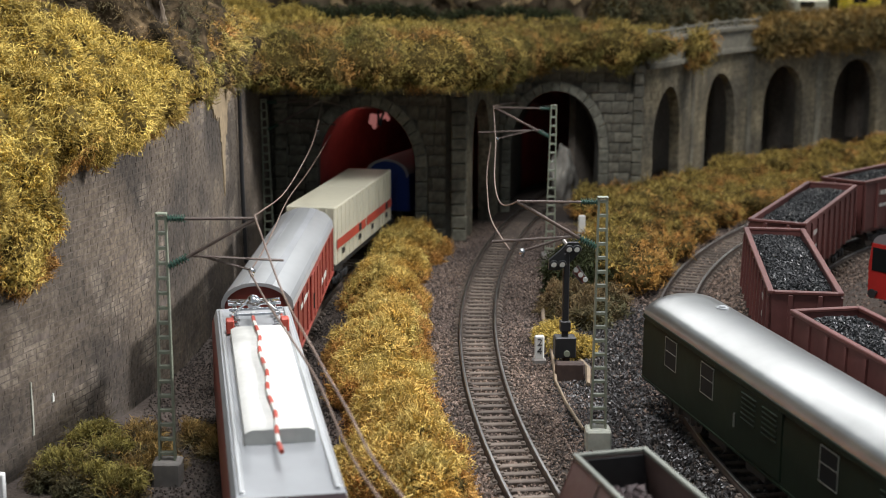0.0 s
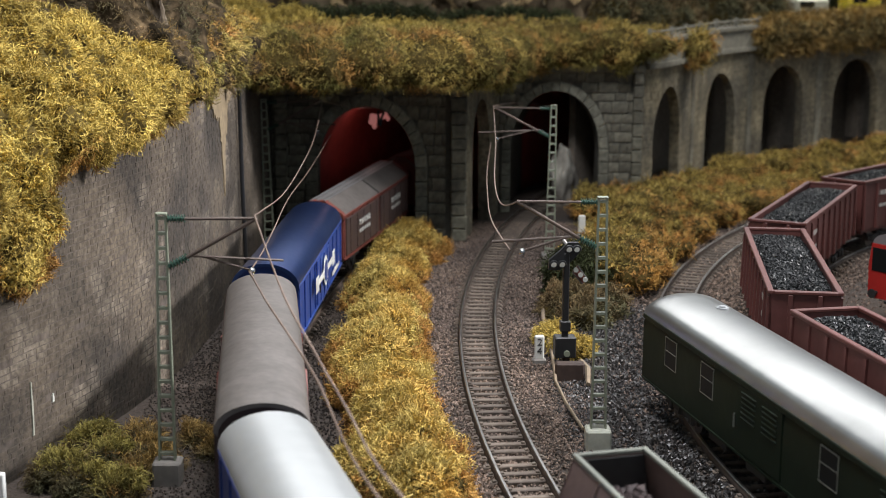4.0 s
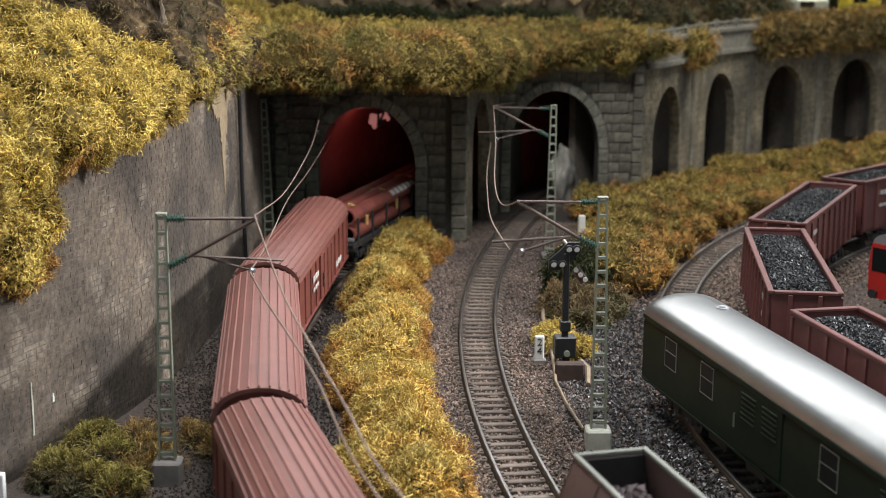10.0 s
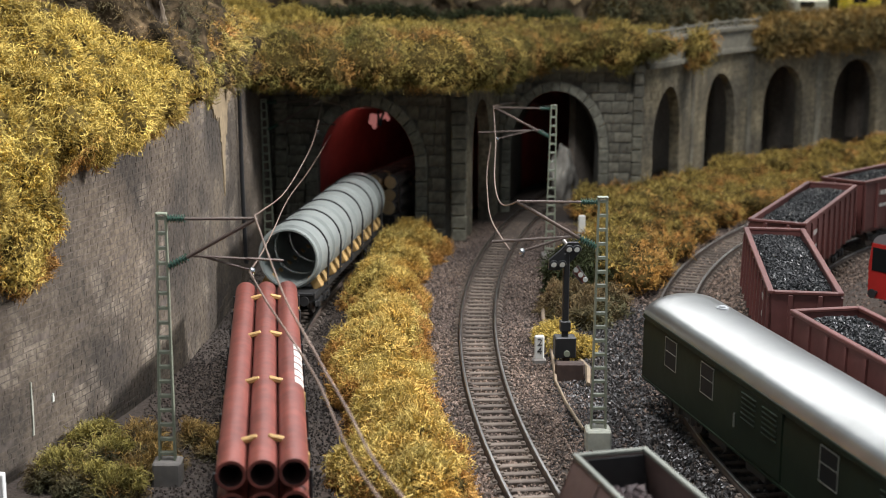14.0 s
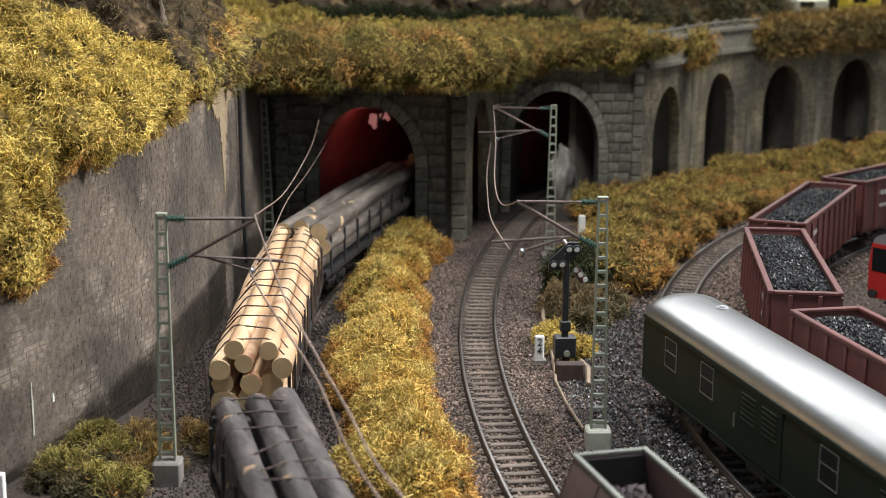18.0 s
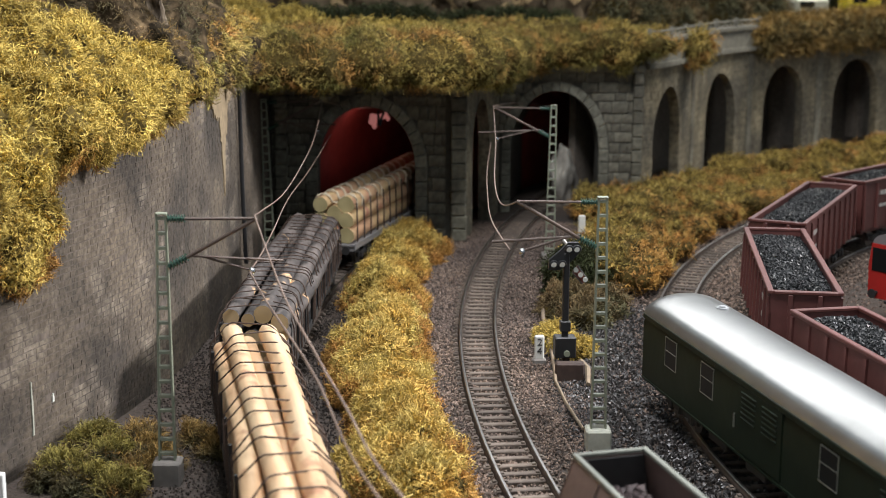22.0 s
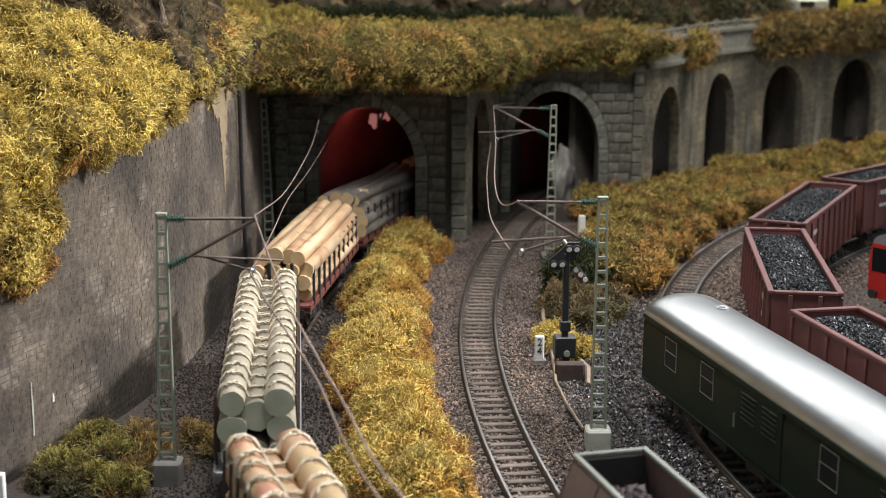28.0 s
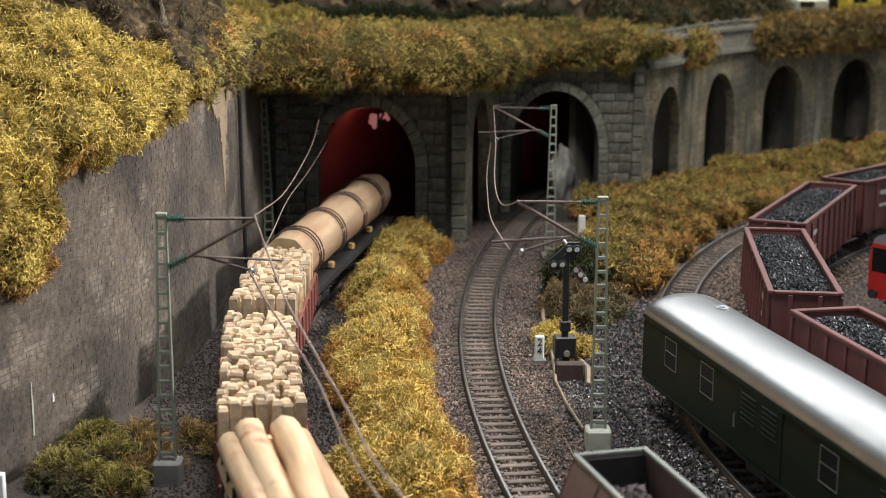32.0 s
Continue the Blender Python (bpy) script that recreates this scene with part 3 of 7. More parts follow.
def stone_face(parent, line, length, z0, z1, arches, ring, margin=0.05):
    """Squared stones in courses over a wall's face, left out of the arches and their rings."""
    z = z0
    course = 0
    while z < z1 - 0.3:
        h = random.choice((0.62, 0.7, 0.78, 0.9))
        u = margin - random.uniform(0, 0.5)
        while u < length - margin:
            sx, sz, me = random.choice(STONES)
            w = sx * random.uniform(0.85, 1.15)
            a, b = max(u, margin), min(u + w, length - margin)
            # trim against the arch rings
            for c, half, spring, rise in arches:
                zm = z + h / 2
                reach = half + ring if zm < spring else (half + ring) * math.sqrt(max(0, 1 - ((zm - spring) / (rise + ring)) ** 2))
                if zm < spring + rise + ring:
                    if a < c - reach < b:
                        b = c - reach
                    elif a < c + reach < b:
                        a = c + reach
                    elif c - reach <= a and b <= c + reach:
                        a = b
            if b - a > 0.22:
                p, nrm = line((a + b) / 2)
                o = new("stone", me)
                o.parent = parent
                ang = math.degrees(math.atan2(nrm.y, nrm.x)) + 90
                o.matrix_basis = place(p.x + nrm.x * random.uniform(-0.10, -0.05), p.y + nrm.y * random.uniform(-0.10, -0.05), z + h / 2, ang) @ Matrix.Diagonal(((b - a) / sx, 1, h / sz, 1))
            u += w
        z += h
        course += 1


def ring_stones(parent, line, c, half, spring, rise, ring, n=17, proud=0.16, z0=-0.4):
    """Voussoirs round an arch, and the jamb stones below them."""
    p, nrm = line(c)
    d = Vector((-nrm.y, nrm.x))
    cells = []
    k = max(2, int((spring - z0) / 0.85))
    for i in range(k):
        za, zb = z0 + (spring - z0) * i / k, z0 + (spring - z0) * (i + 1) / k
        for sgn in (-1, 1):
            cells.append([(sgn * half, za), (sgn * (half + ring), za), (sgn * (half + ring), zb), (sgn * half, zb)])
    for i in range(n):
        a, b = math.pi * i / n, math.pi * (i + 1) / n
        cells.append([(half * math.cos(a), spring + rise * math.sin(a)), ((half + ring) * math.cos(a), spring + (rise + ring) * math.sin(a)),
                      ((half + ring) * math.cos(b), spring + (rise + ring) * math.sin(b)), (half * math.cos(b), spring + rise * math.sin(b))])
    for cell in cells:
        bm = fresh()
        mx, mz = sum(q[0] for q in cell) / 4, sum(q[1] for q in cell) / 4
        front, back = [], []
        for (x, z) in cell:
            x, z = mx + (x - mx) * 0.97, mz + (z - mz) * 0.97
            for off, store in ((proud, front), (-0.5, back)):
                xx, zz = (mx + (x - mx) * 0.86, mz + (z - mz) * 0.86) if off > 0 else (x, z)
                store.append(bm.verts.new((p.x + d.x * xx + nrm.x * (off + (random.uniform(-0.03, 0.03) if off > 0 else 0)), p.y + d.y * xx + nrm.y * off, zz)))
            xx, zz = x, z
        mids = [bm.verts.new((v.co.x + nrm.x * (0.5 + proud - 0.08), v.co.y + nrm.y * (0.5 + proud - 0.08), v.co.z)) for v in back]
        bm.faces.new(front)
        for i in range(4):
            j = (i + 1) % 4
            bm.faces.new((front[i], front[j], mids[j], mids[i]))
            bm.faces.new((mids[i], mids[j], back[j], back[i]))
        bmesh.ops.recalc_face_normals(bm, faces=bm.faces)
        part("voussoir", bm, M_VOUSSOIR, parent, smooth=0)


def portal_structures():
    global LEFT_PORTAL, RIGHT_PORTAL
    # the red-lined portal of the wall track
    line, length = straight(-11.2, 91.0, 1.45, 91.0)
    la = (6.2, 3.15, 4.4, 3.95)
    wall = thing("wall_portal", "grey squared-stone tunnel portal with a red-lined round arch", "tunnel portal", kind="structure")
    LEFT_PORTAL = wall
    part("wall_core", arch_wall(fresh(), line, length, 11.5, 1.6, [la]), M_JOINT, wall, smooth=0)
    stone_face(wall, line, length - 1.25, -0.4, 11.2, [la], 0.84)
    ring_stones(wall, line, *la, 0.82)
    # quoined pilasters at both corners
    for x, w in ((1.0, 1.0), (-10.5, 0.75)):
        z = -0.4
        while z < 11.0:
            h = random.uniform(0.75, 1.0)
            bm = fresh()
            box(bm, x + random.uniform(-0.03, 0.03), 90.78 + random.uniform(-0.03, 0.03), z + h / 2, w + random.uniform(-0.05, 0.1), 0.85, h - 0.05, 0.08)
            part("quoin", bm, M_QUOIN, wall, "paler corner stone", smooth=0)
            z += h
    # the return wall with its narrow arch
    line2, length2 = straight(1.5, 91.4, 4.0, 101.2)
    wall2 = thing("wall_return", "grey masonry return wall with a narrow arch between the portals", "wall", kind="structure")
    part("wall_core", arch_wall(fresh(), line2, length2, 11.5, 0.8, [(4.4, 2.6, 5.2, 3.2)]), M_VIADUCT, wall2, smooth=0)
    # the open portal of the middle track
    line3, length3 = straight(4.0, 101.2, 14.25, 101.9)
    ra = (4.05, 3.2, 4.2, 4.2)
    wall3 = thing("wall_portal", "grey squared-stone tunnel portal with a dark open arch", "tunnel portal", kind="structure")
    RIGHT_PORTAL = wall3
    part("wall_core", arch_wall(fresh(), line3, length3, 11.5, 1.6, [ra]), M_JOINT, wall3, smooth=0)
    stone_face(wall3, line3, length3 - 0.5, -0.4, 9.6, [ra], 0.74)
    ring_stones(wall3, line3, *ra, 0.72)
    z = -0.4
    while z < 9.5:
        h = random.uniform(0.75, 1.0)
        bm = fresh()
        box(bm, 14.0 + random.uniform(-0.03, 0.03), 101.75, z + h / 2, 0.75, 0.8, h - 0.05, 0.08)
        part("quoin", bm, M_QUOIN, wall3, "paler corner stone", smooth=0)
        z += h
    bm = fresh()
    box(bm, 9.1, 101.4, 10.0, 10.6, 0.9, 0.5, 0.06, m=Matrix.Rotation(0.07, 4, "Z"))
    part("cornice", bm, M_COPING, wall3, "dark projecting cornice course", smooth=0)
    # linings
    for name, label, mat, track, cx, half, spring, rise, y0, y1 in (
            ("tunnel_lining", "dull red painted tunnel lining", M_RED_LINING, MAIN, -5.0, 3.15, 4.4, 3.95, 92.65, 122), ("tunnel_lining", "dark brown tunnel lining", M_BROWN_LINING, MIDDLE, 8.1, 3.2, 4.2, 4.2, 103.4, 124)):
        bm = fresh()
        rings = []
        for k in range(9):
            y = y0 + (y1 - y0) * k / 8
            shift = math.sqrt(104.6 ** 2 - (y0 - 63.1) ** 2) - math.sqrt(104.6 ** 2 - (y - 63.1) ** 2) if track is MAIN else (y - y0) * 0.2
            ring = [(-half - 0.5, -0.4)] + [((half + 0.5) * math.cos(math.pi - math.pi * i / 14), spring + (rise + 0.5) * math.sin(math.pi * i / 14)) for i in range(15)] + [(half + 0.5, -0.4)]
            rings.append([bm.verts.new((cx + shift + x, y, z)) for x, z in ring])
        for one, two in zip(rings[:-1], rings[1:]):
            for i in range(len(one) - 1):
                bm.faces.new((one[i], one[i + 1], two[i + 1], two[i]))
        if track is MIDDLE:
            bm.faces.new(rings[-1])
        lining = tagged(new(name, mesh_of(bm, mat, smooth=40)), label, "tunnel", kind="structure")
        solid = lining.modifiers.new("thickness", "SOLIDIFY")
        solid.thickness = 0.002


portal_structures()


# ---- the viaduct that runs on from the portals ----
VIA, VIA_LEN = polyline([(14.4, 102.2), (16.9, 106.0), (20.3, 113.5), (23.4, 119.2), (27.2, 124.2), (30.9, 128.2), (35.2, 132.4), (39.8, 136.4), (46, 141.5), (53, 146.0), (62, 150.5), (75, 155)])


def find_u(x):
    return min(np.linspace(0, VIA_LEN, 1200), key=lambda u: abs(VIA(u)[0].x - x))


def viaduct():
    root = thing("wall_viaduct", "grey-brown masonry arcade viaduct with round arches", "viaduct", kind="structure")
    arches = []
    for x, half in ((17.0, 3.0), (23.2, 3.3), (30.8, 3.4), (39.7, 3.7), (50.0, 3.7), (61.0, 3.7)):
        arches.append((find_u(x), half, 4.6, 3.7))
    part("arcade", arch_wall(fresh(), VIA, VIA_LEN, 9.9, 0.75, arches, step=0.9), M_VIADUCT, root, smooth=0)
    # added wall and cross piers behind the arches, to keep the back lamp out
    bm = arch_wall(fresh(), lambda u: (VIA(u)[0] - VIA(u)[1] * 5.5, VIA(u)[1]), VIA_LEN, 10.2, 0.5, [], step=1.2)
    part("rear_wall", bm, M_BROWN_LINING, root, "added wall behind the arches that blocks the back lamp", smooth=0)
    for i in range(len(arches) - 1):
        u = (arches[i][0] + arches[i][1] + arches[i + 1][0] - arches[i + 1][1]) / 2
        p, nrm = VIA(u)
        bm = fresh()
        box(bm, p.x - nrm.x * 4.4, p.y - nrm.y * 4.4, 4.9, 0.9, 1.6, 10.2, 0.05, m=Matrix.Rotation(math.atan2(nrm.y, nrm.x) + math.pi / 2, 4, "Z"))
        part("rear_pier", bm, M_BROWN_LINING, root, smooth=0)
    # pilasters between the arches
    for i in range(len(arches) - 1):
        u = (arches[i][0] + arches[i][1] + arches[i + 1][0] - arches[i + 1][1]) / 2
        p, nrm = VIA(u)
        bm = fresh()
        box(bm, p.x - nrm.x * 0.06, p.y - nrm.y * 0.06, 4.7, 0.9, 0.3, 10.0, 0.06, m=Matrix.Rotation(math.atan2(nrm.y, nrm.x) + math.pi / 2, 4, "Z"))
        part("pilaster", bm, M_STONE, root, smooth=0)
    # string course, parapet and railing
    def band(name, off, thick, z0, z1, mat, u0, u1):
        bm = fresh()
        n = int((u1 - u0) / 1.0)
        prev = None
        for k in range(n + 1):
            p, nrm = VIA(u0 + (u1 - u0) * k / n)
            ring = [bm.verts.new((p.x + nrm.x * o, p.y + nrm.y * o, z)) for o, z in ((off, z0), (off, z1), (off - thick, z1), (off - thick, z0))]
            if prev:
                for i in range(4):
                    bm.faces.new((prev[i], ring[i], ring[(i + 1) % 4], prev[(i + 1) % 4]))
            else:
                bm.faces.new(ring)
            prev = ring
        bm.faces.new(prev[::-1])
        bmesh.ops.recalc_face_normals(bm, faces=bm.faces)
        return part(name, bm, mat, root, smooth=0)
    band("string_course", 0.35, 0.9, 9.904, 10.25, M_COPING, 0.3, VIA_LEN)
    band("parapet", 0.1, 0.6, 10.254, 11.75, M_COPING, 0.3, VIA_LEN)
    band("coping", 0.3, 0.95, 11.754, 12.05, M_COPING, 0.3, VIA_LEN)
    u = 1.0
    while u < VIA_LEN - 1:
        p, nrm = VIA(u)
        bm = fresh()
        box(bm, p.x - nrm.x * 0.15, p.y - nrm.y * 0.15, 12.4, 0.35, 0.35, 0.7, 0.04)
        part("railing_post", bm, M_COPING, root, smooth=0)
        u += 4.2
    band("railing_bar", -0.08, 0.15, 12.45, 12.6, M_COPING, 1.0, VIA_LEN - 1)
    band("railing_bar", -0.08, 0.15, 12.2, 12.28, M_COPING, 1.0, VIA_LEN - 1)


viaduct()

# ---- retaining wall beside the main track ----
RET, RET_LEN = polyline([(-24, 24), (-19.2, 36), (-15.6, 46.5), (-13.2, 54), (-11.9, 61), (-11.35, 68), (-11.2, 76), (-11.2, 84), (-11.2, 90.9)])
retaining = tagged(new("wall_retaining", mesh_of(arch_wall(fresh(), RET, RET_LEN, 11.6, 1.5, [], step=0.8), M_RETAIN)), "tall weathered grey-brown masonry retaining wall", "wall", kind="structure")


# ---- hillside above the tunnels ----
def hill_height(x, y):
    z = 11.2 + 0.9 * noise.noise(Vector((x * 0.09, y * 0.09, 3)))
    back = max(0.0, y - 108)
    z += min(back * 0.10, 14) * min(1.0, max(0.0, (17 - x) / 12)) + 1.4 * noise.noise(Vector((x * 0.05, y * 0.05, 9))) * min(1, back / 20)
    left = max(0.0, -13 - x)
    z += min(left * 0.55, 12)
    return z


def via_x(y):
    """Where the viaduct stands at that depth."""
    return min((VIA(u)[0] for u in np.linspace(0, VIA_LEN, 80)), key=lambda p: abs(p.y - y)).x


def hillside():
    root = []
    # plateau over the portals and behind
    n, m = 70, 70
    verts = []
    for j in range(m):
        b = (j / (m - 1)) ** 1.8
        for i in range(n):
            a = i / (n - 1)
            far = 101.9 + b * 560
            x0, x1 = -11.6 - b * 480, (14.0 + b * 320 if far > 156 or b < 0.001 else max(12.0, via_x(far) - 7.0))
            x = x0 + (x1 - x0) * a
            y = 91.3 + 10.6 * min(1, max(0, (x - 1.4) / 9.0)) * max(0, 1 - 6 * b) + b * 560
            verts.append((x, y, hill_height(x, y)))
    faces = [(j * n + i, j * n + i + 1, (j + 1) * n + i + 1, (j + 1) * n + i) for j in range(m - 1) for i in range(n - 1)]
    tagged(new("ground_plateau", raw_mesh("plateau", verts, faces, [M_SOIL], smooth=True)), "dark olive-brown hillside soil over the tunnels", "hillside", kind="structure")
    # slope behind the retaining wall
    verts, n, m = [], 50, 30
    for i in range(n):
        p, nrm = RET(RET_LEN * i / (n - 1))
        for j in range(m):
            w = 0.3 + (j / (m - 1)) ** 1.7 * 120
            x, y = p.x - nrm.x * w, p.y - nrm.y * w
            verts.append((x, y, 11.3 + min(w * 0.62, 20) + 0.8 * noise.noise(Vector((x * 0.12, y * 0.12, 1)))))
    faces = [(i * m + j, (i + 1) * m + j, (i + 1) * m + j + 1, i * m + j + 1) for i in range(n - 1) for j in range(m - 1)]
    tagged(new("ground_slope", raw_mesh("slope", verts, faces, [M_SOIL], smooth=True)), "steep dark earth slope above the retaining wall", "hillside", kind="structure")
    # roadway on the viaduct and the slope beyond it
    verts, n, m = [], 60, 26
    for i in range(n):
        p, nrm = VIA(VIA_LEN * i / (n - 1))
        for j in range(m):
            w = 0.35 + (j / (m - 1)) ** 1.6 * 190
            x, y = p.x - nrm.x * w, p.y - nrm.y * w
            z = 10.6 + max(0, w - 14) * 0.13 + (1.2 * noise.noise(Vector((x * 0.1, y * 0.1, 5))) if w > 9 else 0)
            verts.append((x, y, z))
    faces = [(i * m + j, (i + 1) * m + j, (i + 1) * m + j + 1, i * m + j + 1) for i in range(n - 1) for j in range(m - 1)]
    tagged(new("ground_road", raw_mesh("road", verts, faces, [M_SOIL], smooth=True)), "road and dark hillside behind the viaduct parapet", "hillside", kind="structure")


hillside()


# ---- rolling stock: x to the right, y forward, z up from the rail head ----
def wheels_mesh():
    bm = fresh()
    tube(bm, [(-0.95, 0, 0.55), (0.95, 0, 0.55)], 0.1, 6)
    for sx in (-1, 1):
        tube(bm, [(sx * 0.80, 0, 0.55), (sx * 0.93, 0, 0.55)], 0.5, 16)
        tube(bm, [(sx * 0.745, 0, 0.55), (sx * 0.795, 0, 0.55)], 0.58, 16)
    return mesh_of(bm, M_WHEEL, smooth=40)


WHEELS = wheels_mesh()


def bogie_mesh():
    bm = fresh()
    for sx in (-1, 1):
        box(bm, sx * 1.12, 0, 0.62, 0.14, 3.2, 0.34, 0.05)
        for sy in (-1, 1):
            box(bm, sx * 1.17, sy * 1.05, 0.58, 0.2, 0.42, 0.42, 0.06)
        tube(bm, [(sx * 1.16, 0, 0.5), (sx * 1.16, 0, 0.85)], 0.16, 8)
    box(bm, 0, 0, 0.85, 2.2, 0.7, 0.25, 0.04)
    return mesh_of(bm, M_FRAME, smooth=30)


BOGIE = bogie_mesh()


def buffer_mesh():
    bm = fresh()
    tube(bm, [(0, -0.45, 0), (0, 0.0, 0)], 0.1, 8)
    tube(bm, [(0, 0.0, 0), (0, 0.06, 0)], 0.24, 12)
    return mesh_of(bm, M_FRAME, smooth=40)


BUFFER = buffer_mesh()


def running_gear(car, length, bogies=True, width=2.5, mat=None):
    """Underframe, bogies or single axles with wheels, buffers and couplers."""
    bm = fresh()
    for sx in (-1, 1):
        box(bm, sx * (width / 2 - 0.18), 0, 1.22, 0.2, length - 0.5, 0.28, 0.03)
    box(bm, 0, 0, 1.28, width - 0.5, length - 0.6, 0.12)
    for sy in (-1, 1):
        box(bm, 0, sy * (length / 2 - 0.28), 1.22, width, 0.2, 0.32, 0.03)
    part("underframe", bm, mat or M_FRAME, car)
    if bogies:
        for sy in (-1, 1):
            b = new("bogie", BOGIE)
            b.parent = car
            b.matrix_basis = place(0, sy * (length / 2 - 3.0), 0)
            for a in (-1.05, 1.05):
                w = new("wheelset", WHEELS)
                w.parent = b
                w.matrix_basis = place(0, a, 0)
    else:
        for sy in (-1, 1):
            w = new("wheelset", WHEELS)
            w.parent = car
            w.matrix_basis = place(0, sy * length * 0.29, 0)
            for sx in (-1, 1):
                bm = fresh()
                box(bm, sx * 1.08, sy * length * 0.29, 0.75, 0.1, 0.5, 0.7, 0.04)
                box(bm, sx * 1.12, sy * length * 0.29, 0.98, 0.14, 2.0, 0.12, 0.03)
                part("axle_guard", bm, M_FRAME, car)
    for sy in (-1, 1):
        for sx in (-1, 1):
            b = new("buffer", BUFFER)
            b.parent = car
            b.matrix_basis = place(sx * 1.0, sy * (length / 2 + 0.35), 1.2, 0 if sy > 0 else 180)
        bm = fresh()
        box(bm, 0, sy * (length / 2 + 0.15), 0.95, 0.3, 0.9, 0.18, 0.04)
        part("coupler", bm, M_FRAME, car)


def arc_roof(half, eave, top, n=14, drop=0.0):
    return [(half * math.cos(math.pi - math.pi * i / n), eave + (top - eave) * math.sin(math.pi * i / n) ** 0.9) for i in range(n + 1)]


def shell(profile, thick):
    """A closed outline from an open roof line, given its thickness."""
    inner = [(x * (1 - thick / 1.6), z - thick) for x, z in profile]
    return profile + inner[::-1]


def bars(parent, side, z, y0, y1, h, mat, name="marking", n=6, gap=0.12, x=1.42, tall=0.0):
    """Unreadable lettering as plain bars on a side wall."""
    bm = fresh()
    w = (y1 - y0) / n
    for i in range(n):
        hh = h * (1.0 if i % 3 else 0.8)
        box(bm, side * x, y0 + w * (i + 0.5), z, 0.02, w - gap, hh)
    return part(name, bm, mat, parent, "pale illegible lettering", smooth=0)


def van(label, length, body, roof, profile, width=2.9, floor=1.35, eave=3.85, bogies=False, end=None, planks=0, doors=1, ribs=None, rib_mat=None):
    """A covered wagon: sides, ends, roof, doors and running gear."""
    car = thing("goods_wagon", label, "railway wagon", group="wagons of the passing train")
    running_gear(car, length, bogies)
    h = width / 2
    bm = fresh()
    box(bm, 0, 0, (floor + eave) / 2, width, length, eave - floor, 0.05)
    part("body", bm, body, car)
    for sy in (-1, 1):
        bm = fresh()
        outline = [(-h + 0.02, floor + 0.1), (h - 0.02, floor + 0.1)] + [(x * 0.97, z - 0.04) for x, z in profile[::-1]]
        prism(bm, outline, sy * (length / 2 - 0.2), sy * (length / 2 + 0.015))
        for k in (-0.62, 0.62):
            box(bm, k, sy * (length / 2 + 0.05), (floor + eave) / 2, 0.14, 0.12, eave - floor, 0.02)
        part("end_wall", bm, end or body, car)
    bm = fresh()
    prism(bm, shell(profile, 0.14), -length / 2 - 0.12, length / 2 + 0.12)
    top = part("roof", bm, roof, car)
    if ribs:
        for x, z, w, t in ribs:
            bm = fresh()
            box(bm, x, 0, z, w, length + 0.1, t, 0.02)
            part("roof_rib", bm, rib_mat or roof, top)
    # side posts and sliding doors
    for sx in (-1, 1):
        bm = fresh()
        n = int(length / 1.7)
        for i in range(n + 1):
            y = -length / 2 + 0.12 + (length - 0.24) * i / n
            box(bm, sx * (h + 0.03), y, (floor + eave) / 2, 0.08, 0.13, eave - floor, 0.015)
        box(bm, sx * (h + 0.04), 0, eave - 0.08, 0.1, length, 0.12, 0.02)
        box(bm, sx * (h + 0.04), 0, floor + 0.06, 0.1, length, 0.14, 0.02)
        part("side_framing", bm, body, car)
        for i in range(planks):
            bm = fresh()
            w = length / planks
            box(bm, sx * (h + 0.02), -length / 2 + w * (i + 0.5), (floor + eave) / 2, 0.05, w - 0.05, eave - floor - 0.3)
            part("plank", bm, M_PLANK_SIDE, car, smooth=0)
        for k in range(doors):
            y = 0 if doors == 1 else (k - (doors - 1) / 2) * length / doors
            bm = fresh()
            w = min(4.2, length / max(1, doors) - 0.4) if doors else 0
            box(bm, sx * (h + 0.06), y, (floor + eave) / 2, 0.1, w, eave - floor - 0.35, 0.03)
            for q in (-0.3, 0.0, 0.3):
                box(bm, sx * (h + 0.12), y + q * w, (floor + eave) / 2, 0.06, 0.1, eave - floor - 0.4)
            d = part("door", bm, end or body, car)
            bm = fresh()
            box(bm, sx * (h + 0.16), y + w * 0.42, 2.4, 0.06, 0.08, 0.7)
            part("handle", bm, M_FRAME, d)
    return car


def facet_roof(half, eave, top, flat):
    return [(-half, eave), (-half * 0.93, eave + 0.16), (-flat, top), (flat, top), (half * 0.93, eave + 0.16), (half, eave)]


def steel_van():
    prof = arc_roof(1.5, 3.8, 4.85)
    car = van("red-brown covered wagon with a panelled silver-grey roof", 17.2, M_RED_END, M_SILVER, prof, width=2.85, bogies=False, doors=1)
    roof = [o for o in car.children if o.name.startswith("roof")][0]
    for i in (1, 5, 8, 11):
        (x0, z0), (x1, z1) = prof[i], prof[i + 1]
        bm = fresh()
        prism(bm, [(x0 * 1.004, z0 + 0.012), (x1 * 1.004, z1 + 0.012), (x1, z1 - 0.05), (x0, z0 - 0.05)], -8.7, 8.7)
        part("roof_panel", bm, M_SILVER_DARK, roof, "darker grey roof panel")
    for sx in (1, -1):
        bars(car, sx, 2.2, -5.5, -2.6, 0.3, M_WHITE, n=5, x=1.46)
        bars(car, sx, 3.1, 3.0, 6.0, 0.25, M_WHITE, n=4, x=1.46)
    return car


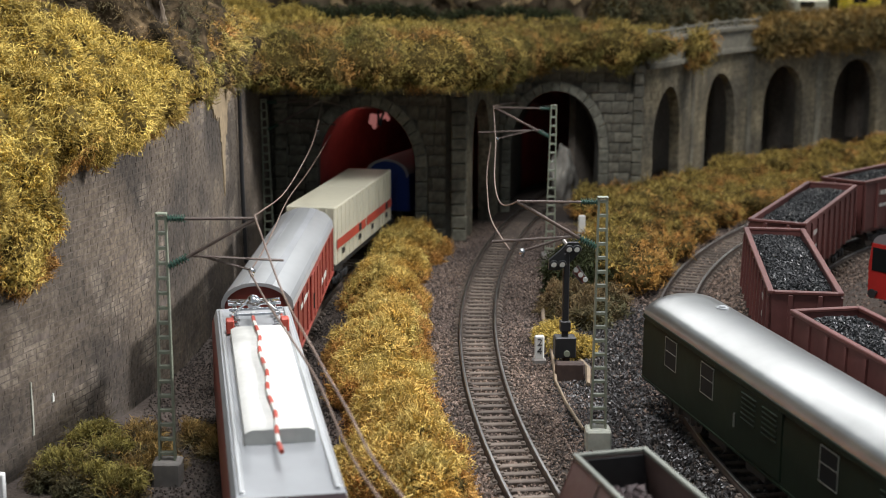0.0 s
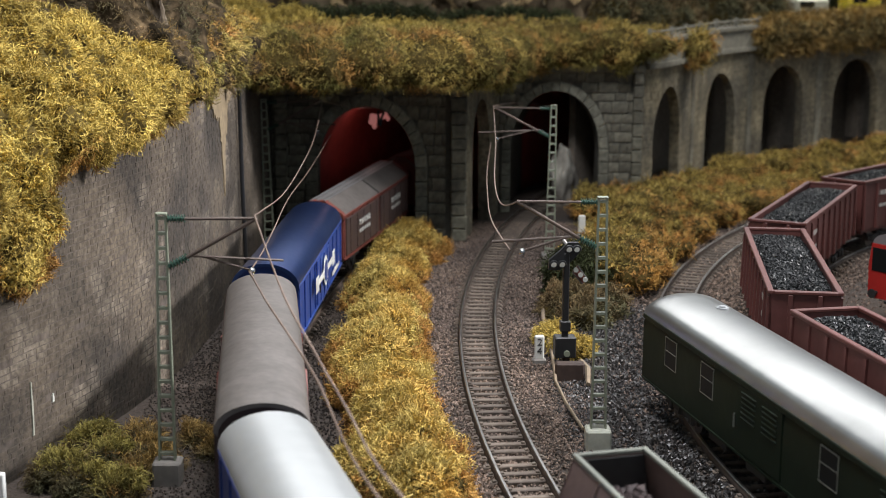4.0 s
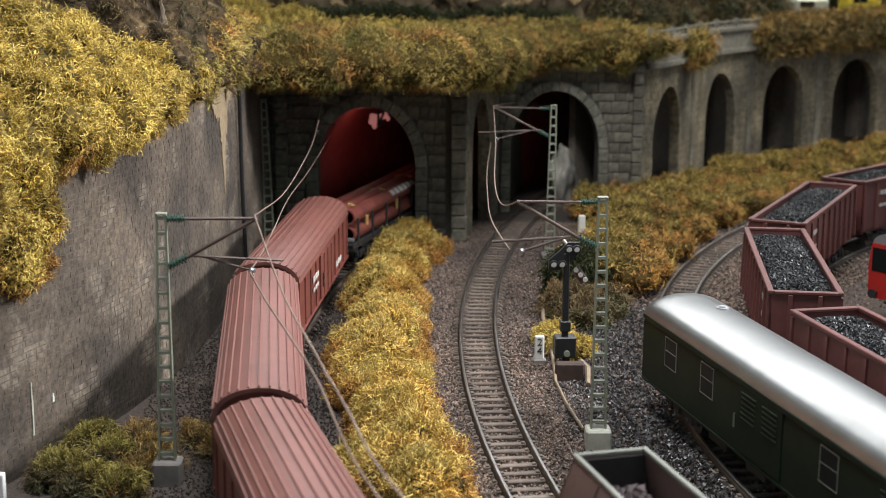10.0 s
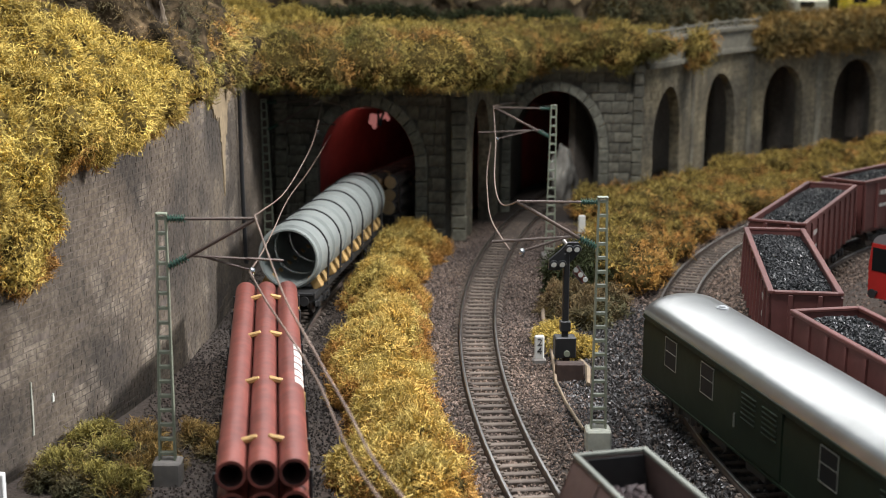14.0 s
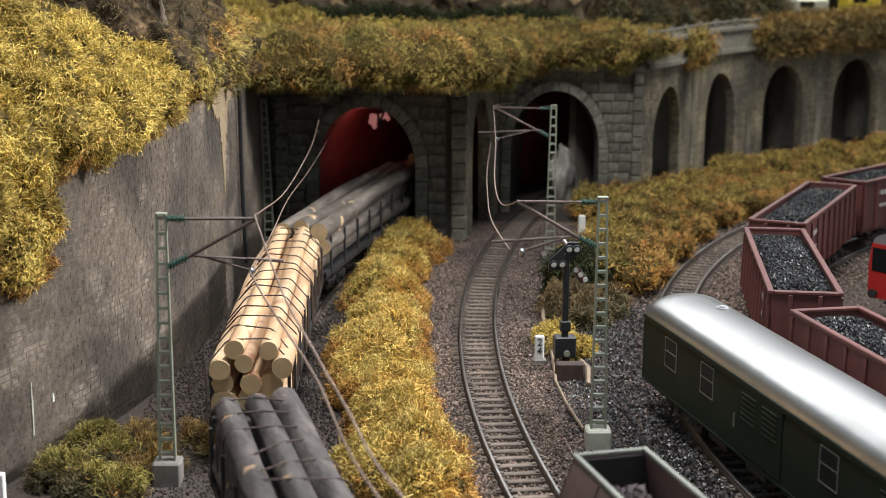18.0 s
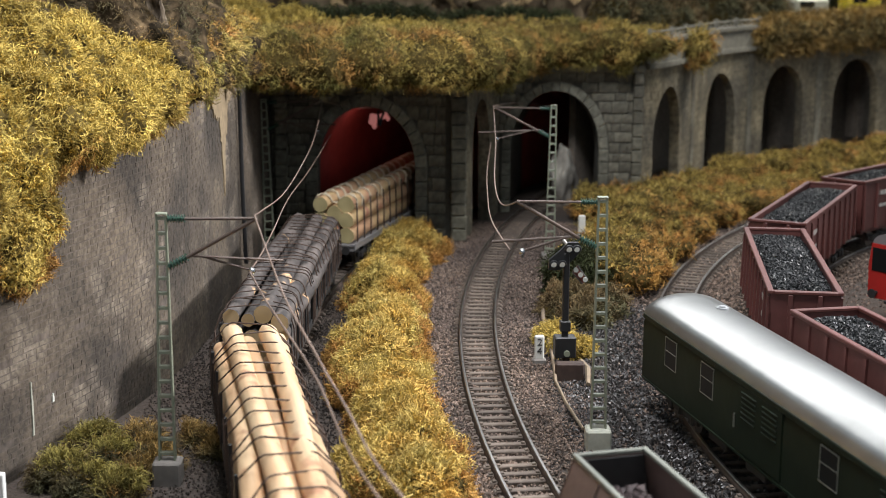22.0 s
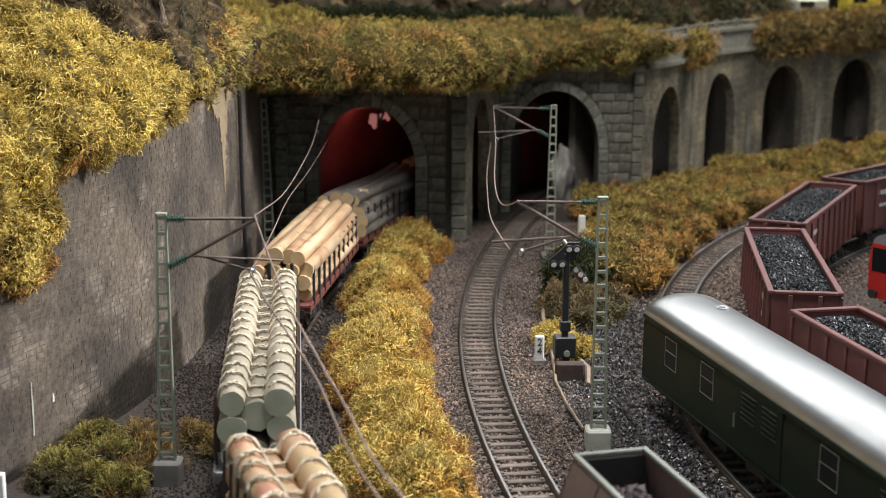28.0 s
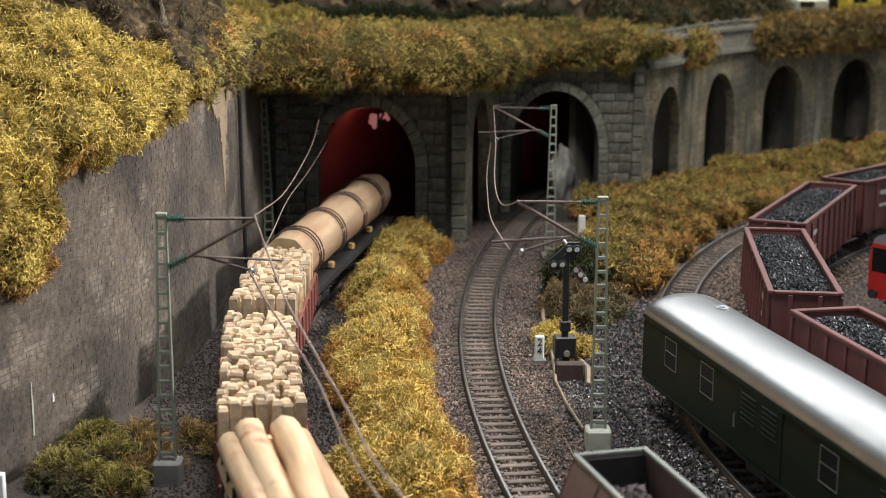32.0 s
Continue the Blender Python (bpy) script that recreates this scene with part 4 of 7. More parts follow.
def container_wagon():
    car = thing("container_wagon", "cream refrigerated container with a red stripe on a flat wagon", "railway wagon", group="wagons of the passing train")
    running_gear(car, 16.6, True)
    for k, y in enumerate((3.52, -3.52)):
        sy = 1 if k == 0 else -1
        bm = fresh()
        box(bm, 0, y, 3.1, 2.75, 6.98, 3.2, 0.05)
        c = part("container", bm, M_CREAM, car, "cream ribbed container")
        for sx in (-1, 1):
            for i in range(8):
                bm = fresh()
                box(bm, sx * 1.385, y - 3.1 + i * 0.886, 3.1, 0.05, 0.1, 3.0)
                part("rib", bm, M_CREAM, c, smooth=0)
        for i in range(7):
            bm = fresh()
            box(bm, -1.26 + i * 0.42, y + sy * 3.5, 3.1, 0.09, 0.1, 3.0, 0.01)
            part("rib", bm, M_CREAM, c, smooth=0)
        for sx in (-1, 1):
            bm = fresh()
            box(bm, sx * 1.42, y, 2.65, 0.02, 6.7, 0.5)
            part("stripe", bm, M_STRIPE, c, "red painted stripe", smooth=0)
            for my, mz, ml, mh in ((-1.9, 2.65, 0.55, 0.42), (-1.9, 2.1, 0.5, 0.3), (2.0, 2.1, 0.5, 0.3)):
                bm = fresh()
                box(bm, sx * 1.435, y + my, mz, 0.02, ml, mh)
                part("marking", bm, M_INK, c, "small dark emblem block", smooth=0)
        for q in (-0.35, 0.35):
            bm = fresh()
            tube(bm, [(q, y + sy * 3.58, 1.6), (q, y + sy * 3.58, 4.6)], 0.045, 6)
            part("locking_bar", bm, M_RIB, c)
    return car


def blue_van():
    prof = arc_roof(1.5, 3.75, 4.8)
    car = van("blue covered wagon with a shiny silver roof", 15.9, M_BLUE, M_SILVER, prof, width=2.85, bogies=False, doors=1)
    roof = [o for o in car.children if o.name.startswith("roof")][0]
    for y in (0.8,):
        for x in (-0.42, 0.42):
            bm = fresh()
            tube(bm, [(x, y, 4.6), (x, y, 5.0)], 0.2, 10)
            tube(bm, [(x - 0.24, y, 5.0), (x + 0.24, y, 5.0)], 0.17, 10)
            box(bm, x, y, 4.74, 0.5, 0.5, 0.1, 0.03)
            part("roof_vent", bm, M_PALE_ROOF, roof, "twin-mouthed roof ventilator")
    for sx in (-1, 1):
        bars(car, sx, 3.35, -4.6, 4.6, 0.2, M_FADED, n=16, x=1.62, gap=0.2)
        bars(car, sx, 2.6, -5.5, 1.2, 0.5, M_FADED, n=11, x=1.62, gap=0.3)
        bars(car, sx, 2.6, 3.2, 5.8, 0.5, M_FADED, n=5, x=1.62, gap=0.25)
    return car


def plank_van():
    prof = arc_roof(1.48, 3.75, 4.65)
    car = van("dark brown planked wagon with a dull grey roof", 17.6, M_DARK_BROWN, M_GREY_ROOF, prof, width=2.8, planks=22, doors=1, end=M_DARK_BROWN)
    for sx in (-1, 1):
        for s in (-1, 1):
            bm = fresh()
            tube(bm, [(sx * 1.5, s * 2.4, 3.7), (sx * 1.5, s * 5.6, 1.45)], 0.07, 4)
            part("brace", bm, M_DUST, car)
    return car


def long_blue_van():
    prof = arc_roof(1.5, 3.7, 4.8)
    car = van("glossy dark blue covered wagon with a white emblem", 15.6, M_BLUE, M_BLUE_ROOF, prof, width=2.85, bogies=False, doors=1)
    for sx in (-1, 1):
        bm = fresh()
        box(bm, sx * 1.63, 0, 2.75, 0.02, 5.5, 0.3)
        for s in (-1, 1):
            box(bm, sx * 1.63, s * 3.1, 2.75, 0.02, 0.9, 0.75)
        tube(bm, [(sx * 1.62, 0, 2.75), (sx * 1.645, 0, 2.75)], 0.75, 14)
        part("emblem", bm, M_WHITE, car, "white painted emblem", smooth=0)
        bm = fresh()
        tube(bm, [(sx * 1.65, 0, 2.75), (sx * 1.66, 0, 2.75)], 0.55, 14)
        part("emblem", bm, M_BLUE, car, "blue emblem disc", smooth=0)
        bars(car, sx, 1.75, -6.5, -3.5, 0.25, M_WHITE, n=4, x=1.5)
    return car


def sliding_wall_van():
    prof = facet_roof(1.5, 3.8, 4.65, 0.42)
    car = van("red-brown sliding-wall wagon with a ribbed dull grey roof", 15.6, M_BROWN, M_GREY_ROOF, prof, width=2.85, doors=0, bogies=False,
              ribs=[(-0.38, 4.68, 0.12, 0.08), (0.38, 4.68, 0.12, 0.08), (0.0, 4.67, 0.2, 0.05), (-0.18, 4.66, 0.05, 0.05), (0.18, 4.66, 0.05, 0.05)], rib_mat=M_RIB)
    roof = [o for o in car.children if o.name.startswith("roof")][0]
    bm = fresh()
    prism(bm, [(x * 1.006, z + 0.02) for x, z in prof] + [(x, z - 0.06) for x, z in prof[::-1]], -0.09, 0.09)
    part("roof_seam", bm, M_FRAME, roof, "dark joint across the roof")
    for s in (-1, 1):
        bm = fresh()
        prism(bm, [(x * 1.015, z + 0.035) for x, z in prof] + [(x * 0.98, z - 0.1) for x, z in prof[::-1]], s * 7.5, s * 7.95)
        part("roof_end_band", bm, M_BROWN, roof, "red-brown band across the roof end", smooth=0)
        bm = fresh()
        tube(bm, [(s * x * 1.01, 7.9, z) for x, z in ((1.49, 3.86),)] + [(s * 1.51, -7.9, 3.86)], 0.05, 5)
        part("eaves_strip", bm, M_BROWN, roof, "red-brown strip along the eaves", smooth=0)
    for sx in (-1, 1):
        for s in (-1, 1):
            bm = fresh()
            box(bm, sx * 1.49, s * 3.85, 2.6, 0.1, 7.2, 2.1, 0.04)
            for q in range(5):
                box(bm, sx * 1.55, s * (0.9 + q * 1.45), 2.6, 0.06, 0.12, 2.0)
            d = part("sliding_wall", bm, M_DARK_BROWN, car, "dark brown sliding side wall")
            bm = fresh()
            for q in range(5):
                box(bm, sx * 1.6, s * 3.8 - 1.0 + q * 0.5, 3.0, 0.02, 0.3, 0.3)
                box(bm, sx * 1.6, s * 3.8 - 1.0 + q * 0.5, 2.5, 0.02, 0.3, 0.2)
            part("marking", bm, M_WHITE, d, "pale illegible lettering", smooth=0)
    return car


def silver_lid_van():
    prof = facet_roof(1.45, 3.75, 4.6, 0.75)
    car = van("short red-brown wagon with pale grey angular roof lids", 12.4, M_BROWN, M_PALE_ROOF, prof, width=2.75, doors=1, bogies=False)
    roof = [o for o in car.children if o.name.startswith("roof")][0]
    for y in (0.0,):
        bm = fresh()
        prism(bm, [(x * 1.01, z + 0.03) for x, z in prof] + [(x, z - 0.06) for x, z in prof[::-1]], y - 0.1, y + 0.1)
        part("roof_seam", bm, M_FRAME, roof, "dark joint across the roof")
    for x in (-0.3, 0.0, 0.3):
        bm = fresh()
        tube(bm, [(x, -6.0, 4.63), (x, 6.0, 4.63)], 0.035, 5)
        part("roof_pipe", bm, M_PALE_ROOF, roof)
    for s in (-1, 1):
        bm = fresh()
        tube(bm, [(-0.36, s * 6.0, 4.55), (-0.36, s * 6.0, 4.92), (0.36, s * 6.0, 4.92), (0.36, s * 6.0, 4.55)], 0.07, 6)
        part("grab_rail", bm, M_FRAME, roof, "black grab rail")
        bm = fresh()
        prism(bm, [(x * 1.01, z + 0.02) for x, z in prof] + [(x, z - 0.06) for x, z in prof[::-1]], s * 6.3 - 0.06, s * 6.3 + 0.06)
        part("roof_rim", bm, M_FRAME, roof)
    for sx in (-1, 1):
        bars(car, sx, 2.8, -4.5, -1.8, 0.5, M_WHITE, n=3, x=1.46)
    return car


def ribbed_van():
    n = 14
    prof = arc_roof(1.5, 3.8, 4.75, n)
    car = van("red-brown covered wagon with a lengthwise ribbed brown roof", 17.0, M_BROWN, M_BROWN_ROOF, prof, width=2.85, doors=1, bogies=False, end=M_BROWN)
    roof = [o for o in car.children if o.name.startswith("roof")][0]
    for i in range(1, n):
        x, z = prof[i]
        bm = fresh()
        box(bm, x, 0, z + 0.015, 0.07, 17.1, 0.08, 0.015)
        part("roof_rib", bm, M_BROWN_ROOF, roof)
    for sx in (-1, 1):
        bars(car, sx, 3.0, 2.8, 4.6, 0.3, M_WHITE, n=3, x=1.5)
        bars(car, sx, 2.5, 2.8, 4.6, 0.2, M_WHITE, n=3, x=1.5)
        bars(car, sx, 2.0, -5.5, -3.4, 0.3, M_WHITE, n=3, x=1.5)
    bm = fresh()
    box(bm, 0.15, 8.6, 3.9, 0.7, 0.06, 0.2)
    part("plate", bm, M_WHITE, car, "pale end plate", smooth=0)
    return car


def flat_wagon(label, length, deck=M_FRAME, stakes=8, stake_mat=M_FRAME, high=3.9, width=2.75, name="flat_wagon"):
    car = thing(name, label, "railway wagon", group="wagons of the passing train")
    running_gear(car, length, True, width, deck)
    bm = fresh()
    box(bm, 0, 0, 1.42, width, length - 0.2, 0.16, 0.03)
    for sx in (-1, 1):
        box(bm, sx * (width / 2 + 0.02), 0, 1.35, 0.08, length - 0.2, 0.36, 0.02)
    part("deck", bm, deck, car)
    for sx in (-1, 1):
        for i in range(stakes):
            y = -length / 2 + 1.0 + (length - 2.0) * i / max(1, stakes - 1)
            bm = fresh()
            box(bm, sx * (width / 2 + 0.05), y, (1.3 + high) / 2, 0.12, 0.16, high - 1.3, 0.02)
            part("stake", bm, stake_mat, car)
    return car


def pipe_wagon(length, mark):
    car = flat_wagon("flat wagon loaded with red-brown steel pipes on yellow wedges", length + 1.0, stakes=9, high=2.9)
    pr = 0.455
    for row, (z, xs) in enumerate(((1.97, (-0.93, 0.0, 0.93)), (2.98, (-0.93, 0.0, 0.93)))):
        for x in xs:
            bm = fresh()
            tube(bm, [(x, -length / 2, z), (x, length / 2, z)], pr, 20, caps=False)
            for sy in (-1, 1):
                a = [bm.verts.new((x + pr * math.cos(k * math.tau / 20), sy * length / 2, z + pr * math.sin(k * math.tau / 20))) for k in range(20)]
                b = [bm.verts.new((x + 0.36 * math.cos(k * math.tau / 20), sy * length / 2, z + 0.36 * math.sin(k * math.tau / 20))) for k in range(20)]
                c = [bm.verts.new((x + 0.36 * math.cos(k * math.tau / 20), sy * (length / 2 - 1.6), z + 0.36 * math.sin(k * math.tau / 20))) for k in range(20)]
                for k in range(20):
                    j = (k + 1) % 20
                    bm.faces.new((a[k], a[j], b[j], b[k]))
                    f = bm.faces.new((b[k], b[j], c[j], c[k]))
                    f.material_index = 1
                bm.faces.new(c).material_index = 1
            part("pipe", bm, (M_PIPE, M_PIPE_IN), car, "red-brown steel pipe", smooth=50)
    for y in np.linspace(-length / 2 + 2.5, length / 2 - 2.2, 4):
        for k, x in enumerate((-0.46, 0.46)):
            for z in (2.5, 3.3):
                bm = fresh()
                box(bm, x, y, z, 0.62, 0.22, 0.18, 0.04, m=Matrix.Rotation(0.25 * (1 if k else -1), 4, "Y"))
                part("wedge", bm, M_WEDGE, car, "yellow wooden wedge")
        for sx in (-1, 1):
            bm = fresh()
            box(bm, sx * 1.38, y, 2.5, 0.1, 0.3, 0.6, 0.02)
            part("wedge", bm, M_WEDGE, car, "yellow wooden wedge")
    bm = fresh()
    for sy in (-1, 1):
        box(bm, 0, sy * (length / 2 + 0.3), 1.75, 2.9, 0.12, 0.2, 0.02)
    part("end_sill", bm, M_RIB, car, "grey end sill")
    if mark:
        bm = fresh()
        for i in range(6):
            a0, a1 = 0.35, 1.25
            for k in range(3):
                b0, b1 = a0 + (a1 - a0) * k / 3, a0 + (a1 - a0) * (k + 1) / 3
                y0 = -1.0 + i * 0.85
                r = 0.467
                vs = [bm.verts.new((-0.93 - r * math.cos(b), y, 2.98 + r * math.sin(b))) for b, y in ((b0, y0), (b0, y0 + 0.65), (b1, y0 + 0.65), (b1, y0))]
                bm.faces.new(vs)
        part("marking", bm, M_WHITE, car, "white illegible lettering on the pipe", smooth=0)
    return car


def ring_wagon(length):
    car = flat_wagon("flat wagon carrying a row of grey concrete pipe rings", length + 1.0, stakes=0)
    r, ri, z = 1.64, 1.4, 3.14
    n = 6
    w = length / n
    for i in range(n):
        y0, y1 = -length / 2 + w * i + 0.04, -length / 2 + w * (i + 1) - 0.04
        bm = fresh()
        outline = [(r - 0.1, y0), (r, y0 + 0.08), (r, y1 - 0.42), (r - 0.15, y1 - 0.34), (r - 0.15, y1), (ri, y1), (ri, y0)]
        seg = 40
        loops = [[bm.verts.new((q * math.cos(k * math.tau / seg), y, z + q * math.sin(k * math.tau / seg))) for k in range(seg)] for q, y in outline]
        for a in range(len(loops)):
            one, two = loops[a], loops[(a + 1) % len(loops)]
            for k in range(seg):
                bm.faces.new((one[k], one[(k + 1) % seg], two[(k + 1) % seg], two[k]))
        bmesh.ops.recalc_face_normals(bm, faces=bm.faces)
        ringp = part("concrete_ring", bm, M_RING, car, "grey concrete pipe ring")
        bm = fresh()
        y = y0 + (y1 - y0) * 0.42
        pts = [(1.67 * math.cos(k * math.tau / 40), y + 0.06 * math.sin(k * 0.3 + i), z + 1.67 * math.sin(k * math.tau / 40)) for k in range(0, 21)]
        tube(bm, [(1.6, y, 1.45)] + pts + [(-1.6, y, 1.45)], 0.055, 5)
        part("strap", bm, M_FRAME, ringp, "black lashing strap")
        for sx in (-1, 1):
            for k in (0.3, 0.7):
                bm = fresh()
                box(bm, sx * 1.2, y0 + w * k, 1.85, 0.5, 0.5, 0.75, 0.05, m=Matrix.Rotation(-sx * 0.5, 4, "Y"))
                part("wedge", bm, M_WEDGE, car, "yellow wooden wedge")
    return car


def log_bm(length, r0, r1, rng, wander=0.08, seg=10, rings=12, z=0.0, x=0.0):
    bm = fresh()
    loops = []
    ph = rng.uniform(0, 6.28)
    for i in range(rings + 1):
        f = i / rings
        y = -length / 2 + length * f
        cx = x + wander * math.sin(f * 4.1 + ph) + wander * 0.25 * math.sin(f * 9 + ph * 2)
        cz = z + wander * 0.6 * math.cos(f * 4.3 + ph)
        r = r0 + (r1 - r0) * f
        loop = []
        for k in range(seg):
            a = k * math.tau / seg
            q = r * (1 + rng.uniform(-0.05, 0.05))
            loop.append(bm.verts.new((cx + q * math.cos(a), y, cz + q * math.sin(a))))
        loops.append(loop)
    for one, two in zip(loops[:-1], loops[1:]):
        for k in range(seg):
            bm.faces.new((one[k], two[k], two[(k + 1) % seg], one[(k + 1) % seg]))
    bm.faces.new(loops[0]).material_index = 1
    bm.faces.new(loops[-1][::-1]).material_index = 1
    bmesh.ops.recalc_face_normals(bm, faces=bm.faces)
    return bm


def hull(logs, a0, a1, n, pad):
    """The outline of a pile of logs that a taut rope follows."""
    out = []
    for k in range(n + 1):
        a = a0 + (a1 - a0) * k / n
        d = (math.cos(a), math.sin(a))
        x, z, r = max(logs, key=lambda q: q[0] * d[0] + q[1] * d[1] + q[2])
        out.append((x + (r + pad) * d[0], z + (r + pad) * d[1]))
    return out


FILL = [(-0.85, 2.0, 0.46), (0.0, 2.0, 0.46), (0.85, 2.0, 0.46)]
THREE = FILL + [(-0.95, 2.82, 0.42), (0.0, 2.8, 0.42), (0.95, 2.8, 0.42), (-0.94, 3.66, 0.44), (0.0, 3.72, 0.44), (0.93, 3.64, 0.42)]
FOUR = FILL + [(-0.8, 2.62, 0.42), (0.0, 2.7, 0.42), (0.85, 2.62, 0.42), (-1.1, 3.3, 0.37), (0.0, 3.42, 0.37), (1.1, 3.28, 0.36), (-0.58, 3.86, 0.37), (0.56, 3.88, 0.37)]
BOUND = [(-0.8, 1.98, 0.46), (0.0, 2.0, 0.44), (0.8, 1.98, 0.46), (-0.8, 2.85, 0.45), (0.8, 2.85, 0.45), (0.0, 3.2, 0.47), (-0.76, 3.74, 0.46), (0.76, 3.74, 0.46)]
POLES = [(x, z, 0.36) for z in (1.9, 2.55) for x in (-1.05, -0.36, 0.34, 1.05)] + [(-1.1, 3.1, 0.38), (-0.4, 3.12, 0.34), (0.35, 3.1, 0.34), (1.08, 3.05, 0.36), (-0.84, 3.68, 0.36), (-0.24, 3.74, 0.37), (0.42, 3.74, 0.4), (1.0, 3.62, 0.34)]
LOOSE = FILL + [(-1.05, 2.75, 0.44), (0.0, 2.8, 0.42), (1.0, 2.78, 0.44), (-1.02, 3.3, 0.45), (-0.42, 3.8, 0.44), (0.08, 3.2, 0.36), (0.46, 3.72, 0.44), (1.08, 3.42, 0.42)]
BARE = FILL + [(-0.75, 2.75, 0.4), (0.05, 2.8, 0.4), (0.85, 2.75, 0.4), (-1.0, 3.52, 0.37), (-0.28, 3.68, 0.36), (0.3, 3.5, 0.27), (0.92, 3.66, 0.37), (1.2, 3.1, 0.3), (-1.22, 2.95, 0.3)]


def log_wagon(label, length, logs, bark, cut, deck=M_FRAME, stake=M_FRAME, ties=0, tie_mat=M_STRAP, seed=1, wander=0.08, stakes=9, ragged=0.5, cords=0, end_stakes=False):
    """Logs piled on a flat wagon, lashed across; cords: dark upright cords on the sides."""
    rng = random.Random(seed)
    car = flat_wagon(label, length + 0.6, deck=deck, stakes=stakes, stake_mat=stake, high=3.3)
    for x, z, r in logs:
        ll = length - rng.uniform(0, ragged)
        big = rng.uniform(0.95, 1.05) * r
        flip = rng.choice((-1, 1))
        bm = log_bm(ll, big * (1 - 0.05 * flip), big * (1 + 0.05 * flip), rng, wander, seg=14, z=z, x=x + rng.uniform(-0.03, 0.03))
        lg = part("log", bm, (bark, cut), car, smooth=60)
        lg.location.y = rng.uniform(-0.25, 0.25) * U
    if ties:
        for k in range(ties):
            y = -length / 2 + 0.6 + (length - 1.2) * k / (ties - 1) + rng.uniform(-0.12, 0.12)
            slant = rng.uniform(-0.4, 0.4) if tie_mat is M_ROPE else rng.uniform(-0.9, 0.9)
            pts = hull(logs, math.pi, 0, 26, 0.035)
            if tie_mat is M_ROPE:
                # the cord sinks between the logs
                low = max(z + r for _, z, r in logs) - 0.5
                pts = []
                for i in range(31):
                    x = -1.2 + 0.08 * i
                    tops = [z + math.sqrt(r * r - (x - q) ** 2) for q, z, r in logs if abs(x - q) < r]
                    pts.append((x * 1.02, max([low] + tops) + 0.045))
            foot = 3.45 if tie_mat is M_ROPE else 1.55
            pts = [(pts[0][0], foot)] + pts + [(pts[-1][0], foot)]
            bm = fresh()
            if tie_mat is M_ROPE:
                # two loose strands
                for turn in (0.0, 2.6):
                    tube(bm, [(x, y + slant * x * 0.5 + 0.09 * math.sin(6 * x + turn + k) + rng.uniform(-0.05, 0.05), z + rng.uniform(-0.01, 0.05)) for x, z in pts], 0.05, 5)
            else:
                bow = rng.uniform(-0.25, 0.25)
                tube(bm, [(x, y + slant * x * 0.5 + bow * x * x + rng.uniform(-0.025, 0.025), z) for x, z in pts], 0.03, 5)
            part("lashing", bm, tie_mat, car, "pale twisted cord" if tie_mat is M_ROPE else "")
    for k in range(cords):
        y = -length / 2 + 0.5 + (length - 1.0) * k / (cords - 1)
        for sx in (-1, 1):
            bm = fresh()
            tube(bm, [(sx * 1.34, y, 1.5), (sx * 1.36, y + 0.05, 2.6), (sx * 1.3, y, 3.85)], 0.05, 5)
            part("upright_cord", bm, M_STRAP, car)
    if end_stakes:
        for sy in (-1, 1):
            for x in (-0.55, 0.55):
                bm = fresh()
                box(bm, x, sy * (length / 2 + 0.22), 2.5, 0.16, 0.16, 2.1, 0.02)
                part("end_stake", bm, M_FRAME, car)
    return car


def firewood_wagon(length, seed):
    rng = random.Random(seed)
    car = flat_wagon("red-brown open wagon stacked with split firewood", length + 0.8, deck=M_DUST, stakes=0, name="firewood_wagon")
    for sx in (-1, 1):
        bm = fresh()
        box(bm, sx * 1.42, 0, 2.1, 0.12, length, 1.4, 0.02)
        for i in range(7):
            box(bm, sx * 1.5, -length / 2 + 0.3 + (length - 0.6) * i / 6, 2.1, 0.1, 0.18, 1.4, 0.02)
        part("side_board", bm, M_DUST, car)
    for sy in (-1, 1):
        bm = fresh()
        box(bm, 0, sy * (length / 2 + 0.05), 2.1, 2.9, 0.12, 1.4, 0.02)
        part("end_board", bm, M_DUST, car)
    # upright billets, close packed: the cells of an uneven grid
    ny, nx = int((length - 0.3) / 0.4), 7
    corner = {}
    for iy in range(ny + 1):
        for ix in range(nx + 1):
            push = 0.13 if 0 < ix < nx and 0 < iy < ny else 0.03
            corner[ix, iy] = (-1.32 + 2.64 * ix / nx + rng.uniform(-push, push), -length / 2 + 0.12 + (length - 0.24) * iy / ny + rng.uniform(-push, push))
    for iy in range(ny):
        for ix in range(nx):
            quad = [corner[ix, iy], corner[ix + 1, iy], corner[ix + 1, iy + 1], corner[ix, iy + 1]]
            mx, my = sum(q[0] for q in quad) / 4, sum(q[1] for q in quad) / 4
            top = 4.06 + rng.uniform(-0.13, 0.13)
            bm = fresh()
            rings = []
            for z, k in ((1.5, 0.86), (top - 0.1, 0.9), (top + rng.uniform(-0.03, 0.04), 0.6)):
                rings.append([bm.verts.new(((x - mx) * k, (y - my) * k, z)) for x, y in quad])
            for one, two in zip(rings[:-1], rings[1:]):
                for i in range(4):
                    bm.faces.new((one[i], one[(i + 1) % 4], two[(i + 1) % 4], two[i]))
            bm.faces.new(rings[-1])
            o = new("billet", mesh_of(bm, M_FIREWOOD))
            o.parent = car
            o.matrix_basis = place(mx, my, 0, 0, rng.uniform(-2.2, 2.2), rng.uniform(-2.2, 2.2))
    return car


